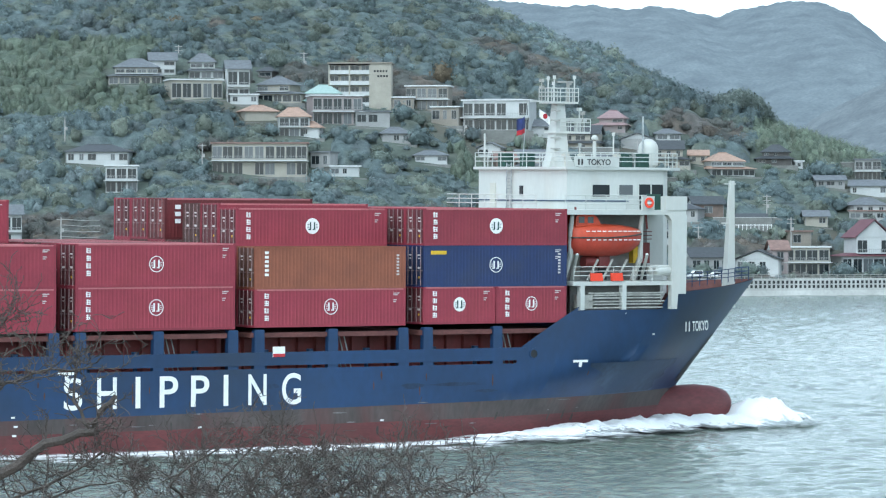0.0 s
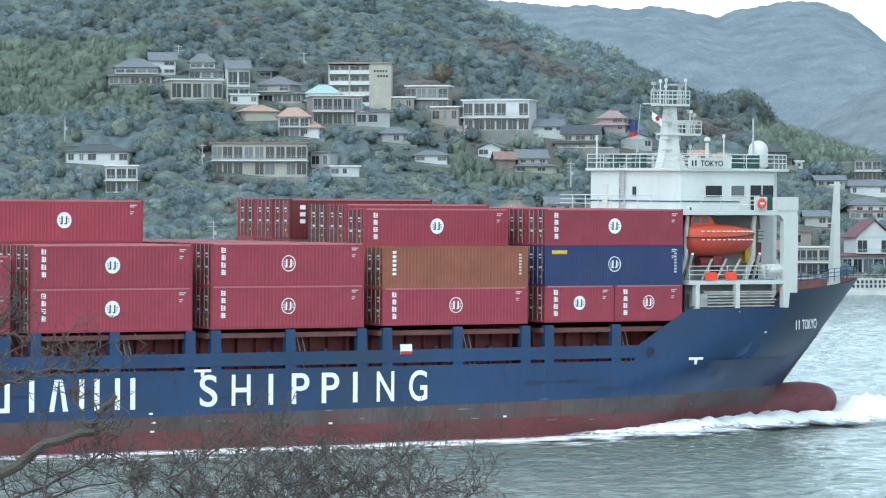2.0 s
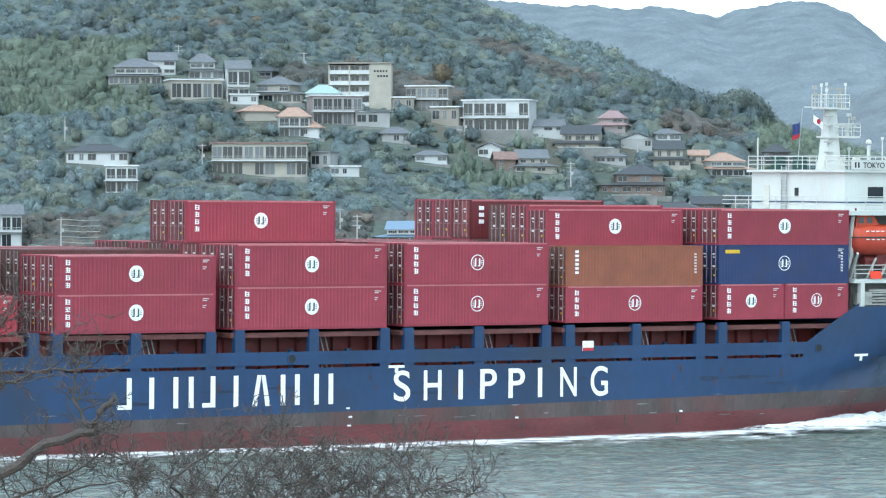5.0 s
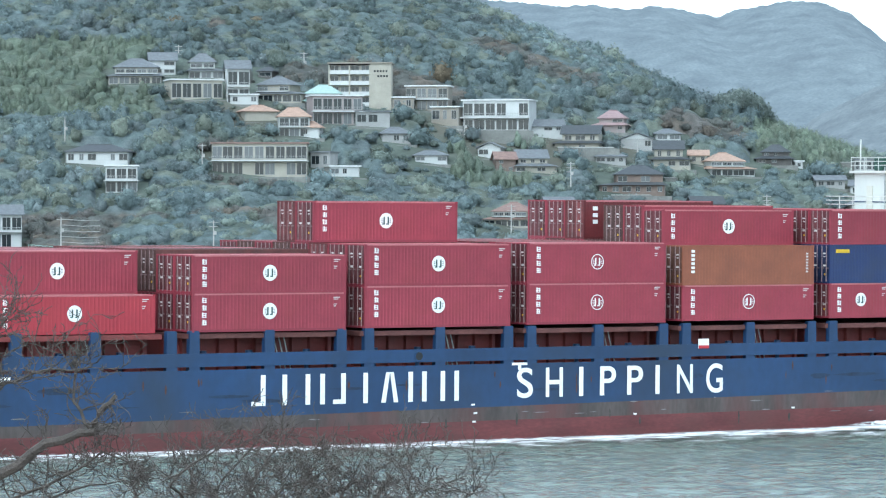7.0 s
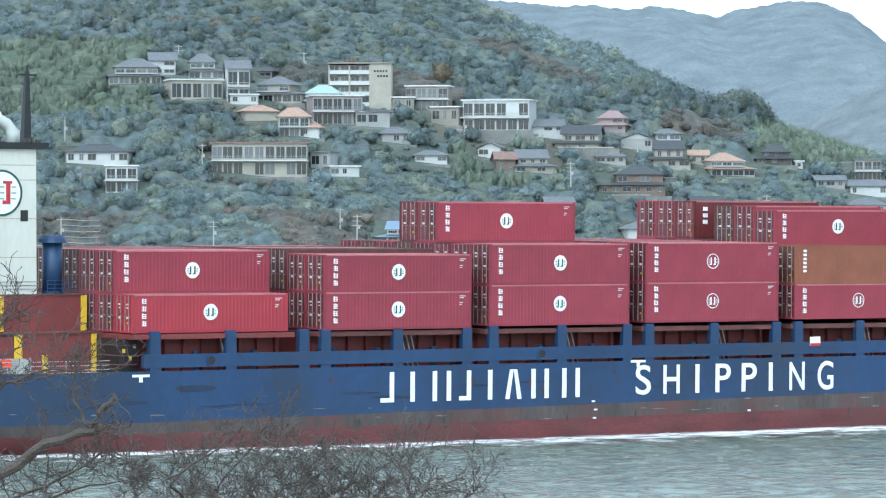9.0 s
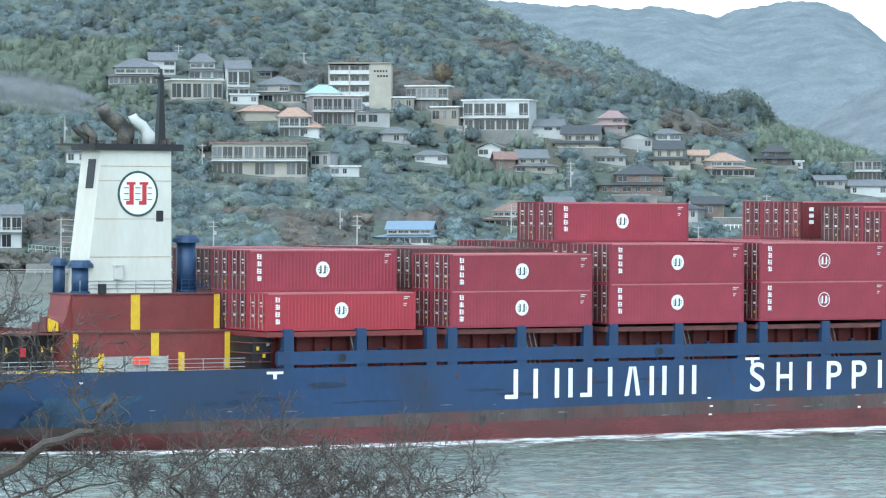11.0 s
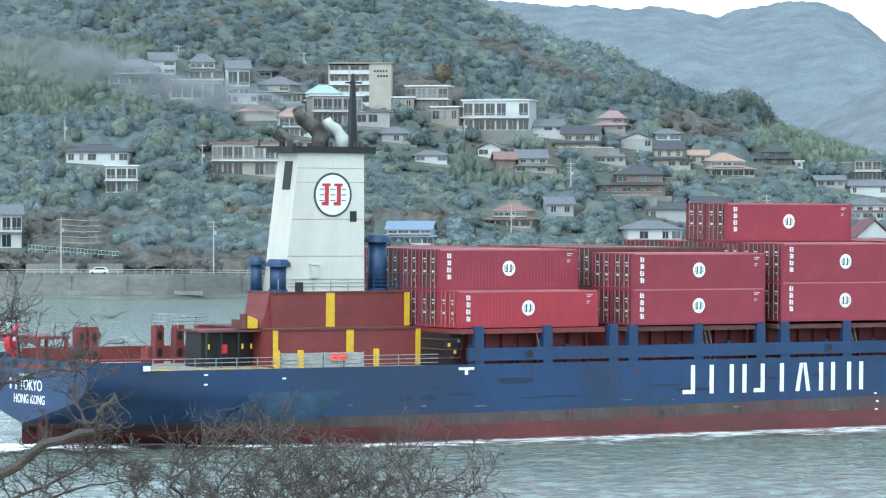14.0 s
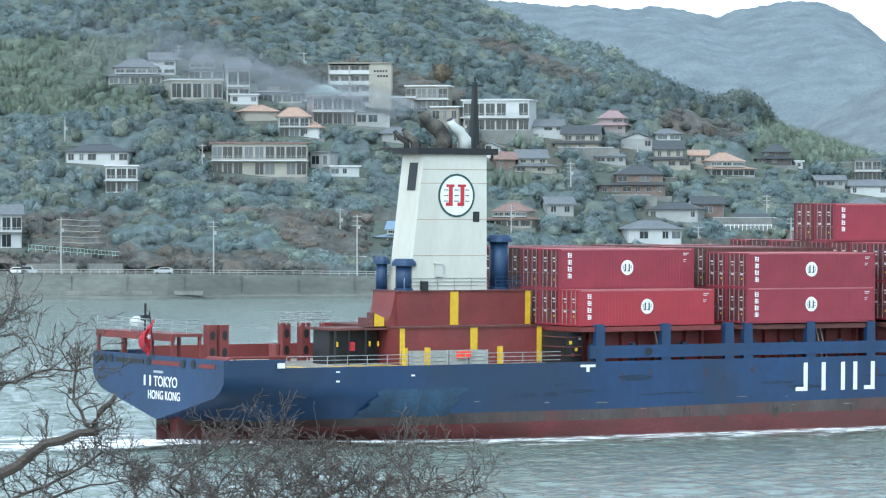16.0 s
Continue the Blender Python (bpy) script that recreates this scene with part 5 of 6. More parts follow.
# ---- far shore: terrain ----


def along(points, x):
    if x <= points[0][0]:
        return points[0][1]
    for (a, p), (b, q) in zip(points, points[1:]):
        if x <= b:
            return p + (q - p) * (x - a) / (b - a)
    return points[-1][1]


RIDGE = [(-400, 155), (-150, 143), (-60, 126), (-20, 101), (2, 83), (28, 70), (51, 61), (66, 53), (80, 47), (100, 40), (122, 33), (160, 26), (300, 34)]


def shore(x):
    return 872 + 0.62 * max(0.0, x + 60) * 0.55


def wall_top(x):
    return lerp(5.4, 3.7, (x + 60) / 140)


def ground_height(x, y):
    back = y - shore(x) - 14
    base = wall_top(x)
    if back <= 0:
        return base
    cap = along(RIDGE, x * 1150.0 / max(y, 900.0))
    z = base + 0.05 * min(back, 20) + 0.335 * max(0, back - 12)
    z += 1.8 * noise.noise(Vector((x * 0.02, y * 0.02, 3.1))) * min(1, back / 30)
    d = cap - z
    soft = 5.0
    z = cap - soft * math.log1p(math.exp(min(40, d / soft)))  # smooth cap
    if y > 1330:
        z -= (y - 1330) * 0.3
    return max(z, -3.0)


g = Geo()
GX = [-420 + 8 * i for i in range(106)]
GY = [0.0, 4, 9, 13.9, 18, 24, 32] + [40 + 8 * k for k in range(75)]
g.grid([[(x, shore(x) + 1.2 + q, ground_height(x, shore(x) + 1.2 + q)) for x in GX] for q in GY])
tagged(part("ground", g, HILL, smooth=True), "wooded hillside ground with scrub and bare patches", "hillside", kind="structure")

# sea wall, road and guard rail
g = Geo()
xs = [-420 + 6 * i for i in range(141)]
for y0, y1, top, name, mt, lb in ((-1.6, 1.4, 0.0, "sea_wall", CONCRETE, "stained grey concrete sea wall along the coast road"),):
    rows = []
    for x in xs:
        s, t = shore(x), wall_top(x)
        rows.append([(x, s - 2.6, -1.5), (x, s - 2.2, 0.5 + 0.3 * noise.noise(Vector((x * 0.1, 0, 0)))), (x, s - 1.0, 0.9), (x, s - 0.2, t), (x, s + 0.5, t), (x, s + 0.5, t - 0.5)])
    g.grid(rows)
    wall_ob = tagged(part(name, g, mt), lb, "sea wall", kind="structure")
g = Geo().grid([[(x, shore(x) + 0.5, wall_top(x) + 0.02), (x, shore(x) + 8.0, wall_top(x) + 0.03)] for x in xs])
tagged(part("road", g, ASPHALT), "grey asphalt coast road behind the sea wall", "road", kind="structure")
for i in range(58):
    x = -118 + i * 4.1
    t, s = wall_top(x), shore(x)
    if i % 3 == 0:
        part("wall_joint", Geo().box(x, x + 0.12, s - 1.0, s - 0.3, 1.0, t - 0.3), CONCRETE, wall_ob)
for x in (-84, -76.5, -69.5, -58.5):
    part("repair_panel", Geo().box(x, x + 6.2, shore(x) - 1.3, shore(x) - 0.5, 0.9, 1.8), TERRACE, wall_ob, "pale concrete repair panel")
rail = Geo()
for i in range(150):
    x = -125 + i * 2.0
    s, t = shore(x), wall_top(x)
    rail.box(x, x + 0.12, s + 0.05, s + 0.2, t, t + 1.0)
    x2 = x + 2.0
    for z in (0.45, 0.95):
        rail.add([(x, s + 0.05, t + z), (x2, shore(x2) + 0.05, wall_top(x2) + z), (x2, shore(x2) + 0.05, wall_top(x2) + z + 0.13), (x, s + 0.05, t + z + 0.13)], [(0, 1, 2, 3)])
tagged(part("road_guard_rail", rail, POLE), "pale roadside guard rail on the sea wall", "railing", kind="stuff")
# pale pierced parapet of the harbour quay
quay = thing("quay_parapet", pose(0, 0, 0), "pale concrete quay parapet pierced with small openings", "parapet", kind="structure")
g = Geo()
rows = []
for i in range(26):
    x = 58 + 3.0 * i
    rows.append([(x, shore(x) - 3.4, -0.5), (x, shore(x) - 3.0, 1.2), (x, shore(x) - 2.9, 3.9), (x, shore(x) - 2.0, 3.95)])
part("parapet_wall", g.grid(rows), PALE_CONCRETE, quay)
hole = as_mesh("parapet_opening", Geo().box(0, 0.55, -0.05, 0.05, 0, 0.7), BLACK)
for i in range(62):
    for z in (1.75, 2.75):
        x = 66 + i * 1.05
        ob = new("parapet_opening", hole)
        ob.parent = quay
        ob.matrix_basis = pose(x, shore(x) - 2.97, z, 0, 0, 17)

# ---- houses ----
ROOFS = {"grey": mat("grey_tile_roof", (0.13, 0.14, 0.15), 0.6, var=0.2, scale=1.2, bump=0.3, bscale=3), "dark": mat("dark_tile_roof", (0.055, 0.06, 0.065), 0.55, var=0.2, scale=1.2, bump=0.3, bscale=3), "orange": mat("orange_tile_roof", (0.34, 0.23, 0.175), 0.7, var=0.2, scale=1.2, bump=0.3, bscale=3), "pink": mat("faded_red_roof", (0.26, 0.18, 0.18), 0.7, var=0.15, scale=1.2), "brown": mat("brown_tile_roof", (0.2, 0.13, 0.11), 0.7, var=0.2, scale=1.2), "green": mat("pale_green_roof", (0.3, 0.4, 0.37), 0.6, var=0.1), "blue": mat("blue_metal_roof", (0.17, 0.24, 0.32), 0.5, var=0.1), "maroon": mat("maroon_roof", (0.13, 0.05, 0.06), 0.6, var=0.15), "white": mat("white_flat_roof", (0.55, 0.56, 0.55), 0.7, var=0.1)}
WALLS = {"white": mat("white_render", (0.45, 0.46, 0.45), 0.8, var=0.08, scale=0.4), "cream": mat("cream_render", (0.33, 0.31, 0.26), 0.8, var=0.1, scale=0.4), "tan": mat("tan_render", (0.24, 0.215, 0.18), 0.8, var=0.12, scale=0.4), "grey": mat("grey_render", (0.3, 0.3, 0.29), 0.8, var=0.12, scale=0.4), "brown": mat("brown_timber_wall", (0.16, 0.12, 0.1), 0.8, var=0.2, scale=0.6), "dark": mat("dark_timber_wall", (0.09, 0.085, 0.08), 0.8, var=0.2, scale=0.6), "pink": mat("pinkish_render", (0.29, 0.245, 0.235), 0.8, var=0.1, scale=0.4)}
WINDOW_FRAME = mat("aluminium_window_frame", (0.27, 0.275, 0.27), 0.5)
CLEAR = []


def site(ax, ay):
    """The spot of the hillside that lies in a direction given across (ax) and up (ay) in thousandths of the distance."""
    y = 874.0
    while y < 1400:
        if ground_height(ax * y / 1000, y) >= EYE[2] + ay * y / 1000 and y > shore(ax * y / 1000) + 9:
            break
        y += 1.0
    return ax * y / 1000, y


def roof(parent, w, d, z, rise, kind, material, over=0.7):
    x0, x1, y0, y1 = -w / 2 - over, w / 2 + over, -over, d + over
    if kind == "flat":
        return part("roof", Geo().box(x0, x1, y0, y1, z, z + 0.35), material, parent)
    g = Geo()
    if kind == "hip":
        r = min(w, d) / 2 * 0.95
        ridge = [(x0 + r, (y0 + y1) / 2, z + rise), (x1 - r, (y0 + y1) / 2, z + rise)]
        vs = [(x0, y0, z), (x1, y0, z), (x1, y1, z), (x0, y1, z)] + ridge
        fs = [(0, 1, 5, 4), (1, 2, 5), (2, 3, 4, 5), (3, 0, 4), (3, 2, 1, 0)]
        g.add(vs, fs)
        g.box(x0, x1, y0, y1, z - 0.14, z - 0.003)
        g.tube(ridge, 0.16, 6)
        ob = part("roof", g, material, parent)
    elif kind == "gable_side":
        m = (y0 + y1) / 2
        for a, b in ((y0, m), (y1, m)):
            g.add([(x0, a, z), (x1, a, z), (x1, b, z + rise), (x0, b, z + rise), (x0, a, z - 0.2), (x1, a, z - 0.2), (x1, b, z + rise - 0.2), (x0, b, z + rise - 0.2)], [(0, 1, 2, 3), (7, 6, 5, 4), (0, 4, 5, 1), (0, 3, 7, 4), (1, 5, 6, 2)])
        ob = part("roof", g, material, parent)
        part("gable", Geo().add([(-w / 2, 0, z - 0.2), (-w / 2, d, z - 0.2), (-w / 2, d / 2, z + rise - 0.35), (w / 2, 0, z - 0.2), (w / 2, d, z - 0.2), (w / 2, d / 2, z + rise - 0.35)], [(0, 2, 1), (3, 4, 5)]), WALLS["white"], parent)
    else:
        m = 0.0
        for a in (x0, x1):
            g.add([(a, y0, z), (a, y1, z), (m, y1, z + rise), (m, y0, z + rise), (a, y0, z - 0.2), (a, y1, z - 0.2), (m, y1, z + rise - 0.2), (m, y0, z + rise - 0.2)], [(0, 1, 2, 3), (7, 6, 5, 4), (0, 3, 7, 4), (1, 5, 6, 2), (0, 4, 5, 1)])
        ob = part("roof", g, material, parent)
        part("gable", Geo().add([(-w / 2, 0.0, z - 0.2), (w / 2, 0.0, z - 0.2), (0, 0.0, z + rise - 0.35)], [(0, 1, 2)]), WALLS["white"], parent)
    return ob


def window(parent, x0, x1, z0, z1, y, pale):
    w = part("window", Geo().box(x0, x1, y - 0.08, y, z0, z0 + 0.1).box(x0, x1, y - 0.08, y, z1 - 0.1, z1).box(x0, x0 + 0.06, y - 0.08, y, z0 + 0.1, z1 - 0.1).box(x1 - 0.06, x1, y - 0.08, y, z0 + 0.1, z1 - 0.1).box((x0 + x1) / 2 - 0.05, (x0 + x1) / 2 + 0.05, y - 0.08, y, z0 + 0.1, z1 - 0.1), WINDOW_FRAME, parent)
    part("pane", Geo().box(x0 + 0.05, x1 - 0.05, y - 0.05, y - 0.02, z0 + 0.05, z1 - 0.05), GLASS_PALE if pale else GLASS, w)


def balcony(parent, x0, x1, z, y, material):
    b = part("balcony", Geo().box(x0, x1, y - 1.3, y - 0.01, z - 0.18, z), material, parent)
    g = Geo().box(x0, x1, y - 1.3, y - 1.22, z + 0.85, z + 0.95)
    n = max(2, int((x1 - x0) / 0.45))
    for k in range(n + 1):
        x = x0 + (x1 - x0 - 0.06) * k / n
        g.box(x, x + 0.06, y - 1.3, y - 1.24, z, z + 0.85)
    part("balustrade", g, WINDOW_FRAME, b)


hr = random.Random(11)


def dwelling(px0, px1, py0, py1, floors=2, roof_kind="hip", roof_col="grey", wall="white", balc=0, name="house", rise=None, depth=None, turn=None, terrace=True):
    """One house on the slope, from its bearings at the left and right end, at the ridge and at the foot (thousandths of the distance are bearing / 7.0785)."""
    ax, ay = ((px0 + px1) / 2 - 784) / 7.0785, (408.6 - py1) / 7.0785
    x, y = site(ax, ay)
    u = y / 7078.5
    w, h = (px1 - px0) * u, (py1 - py0) * u
    z = EYE[2] + ay * y / 1000
    d = depth or min(max(w * 0.7, 6.0), 11.0)
    over = 0.6 if roof_kind != "flat" else 0.4
    w -= 2 * over
    rs = 0.35 if roof_kind == "flat" else (rise or min(h * 0.36, 2.3))
    eave = h - rs
    ang = turn if turn is not None else hr.uniform(-17, 17)
    words = {"hip": "hipped", "flat": "flat", "gable_side": "gabled", "gable": "gabled"}[roof_kind]
    ob = thing(name, pose(x, y, z, 0, 0, ang), f"{wall} {floors}-storey {name.replace('_', ' ')} with {words} {roof_col} roof on the hillside" if floors > 1 else f"{wall} single-storey {name.replace('_', ' ')} with {words} {roof_col} roof", name.replace("_", " "), "hillside town")
    fh = eave / floors
    stepped = floors == 2 and roof_kind != "flat" and w > 8.5
    uw, ux = (w * hr.uniform(0.66, 0.84), 0.0) if stepped else (w, 0.0)
    if stepped:
        ux = hr.choice((-1, 1)) * (w - uw) / 2 * hr.uniform(0.2, 0.9)
        walls = [part("wall", Geo().box(-w / 2, w / 2, 0, d, -0.2, fh), WALLS[wall], ob), part("upper_wall", Geo().box(ux - uw / 2, ux + uw / 2, 0.7, d - 0.5, fh, eave), WALLS[wall], ob)]
        g = Geo()
        x0, x1 = -w / 2 - 0.7, w / 2 + 0.7
        g.add([(x0, -1.0, fh - 0.1), (x1, -1.0, fh - 0.1), (x1, d + 0.6, fh - 0.1), (x0, d + 0.6, fh - 0.1), (ux - uw / 2, 0.7, fh + 0.65), (ux + uw / 2, 0.7, fh + 0.65), (ux + uw / 2, d - 0.5, fh + 0.65), (ux - uw / 2, d - 0.5, fh + 0.65)], [(0, 1, 5, 4), (1, 2, 6, 5), (2, 3, 7, 6), (3, 0, 4, 7), (3, 2, 1, 0)])
        part("skirt_roof", g, ROOFS[roof_col], ob)
        top = roof(ob, uw, d - 1.2, eave, rs, roof_kind, ROOFS[roof_col], over)
        for ch in ob.children:
            if ch.name.startswith(("roof", "gable")):
                ch.location = (ux, 0.7, 0)
    else:
        walls = [part("wall", Geo().box(-w / 2, w / 2, 0, d, -0.2, eave), WALLS[wall], ob)] * floors
        roof(ob, w, d, eave, rs, roof_kind, ROOFS[roof_col], over)
    for f in range(floors):
        fw, fx, fy = (uw, ux, 0.7) if (stepped and f) else (w, 0.0, 0.0)
        n = max(1, round(fw / 2.7))
        for k in range(n):
            if hr.random() < (0.06 if balc else 0.25):
                continue
            cx = fx - fw / 2 + fw * (k + 0.5) / n
            ww = fw / n * (hr.choice((0.82, 0.92)) if balc else hr.choice((0.4, 0.55, 0.8)))
            z0 = f * fh + fh * (0.08 if balc else 0.34)
            if stepped and f:
                z0 = f * fh + 0.75
            z1 = f * fh + fh * 0.84
            if z1 - z0 > 0.5:
                window(walls[f], cx - ww / 2, cx + ww / 2, z0, z1, fy - 0.003, hr.random() < 0.3)
        if f and balc:
            balcony(ob, fx - fw / 2, fx + fw / 2, f * fh + (0.66 if stepped else 0), fy - 0.01, WALLS["white"])
    if roof_kind == "flat" and floors > 1:
        part("slab_edge", Geo().box(-w / 2 - 0.5, w / 2 + 0.5, -1.45, -0.02, fh - 0.35, fh - 0.19), WALLS["white"], ob)
    for s in (-1, 1):
        part("downpipe", Geo().tube([(s * (w / 2 - 0.15), -0.06, 0), (s * (w / 2 - 0.15), -0.06, fh)], 0.06, 5), WINDOW_FRAME, ob)
    if terrace:
        part("terrace_wall", Geo().box(-w / 2 - 1.5, w / 2 + 1.5, -1.6, d + 2, -5.5, -0.21), TERRACE, ob)
    CLEAR.append((x, y, w / 2 + 2.0, d + 3))
    return ob


TOWN = [
    (112, 232, 255, 292, 1, "hip", "dark", "white", 0), (184, 246, 292, 342, 2, "flat", "white", "white", 1), (372, 546, 252, 312, 2, "flat", "brown", "cream", 1),
    (546, 588, 268, 302, 1, "flat", "grey", "grey", 0), (580, 640, 293, 314, 1, "flat", "white", "white", 0), (188, 290, 103, 150, 2, "hip", "grey", "cream", 1),
    (262, 315, 92, 134, 2, "gable_side", "grey", "white", 0), (330, 400, 94, 140, 2, "hip", "grey", "white", 1), (300, 398, 140, 176, 1, "flat", "white", "cream", 1),
    (398, 446, 106, 184, 2, "gable_side", "grey", "white", 1), (443, 540, 134, 182, 2, "hip", "grey", "cream", 1), (405, 460, 166, 186, 1, "flat", "white", "white", 0),
    (536, 618, 150, 192, 2, "hip", "green", "white", 1), (550, 645, 168, 222, 2, "flat", "white", "pink", 1), (715, 796, 151, 196, 2, "flat", "white", "tan", 1),
    (690, 736, 171, 196, 1, "flat", "white", "tan", 0), (760, 815, 188, 222, 1, "flat", "white", "tan", 0), (815, 940, 176, 236, 2, "flat", "white", "white", 1),
    (490, 552, 190, 243, 2, "hip", "orange", "white", 1), (428, 496, 186, 216, 1, "hip", "orange", "cream", 0), (528, 570, 215, 244, 1, "hip", "orange", "white", 0),
    (672, 731, 225, 256, 1, "hip", "grey", "grey", 0), (730, 796, 266, 290, 1, "hip", "grey", "white", 0), (841, 891, 251, 280, 1, "gable", "grey", "white", 0),
    (874, 917, 268, 306, 2, "gable_side", "brown", "brown", 0), (908, 990, 264, 308, 2, "gable_side", "grey", "cream", 0), (938, 1002, 211, 246, 2, "gable_side", "grey", "white", 0),
    (976, 1064, 221, 270, 2, "gable_side", "dark", "cream", 0), (1044, 1111, 195, 234, 2, "hip", "pink", "pink", 0), (1056, 1182, 292, 346, 2, "hip", "dark", "brown", 0),
    (1095, 1160, 234, 266, 1, "gable", "grey", "grey", 0), (1157, 1209, 228, 252, 1, "hip", "grey", "white", 0), (1152, 1226, 248, 300, 2, "gable_side", "dark", "cream", 0),
    (1252, 1342, 270, 312, 2, "hip", "orange", "white", 1), (1334, 1406, 256, 292, 2, "hip", "dark", "dark", 0), (1404, 1424, 284, 300, 1, "flat", "white", "white", 0),
    (1510, 1562, 281, 320, 2, "flat", "grey", "grey", 1), (1440, 1500, 310, 334, 1, "gable_side", "grey", "grey", 0), (1500, 1575, 318, 348, 1, "gable_side", "grey", "white", 0),
    (850, 946, 358, 402, 2, "hip", "brown", "cream", 1), (963, 1020, 348, 384, 1, "gable_side", "grey", "grey", 0), (660, 772, 391, 432, 2, "gable_side", "blue", "white", 1),
    (1105, 1212, 390, 432, 1, "hip", "grey", "white", 0), (1142, 1240, 358, 392, 1, "hip", "dark", "grey", 0), (1222, 1286, 347, 386, 1, "gable_side", "dark", "brown", 0),
    (1362, 1400, 425, 488, 2, "gable_side", "brown", "pink", 0), (1382, 1472, 436, 488, 2, "flat", "white", "cream", 1), (1398, 1440, 408, 440, 1, "flat", "brown", "tan", 0), (1483, 1590, 388, 486, 2, "gable", "maroon", "white", 1, "house", 4.3, None, 14), (1500, 1572, 372, 392, 1, "flat", "brown", "grey", 0),
    (1218, 1300, 438, 488, 1, "gable_side", "dark", "grey", 0), (1296, 1384, 442, 488, 1, "gable", "dark", "white", 0), (1506, 1575, 350, 386, 1, "hip", "grey", "white", 0),
    (-20, 43, 362, 440, 2, "gable_side", "grey", "white", 1), (1050, 1112, 268, 292, 1, "hip", "grey", "grey", 0), (1216, 1256, 265, 292, 1, "gable_side", "orange", "cream", 0), (1420, 1470, 372, 402, 1, "gable_side", "grey", "cream", 0),
    (1300, 1360, 378, 404, 1, "gable_side", "dark", "grey", 0), (452, 486, 118, 140, 1, "hip", "dark", "dark", 0), (626, 694, 196, 226, 1, "flat", "grey", "grey", 0),
]
for row in TOWN:
    dwelling(*row)

# apartment block with a blank side wall that carries a sign
ax, ay = (638 - 784) / 7.0785, (408.6 - 188) / 7.0785
x, y = site(ax, ay)
u = y / 7078.5
apt = thing("apartment_building", pose(x, y, EYE[2] + ay * y / 1000, 0, 0, -2), "cream four-storey apartment building with balconies on the hillside", "apartment building", "hillside town")
w, h = 110 * u, 76 * u
aw = part("wall", Geo().box(-w / 2, w * 0.16, 0, 9, -4, h - 0.5), WALLS["cream"], apt)
part("stair_tower", Geo().box(w * 0.16, w / 2, -1.6, 8, -4, h - 0.2), WALLS["cream"], apt, "blank cream end wall")
part("roof", Geo().box(-w / 2 - 0.4, w / 2 + 0.3, -2.0, 9.4, h - 0.2, h + 0.15), WALLS["tan"], apt)
for f in range(4):
    z = f * h / 4
    part("balcony", Geo().box(-w / 2, w * 0.155, -1.5, -0.01, z - 0.15, z + 0.05).box(-w / 2, w * 0.155, -1.5, -1.4, z + 0.05, z + 0.9), WALLS["white"], apt)
    for k in range(4):
        cx = -w / 2 + w * 0.66 * (k + 0.5) / 4
        window(aw, cx - 1.0, cx + 1.0, z + 0.3, z + 2.2, -0.003, k % 2)
for k in range(3):
    cx = -w / 2 + w * 0.655 * k / 2
    part("partition", Geo().box(cx - 0.18, cx + 0.18, -1.55, -0.02, -2, h - 0.5), WALLS["cream"], apt)
g = Geo()
for r in range(2):
    for k in range(5 - r):
        g.box(w * 0.22 + k * 0.75 + r * 0.9, w * 0.22 + k * 0.75 + 0.5 + r * 0.9, -1.65, -1.6, h - 2.4 - r * 1.3, h - 1.9 - r * 1.3)
part("sign_bars", g, BLACK, apt, "two short rows of dark sign marks")
CLEAR.append((x, y, w / 2 + 2, 12))
# solar panels on the white modern house
x, y = site((892 - 784) / 7.0785, (408.6 - 236) / 7.0785)
u = y / 7078.5
sol = thing("solar_array", pose(x, y + 3, EYE[2] + (408.6 - 184) / 7078.5 * y + 0.0, 0, 0, 0), "grey solar panels tilted on a flat roof", "solar panels")
for k in range(7):
    part("solar_panel", Geo().add([(-5 + k * 1.45, 0, 0.1), (-3.65 + k * 1.45, 0, 0.1), (-3.65 + k * 1.45, 2.6, 1.5), (-5 + k * 1.45, 2.6, 1.5), (-5 + k * 1.45, 0.05, 0.0), (-3.65 + k * 1.45, 0.05, 0.0), (-3.65 + k * 1.45, 2.7, 0.0), (-5 + k * 1.45, 2.7, 0.0)], [(0, 1, 2, 3), (4, 5, 1, 0), (5, 6, 2, 1), (6, 7, 3, 2), (7, 4, 0, 3)]), STEEL, sol)

# long retaining walls that hold the terraces
for a, b, top, foot in ((806, 944, 231, 249), (988, 1096, 262, 282), (1082, 1162, 346, 364), (1262, 1384, 386, 404), (562, 660, 455, 474), (1176, 1228, 315, 323), (40, 96, 286, 297), (1440, 1520, 288, 300)):
    x, y = site(((a + b) / 2 - 784) / 7.0785, (408.6 - foot) / 7.0785)
    u = y / 7078.5
    rw = thing("retaining_wall", pose(x, y - 1.5, EYE[2] + (408.6 - foot) * u), "weathered grey concrete retaining wall on the hillside", "retaining wall", "terrace walls")
    w, h = (b - a) * u, (foot - top) * u
    part("wall_face", Geo().side([(-w / 2, -1.5), (w / 2, -1.5), (w / 2, h * 0.9), (w / 2 - 1.5, h), (-w / 2, h)], 0, 0.6), TERRACE, rw)
    part("coping", Geo().box(-w / 2 - 0.1, w / 2 - 1.4, -0.08, 0.7, h + 0.003, h + 0.16), PALE_CONCRETE, rw)
x, y = site((1316 - 784) / 7.0785, (408.6 - 405) / 7.0785)
wf = thing("white_fence", pose(x, y - 2.5, EYE[2] + (408.6 - 406) * y / 7078.5), "low white post fence above the road", "fence")
part("fence_bar", Geo().box(-6.5, 6.5, 0, 0.06, 0.95, 1.1), WHITE_MARK, wf)
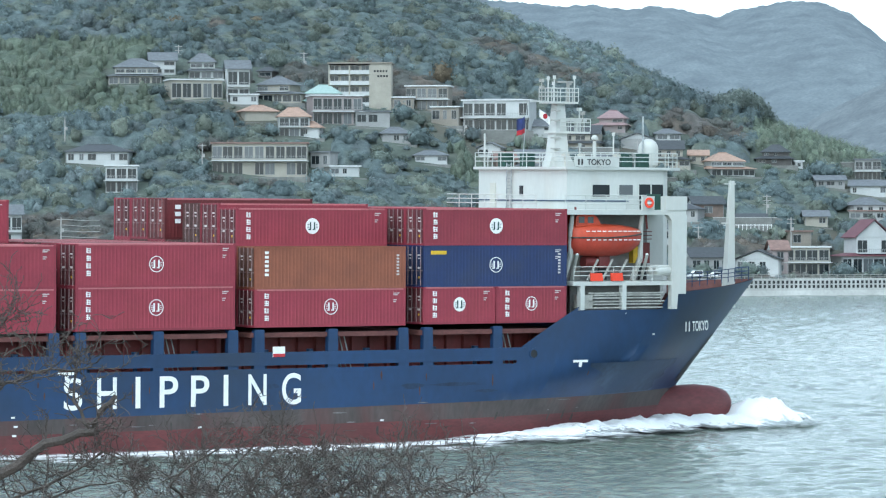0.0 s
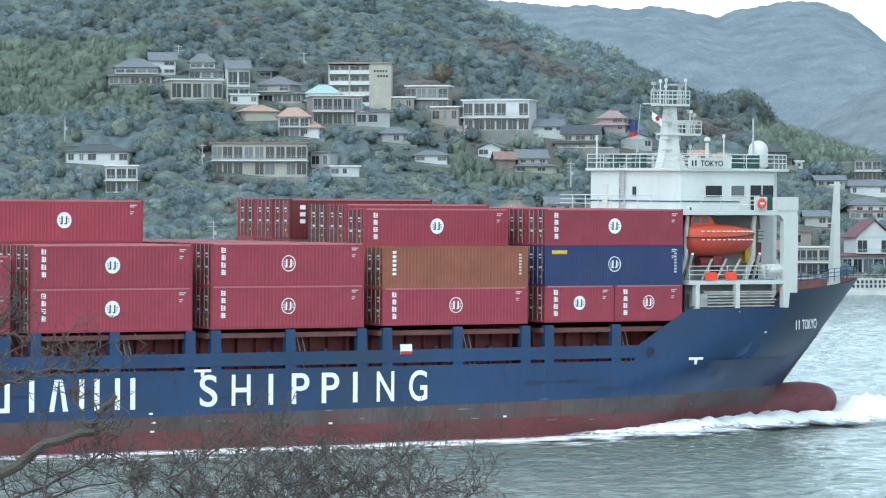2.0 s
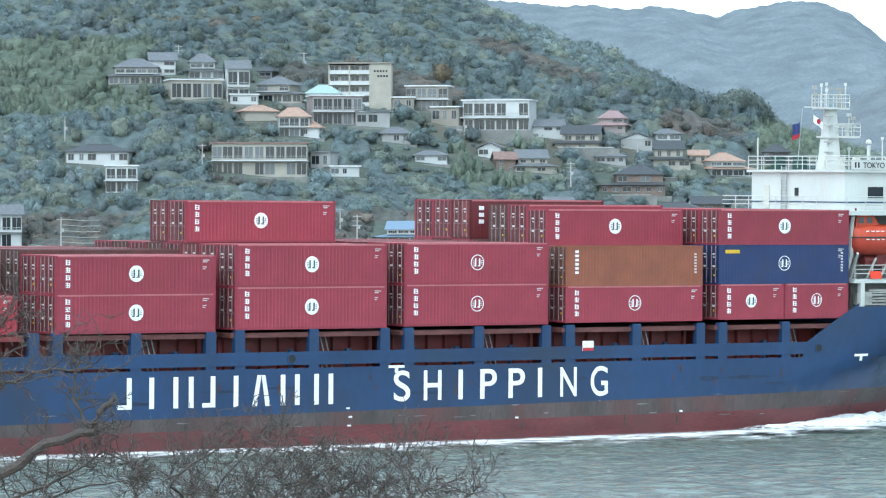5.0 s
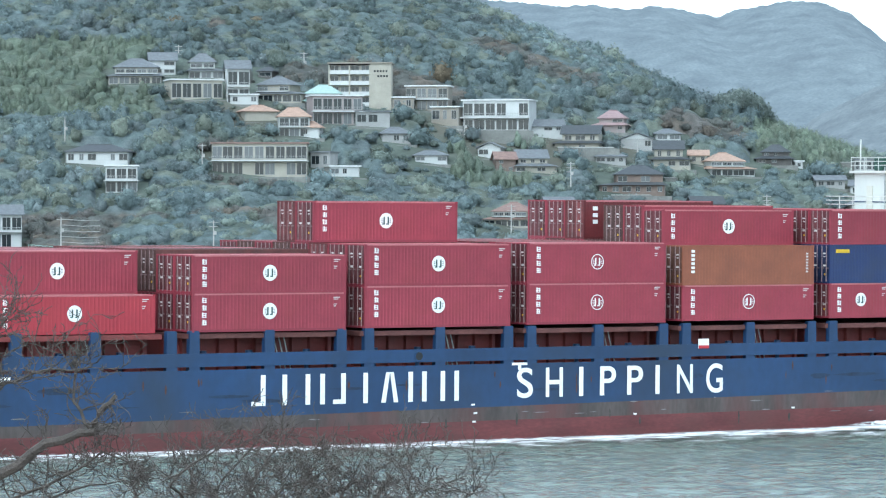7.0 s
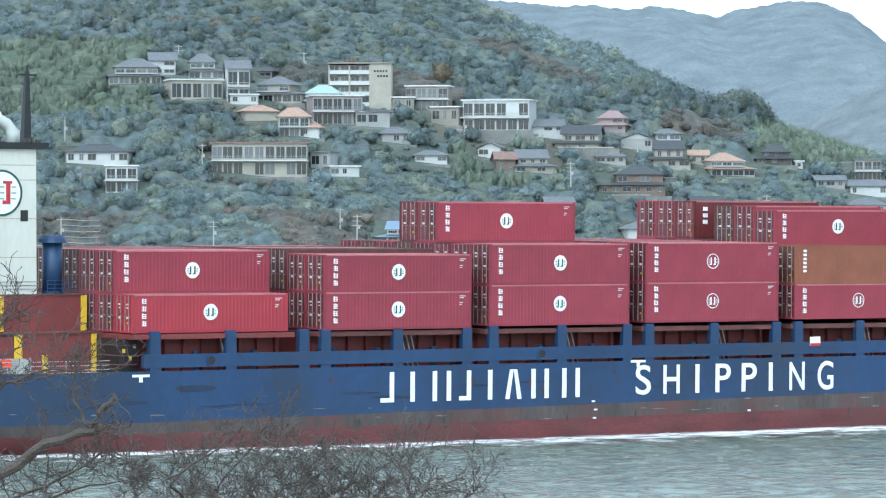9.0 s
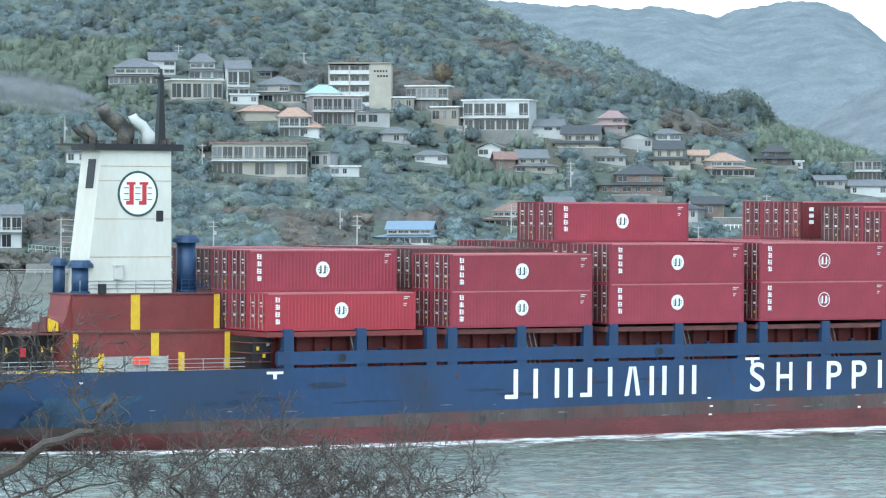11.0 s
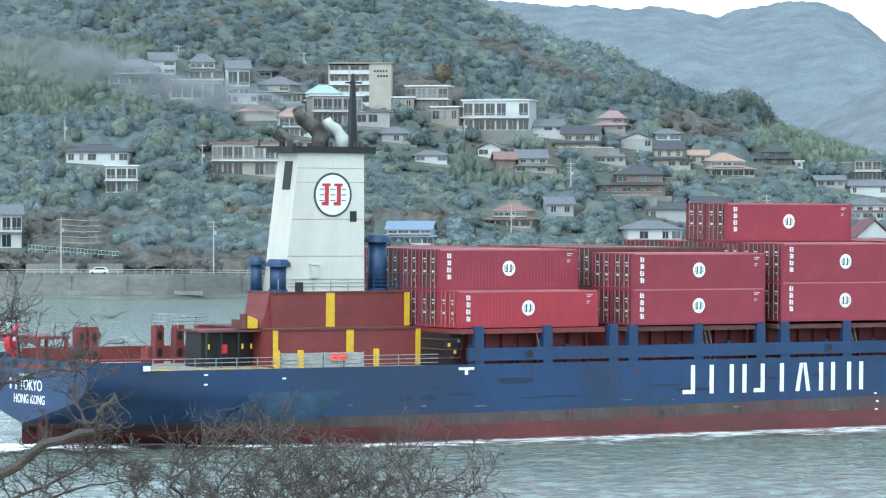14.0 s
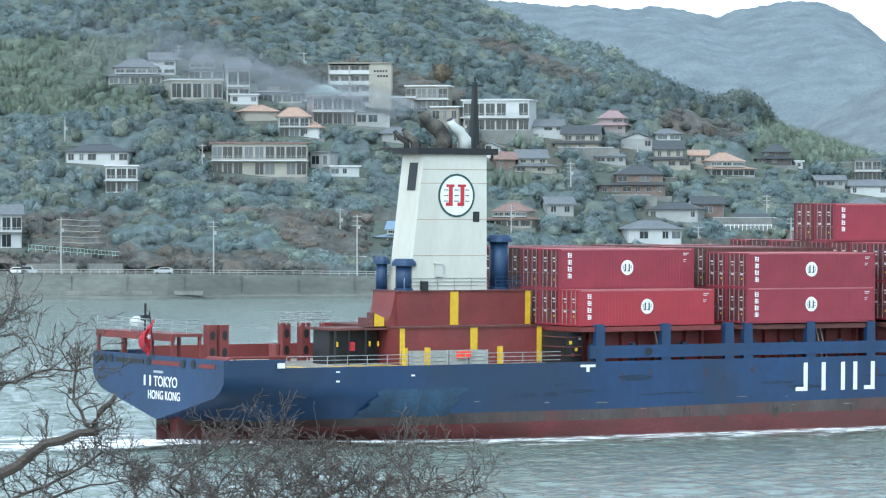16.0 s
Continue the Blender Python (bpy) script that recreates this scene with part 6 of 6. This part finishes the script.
for k in range(14):
    part("fence_post", Geo().box(-6.5 + k, -6.36 + k, -0.07, -0.003, -0.3, 1.25), WHITE_MARK, wf)

# ---- utility poles and wires ----


def pole(px, py0, py1, arms=2, wires=False):
    ax, ay = (px - 784) / 7.0785, (408.6 - py1) / 7.0785
    x, y = site(ax, ay)
    if py1 > 470:
        y = shore(x) + 8.5
        x = ax * y / 1000
    z = ground_height(x, y)
    top = EYE[2] + (408.6 - py0) / 7078.5 * y
    ob = thing("utility_pole", pose(x, y, z), "grey concrete utility pole with cross-arms", "utility pole", "utility poles")
    part("shaft", Geo().tube([(0, 0, -0.5), (0, 0, top - z)], [0.2, 0.12], 8), POLE, ob)
    for k in range(arms):
        part("cross_arm", Geo().box(-1.0, 1.0, -0.08, 0.08, top - z - 0.5 - k * 1.0, top - z - 0.36 - k * 1.0), POLE, ob)
    part("pole_transformer", Geo().tube([(0.4, 0, top - z - 3.2), (0.4, 0, top - z - 2.4)], 0.28, 8), POLE, ob)
    if wires:
        for k in range(5):
            part("line_bundle", Geo().tube([(0.2, 0, top - z - 0.4 - k * 1.25), (4.5, 2.0, top - z - 0.7 - k * 1.25), (8.2, 4.0, top - z - 0.6 - k * 1.25)], 0.07, 4), POLE, ob)


for a in ((108, 385, 485, 1, True), (378, 390, 488, 2), (632, 380, 488, 3), (602, 368, 425, 1), (358, 255, 310, 1), (1010, 287, 345, 3), (905, 362, 420, 2), (1357, 345, 402, 3), (316, 80, 110, 2), (538, 92, 125, 2), (822, 205, 250, 1), (1400, 385, 440, 2), (378, 88, 110, 1), (115, 208, 258, 0), (1128, 250, 290, 1), (1236, 400, 440, 2)):
    pole(*a)
# green rail fence by the lowest house
gf = thing("green_fence", pose(0, 0, 0), "pale green railing up a ramp beside the road", "fence")
for k in range(13):
    x = -92 + k * 1.55
    y = shore(x) + 15
    z = wall_top(x) + 5.4 - k * 0.12
    part("fence_panel", Geo().box(x, x + 1.5, y, y + 0.08, z + 0.9, z + 1.0).box(x, x + 1.5, y, y + 0.08, z, z + 0.1).box(x, x + 0.08, y, y + 0.08, z - 0.6, z + 0.9).box(x + 0.75, x + 0.81, y, y + 0.08, z, z + 0.9), RAIL_GREEN, gf)
part("ramp_wall", Geo().prism([(-92.5, shore(-92) + 14.8), (-71, shore(-71) + 14.8), (-71, shore(-71) + 17.5), (-92.5, shore(-92) + 17.5)], 4.0, wall_top(-80) + 2.2), TERRACE, gf)

# ---- woods: crowns of many leaf clumps on trunks ----
nr = np.random.default_rng(4)


def crown_template(leaves, tall, size, slim=1.0, drawn=1.0, bulges=14, lon=11, lat=7):
    """A crown of bulging leaf masses with loose leaf clumps on its surface, of unit radius, standing on z = 0."""
    dirs = nr.normal(0, 1, (bulges, 3))
    dirs[:, 2] = np.abs(dirs[:, 2]) * 0.8 - 0.15
    dirs /= np.linalg.norm(dirs, axis=1)[:, None]
    swell = nr.uniform(0.14, 0.42, bulges)
    off = Vector(nr.uniform(-50, 50, 3))

    def reach(d):
        near_lump = np.max(swell * np.exp(-(1 - dirs @ d) / 0.13))
        v = Vector(d)
        return 0.6 + near_lump + 0.3 * noise.noise(v * 2.3 + off) + 0.16 * noise.noise(v * 6.5 + off)

    scale = np.array((slim, slim, 0.5 + 0.42 * tall))
    up = np.array((0, 0, 0.42 * tall))
    V, F, S = [], [], []
    for r in range(lat + 1):
        th = -0.75 + (math.pi / 2 + 0.75) * r / lat
        for k in range(lon):
            ph = 2 * math.pi * (k + 0.5 * (r % 2)) / lon
            d = np.array((math.cos(th) * math.cos(ph), math.cos(th) * math.sin(ph), math.sin(th)))
            V.append(d * reach(d) * 0.86 * scale * (1, 1, drawn) + up)
            S.append(1.0)
    for r in range(lat):
        for k in range(lon):
            a, b = r * lon + k, r * lon + (k + 1) % lon
            c, e = b + lon, a + lon
            F += [(a, b, c), (a, c, e)] if r % 2 else [(a, b, e), (b, c, e)]
    for k in range(leaves):
        d = nr.normal(0, 1, 3)
        d[2] = abs(d[2]) * 0.9 - 0.3
        d /= np.linalg.norm(d)
        c = d * reach(d) * nr.uniform(0.84, 1.22) * scale * (1, 1, drawn) + up
        j = nr.normal(0, 0.6, (3, 3)) * size
        j -= 0.5 * (j @ d)[:, None] * d[None]
        if np.dot(np.cross(j[1] - j[0], j[2] - j[0]), d) < 0:
            j = j[::-1]
        o = len(V)
        V += list(c + j * (1, 1, drawn))
        F.append((o, o + 1, o + 2))
        S += [nr.uniform(0.9, 1.26)] * 3
    return np.array(V), np.array(F), np.array(S)


ROUND = [crown_template(290, 1.0, 0.155) for _ in range(9)]
TALL = [crown_template(290, 1.6, 0.14, 0.85) for _ in range(7)]
SPEAR = [crown_template(170, 1.5, 0.1, 0.7, 1.5, bulges=8, lon=8, lat=5) for _ in range(5)]


def wood(name, trees, material, label):
    """trees: rows of x, y, z, radius, templates, colour; built as one object."""
    V, C, F, o = [], [], [], 0
    for x, y, z, r, temps, col in trees:
        tv, tf, ts = temps[int(nr.integers(len(temps)))]
        a = nr.uniform(0, 6.3)
        q = np.array([[math.cos(a), -math.sin(a), 0], [math.sin(a), math.cos(a), 0], [0, 0, 1]])
        v = tv @ q.T * (r, r, r * nr.uniform(0.85, 1.15)) + (x, y, z)
        V.append(v)
        C.append(np.concatenate([np.array(col)[None] * (ts * nr.uniform(0.84, 1.16))[:, None], np.ones((len(v), 1))], 1))
        F.append(tf + o)
        o += len(v)
    V, C, F = np.concatenate(V), np.concatenate(C), np.concatenate(F)
    me = bpy.data.meshes.new(name)
    me.vertices.add(len(V))
    me.vertices.foreach_set("co", V.astype(np.float32).ravel())
    me.loops.add(F.size)
    me.loops.foreach_set("vertex_index", F.astype(np.int32).ravel())
    me.polygons.add(len(F))
    me.polygons.foreach_set("loop_start", np.arange(0, F.size, 3, dtype=np.int32))
    me.update(calc_edges=True)
    at = me.attributes.new("tint", "FLOAT_COLOR", "POINT")
    at.data.foreach_set("color", C.astype(np.float32).ravel())
    me.materials.append(material)
    me.shade_smooth()
    return tagged(new(name, me), label, "trees", kind="stuff")


# paler and bluer than real leaves: distance haze is put into these tones
HAZY_GREENS = [(0.15, 0.186, 0.186), (0.166, 0.197, 0.174), (0.138, 0.174, 0.178), (0.177, 0.2, 0.168), (0.156, 0.184, 0.186), (0.143, 0.179, 0.178)]
HAZY_BROWNS = [(0.148, 0.142, 0.132), (0.134, 0.139, 0.13), (0.164, 0.146, 0.125), (0.139, 0.143, 0.132)]
HAZY_BAMBOO = [(0.156, 0.187, 0.143), (0.147, 0.178, 0.143), (0.165, 0.19, 0.149)]


def is_clear(x, y, front, margin):
    for hx, hy, w, d in CLEAR:
        if hy - front < y < hy + d and abs(x - hx * y / hy) < w + margin - 2:
            return True
    return False


SHRUB = [crown_template(110, 0.9, 0.2, bulges=7, lon=8, lat=4) for _ in range(7)]


def zone(x, y, z):
    """Kind of growth at a spot: bamboo, bare brown wood or evergreen."""
    back = y - shore(x)
    ax, ay = 1000 * x / y, 1000 * (z - EYE[2]) / y
    bare = noise.noise(Vector((x * 0.03 + 9, y * 0.03, 4.0)))
    if (-112 < ax < -72 and 27 < ay < 46) or (2 < ax < 22 and 9 < ay < 20) or (78 < ax < 108 and 14 < ay < 27):
        return "bamboo"
    if (back < 60 and ax < -20 and bare > -0.25) or bare > 0.33:
        return "brown"
    return "green"


TONES = {"bamboo": HAZY_BAMBOO, "brown": HAZY_BROWNS, "green": HAZY_GREENS}


def canopy(x, y):
    """Height of the closed leaf canopy over the ground and the tone of the crown there."""
    near_d, cells = noise.voronoi(Vector((x / 4.6, y / 5.6, 0.3)))
    key = abs(math.sin(cells[0].x * 12.98 + cells[0].y * 78.23) * 43758.5) % 1.0
    grain = noise.noise(Vector((x * 0.9, y * 0.9, 2.0))) + 0.6 * noise.noise(Vector((x * 2.0, y * 2.0, 6.0)))
    return 1.0 + (1.2 + 1.5 * key) * max(0.0, 1 - 1.1 * near_d[0]) ** 0.8 + 0.3 * grain, key


cv, cc = [], []
CX, CY = 150, 300
for j in range(CY + 1):
    y = 890 + 1.5 * j
    row = []
    for i in range(CX + 1):
        x = (-0.118 + 0.236 * i / CX) * y
        z = ground_height(x, y) if y > shore(x) + 3 else -3.0
        h, key = canopy(x, y)
        if y - shore(x) < 17 or is_clear(x, y, 15, 2.5):
            h = -0.6
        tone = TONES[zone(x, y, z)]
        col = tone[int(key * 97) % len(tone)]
        # canopy toned darker in place of the shade its smooth sheet lacks
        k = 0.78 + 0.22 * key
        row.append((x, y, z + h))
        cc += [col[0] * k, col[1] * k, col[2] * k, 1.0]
    cv.append(row)
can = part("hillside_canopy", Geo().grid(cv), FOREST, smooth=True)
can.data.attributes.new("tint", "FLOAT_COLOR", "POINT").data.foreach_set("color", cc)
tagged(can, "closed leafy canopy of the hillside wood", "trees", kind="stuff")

trees, shrubs = [], []
y = 886.0
while y < 1335:
    step = 4.3
    n = int(0.24 * y / step)
    for i in range(n):
        tx, ty = (-0.12 + 0.24 * (i + nr.uniform(0, 1)) / n) * y, y + nr.uniform(-2.2, 2.2)
        if ty - shore(tx) < 15:
            continue
        tz = ground_height(tx, ty)
        if 1000 * (tz - EYE[2]) / ty > 60:
            continue
        kind = zone(tx, ty, tz)
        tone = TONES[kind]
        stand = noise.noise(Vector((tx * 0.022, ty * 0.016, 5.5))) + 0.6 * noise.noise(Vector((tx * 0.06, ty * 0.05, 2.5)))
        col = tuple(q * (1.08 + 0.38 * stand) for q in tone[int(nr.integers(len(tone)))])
        if is_clear(tx, ty, 9, 2.0):
            for _ in range(2):
                sx, sy = tx + nr.uniform(-2, 2), ty + nr.uniform(-2, 2)
                if not is_clear(sx, sy, 2.6, 1.0):
                    shrubs.append((sx, sy, ground_height(sx, sy) - 0.3, nr.uniform(0.7, 1.6), SHRUB, col))
            continue
        if kind == "bamboo":
            for _ in range(2):
                bx, by = tx + nr.uniform(-2, 2), ty + nr.uniform(-2, 2)
                trees.append((bx, by, ground_height(bx, by) + 0.3, nr.uniform(1.5, 2.3), SPEAR, col))
            continue
        size = min(3.9, 2.1 * math.exp(nr.normal(0.1, 0.25)))
        tp = TALL if noise.noise(Vector((tx * 0.018, ty * 0.02, 0.7))) > 0.12 else ROUND
        if kind == "brown":
            tp, size = ROUND, size * 0.85
        if nr.random() < 0.004:
            col = (0.19, 0.16, 0.115)
        trees.append((tx, ty, tz + 0.9 - 0.25 * size, size, tp, col))
    y += step
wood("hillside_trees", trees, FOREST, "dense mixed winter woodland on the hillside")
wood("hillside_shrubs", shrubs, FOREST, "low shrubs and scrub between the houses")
# dark round-topped tree stand on the spur, its leaf colour paled for haze too
trees = []
for _ in range(110):
    y = nr.uniform(1085, 1115)
    x = (1318 - 784) / 7078.5 * y + nr.normal(0, 3.8)
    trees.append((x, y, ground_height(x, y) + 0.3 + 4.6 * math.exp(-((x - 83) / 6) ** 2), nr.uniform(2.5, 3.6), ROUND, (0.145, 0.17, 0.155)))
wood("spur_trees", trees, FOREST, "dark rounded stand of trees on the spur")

# far mountains
FAR_A = [(760, -60), (800, -25), (860, 0), (940, 6), (985, 14), (1040, 8), (1100, 15), (1160, 9), (1230, 21), (1270, 28), (1310, 16), (1360, 6), (1400, 0), (1450, 4), (1500, 22), (1530, 47), (1568, 80), (1640, 140)]
FAR_B = [(1150, 330), (1330, 290), (1400, 240), (1450, 202), (1500, 178), (1568, 146), (1640, 110), (1700, 100)]


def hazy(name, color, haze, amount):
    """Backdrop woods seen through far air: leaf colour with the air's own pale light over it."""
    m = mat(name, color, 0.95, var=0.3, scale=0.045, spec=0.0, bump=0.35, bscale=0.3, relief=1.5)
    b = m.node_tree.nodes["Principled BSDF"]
    # emission lays the haze of the far air onto the slope as a glow
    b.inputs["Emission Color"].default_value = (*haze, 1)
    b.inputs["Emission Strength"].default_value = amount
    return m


def mountain(name, line, dist, deep, label, material, cell):
    """A far wooded slope up to its skyline, with gullies and the rounded tops of its trees."""
    prof = [((a - 784) / 7078.5 * dist, EYE[2] + (408.6 - b) / 7078.5 * dist) for a, b in line]
    x0, x1 = prof[0][0], prof[-1][0]
    n, m = int((x1 - x0) / (cell * 0.22)), 240
    rows = []
    for j in range(m + 1):
        k = j / m
        y = dist - deep * (1 - k)
        row = []
        for i in range(n + 1):
            x = x0 + (x1 - x0) * i / n
            z = along(prof, x) * (1 - (1 - k) ** 1.25)
            z += 16 * noise.noise(Vector((x * 0.012 + y * 0.004, y * 0.004, dist))) * (1 - k) ** 0.5 * min(1, 4 * k)
            gap, spots = noise.voronoi(Vector((x / cell, y / (cell * 1.9), dist)))
            z += cell * 0.34 * (max(0.0, 1 - gap[0]) - 0.75) + 0.8 * noise.noise(Vector((x * 0.9, y * 0.5, 2)))
            row.append((x, y, z))
        rows.append(row)
    rows.append([(p[0], p[1] + deep, -20) for p in rows[-1]])
    tagged(part(name, Geo().grid(rows), material, smooth=True), label, "mountain", kind="structure")


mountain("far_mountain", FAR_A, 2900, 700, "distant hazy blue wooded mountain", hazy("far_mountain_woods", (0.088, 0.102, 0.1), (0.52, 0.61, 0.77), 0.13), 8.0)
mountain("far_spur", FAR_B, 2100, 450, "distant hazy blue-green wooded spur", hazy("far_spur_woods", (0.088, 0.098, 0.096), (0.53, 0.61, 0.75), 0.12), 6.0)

# ---- near shore below the camera, with bare trees ----
g = Geo()
g.grid([[(x, y, 10.2 - max(0, y - 26) * 0.33 + 0.25 * noise.noise(Vector((x * 0.3, y * 0.3, 0))) - (1.6 if y < 8 else 0)) for x in range(-40, 41, 4)] for y in range(-60, 66, 3)])
tagged(part("near_ground", g, NEAR_SOIL, smooth=True), "bare soil slope of the near shore", "ground", kind="structure")


def bare_tree(name, root, limbs, seed, label, levels=3, fine=0.0042, spread=0.6):
    """A leafless tree: limbs given by their lines, and branches, twigs and spurs grown from them."""
    r = random.Random(seed)
    g, tw = Geo(), Geo()

    def grow(p, d, length, rad, level):
        pts, rs, q = [p], [rad], p
        n = 5
        for k in range(n):
            d = (d + Vector((r.gauss(0, 0.3), r.gauss(0, 0.2), r.gauss(0.05, 0.26)))).normalized()
            q = q + d * length / n
            pts.append(q)
            rs.append(max(fine * 0.55, rad * (1 - 0.75 * (k + 1) / n)))
            if level < levels and r.random() < spread:
                side = (d + Vector((r.gauss(0, 0.75), r.gauss(0, 0.45), r.gauss(0.12, 0.6)))).normalized()
                grow(q, side, length * r.uniform(0.4, 0.72), max(fine * 0.7, rs[-1] * 0.75), level + 1)
        (g if level < 2 else tw).tube(pts, rs, 5 if level < 2 else 3)

    for line, rad, kids in limbs:
        pts = [Vector(p) for p in line]
        pts = [a.lerp(b, k / 3) + Vector((r.gauss(0, 0.012), 0, r.gauss(0, 0.012))) * (k > 0) for a, b in zip(pts, pts[1:]) for k in range(3)] + [pts[-1]]
        rs = [rad * (1 - 0.72 * k / (len(pts) - 1)) for k in range(len(pts))]
        g.tube(pts, rs, 7)
        for k in range(1, len(pts)):
            for _ in range(kids):
                if r.random() < 0.85:
                    d = Vector((r.gauss(0, 0.8), r.gauss(0, 0.4), r.gauss(0.35, 0.55))).normalized()
                    grow(pts[k], d, r.uniform(0.12, 0.3), min(rs[k] * 0.6, 0.0075), 1)
    ob = thing(name, pose(*root), label, "tree", "bare trees on the near shore")
    for gg, nm in ((g, "trunk"), (tw, "twig_spray")):
        gg.v = [(a - root[0], b - root[1], c - root[2]) for a, b, c in gg.v]
        part(nm, gg, BARK, ob)
    return ob


def near(px, py, dist):
    return ((px - 784) / 7078.5 * dist, dist, EYE[2] + (408.6 - py) / 7078.5 * dist)


D1 = 24.0
bare_tree("bare_tree", near(-260, 1900, D1), [
    ([near(-260, 1950, D1), near(-230, 1300, D1), near(-120, 920, D1), near(0, 840, D1), near(80, 785, D1), near(165, 765, D1), near(185, 720, D1), near(205, 700, D1)], 0.05, 1),
    ([near(-120, 920, D1), near(-90, 740, D1 - 0.4), near(-20, 690, D1 - 0.4), near(60, 660, D1 - 0.4), near(160, 650, D1 - 0.4)], 0.016, 3),
    ([near(-90, 740, D1), near(-60, 640, D1 + 0.3), near(-10, 590, D1 + 0.3), near(20, 550, D1 + 0.3)], 0.014, 4),
    ([near(165, 765, D1), near(130, 710, D1), near(135, 660, D1), near(100, 610, D1)], 0.012, 2),
    ([near(-120, 920, D1), near(20, 885, D1 + 0.5), near(110, 845, D1 + 0.5), near(180, 800, D1 + 0.5), near(230, 820, D1 + 0.5)], 0.014, 3),
    ([near(-100, 930, D1), near(30, 900, D1 + 0.8), near(120, 870, D1 + 0.8), near(220, 850, D1 + 0.8)], 0.014, 3)], 21, "leafless grey-brown tree with crooked lichen-pale limbs")
D2 = 26.0
BUSH = [(300, 860, 430, 740), (380, 870, 470, 745), (430, 880, 500, 760), (330, 880, 350, 790), (520, 890, 560, 800), (600, 890, 640, 800), (660, 895, 700, 810), (730, 895, 770, 825), (800, 895, 850, 850), (240, 880, 230, 830), (460, 890, 600, 810), (560, 890, 700, 800)]
bare_tree("bare_tree", near(480, 1900, D2), [([near(480, 1950, D2), near(480, 1300, D2), near(470, 1000, D2)], 0.07, 0)] + [([near(475, 1010, D2), near((475 + a * 2) / 3, 930, D2 + 0.2), near(a, b, D2 + r * 0.3), near((a + c) / 2, (b + d) / 2 + 8, D2 + r * 0.3), near(c, d + 12, D2 + r * 0.3)], 0.014, 3) for r, (a, b, c, d) in zip((-2, 1, 0, 2, -1, 1, 2, -2, 0, 1, -1, 2), BUSH)], 8, "leafless bushy tree with dense fine brown twigs", spread=0.7)

# ---- cars on the coast road ----
CAR_WHITE = mat("white_car_paint", (0.7, 0.7, 0.7), 0.3, var=0.02)
CAR_SILVER = mat("silver_car_paint", (0.4, 0.43, 0.45), 0.3, metal=0.4, var=0.02)
TYRE = mat("tyre_rubber", (0.02, 0.02, 0.02), 0.8)
TRAFFIC = []


def car(material, van, label):
    c = thing("car", Matrix(), label, "car", "cars on the coast road")
    L, hgt = (3.5, 1.75) if van else (4.1, 1.45)
    body = [(-L / 2, 0.3), (L / 2, 0.3), (L / 2, 0.75), (L / 2 - 0.7, 0.9), (L / 2 - 1.3, hgt), (-L / 2 + (0.15 if van else 0.7), hgt), (-L / 2, 0.95)]
    part("body", Geo().side(body, -0.75, 0.75), material, c)
    part("side_glass", Geo().side([(L / 2 - 0.95, 0.92), (L / 2 - 1.4, hgt - 0.1), (-L / 2 + (0.3 if van else 0.85), hgt - 0.1), (-L / 2 + 0.2, 0.95)], -0.76, 0.76), GLASS, c)
    for x in (-L / 2 + 0.7, L / 2 - 0.7):
        for y in (-0.7, 0.55):
            w = part("wheel", Geo().disc((x, 0.3), 0.3, y + 0.2, 0.2, 16), TYRE, c)
            part("rim", Geo().disc((x, 0.3), 0.17, y - 0.005, 0.015, 12), STEEL, w)
    return c


def drive(c, rows):
    """rows: seconds and the distance along the road's x axis."""
    poses = []
    for t, x in rows:
        y = shore(x) + 4.5
        slope_ = math.degrees(math.atan2(shore(x + 1) - shore(x - 1), 2))
        poses.append((t, pose(x, y, wall_top(x) + 0.03, 0, 0, slope_ + (180 if rows[-1][1] < rows[0][1] else 0))))
    c.matrix_basis = poses[0][1]
    TRAFFIC.append((c, poses))


ROADX = lambda px: (px - 784) / 7078.5 * 878
drive(car(CAR_WHITE, True, "small white van on the coast road"), [(0, ROADX(1250)), (10, ROADX(290)), (12.5, ROADX(8)), (16, ROADX(-388))])
drive(car(CAR_WHITE, False, "white hatchback on the coast road"), [(0, ROADX(1290)), (11, ROADX(515)), (13.5, ROADX(233)), (16, ROADX(-50))])
drive(car(CAR_SILVER, False, "silver car on the coast road"), [(0, ROADX(1310)), (11, ROADX(855)), (13.5, ROADX(572)), (16, ROADX(290))])
drive(car(CAR_WHITE, False, "white car on the coast road"), [(0, ROADX(-920)), (15, ROADX(-25)), (16, ROADX(35))])
drive(car(CAR_SILVER, True, "pale small truck on the coast road"), [(0, ROADX(-900)), (15, ROADX(-5)), (16, ROADX(53))])


def motions():
    for ob, here in ABOARD:
        walk(ob, [(t, pose(x, y, 0, 0, 0, HEADING) @ here) for t, x, y in COURSE])
    for ob, rows in TRAFFIC:
        walk(ob, rows)


motions()
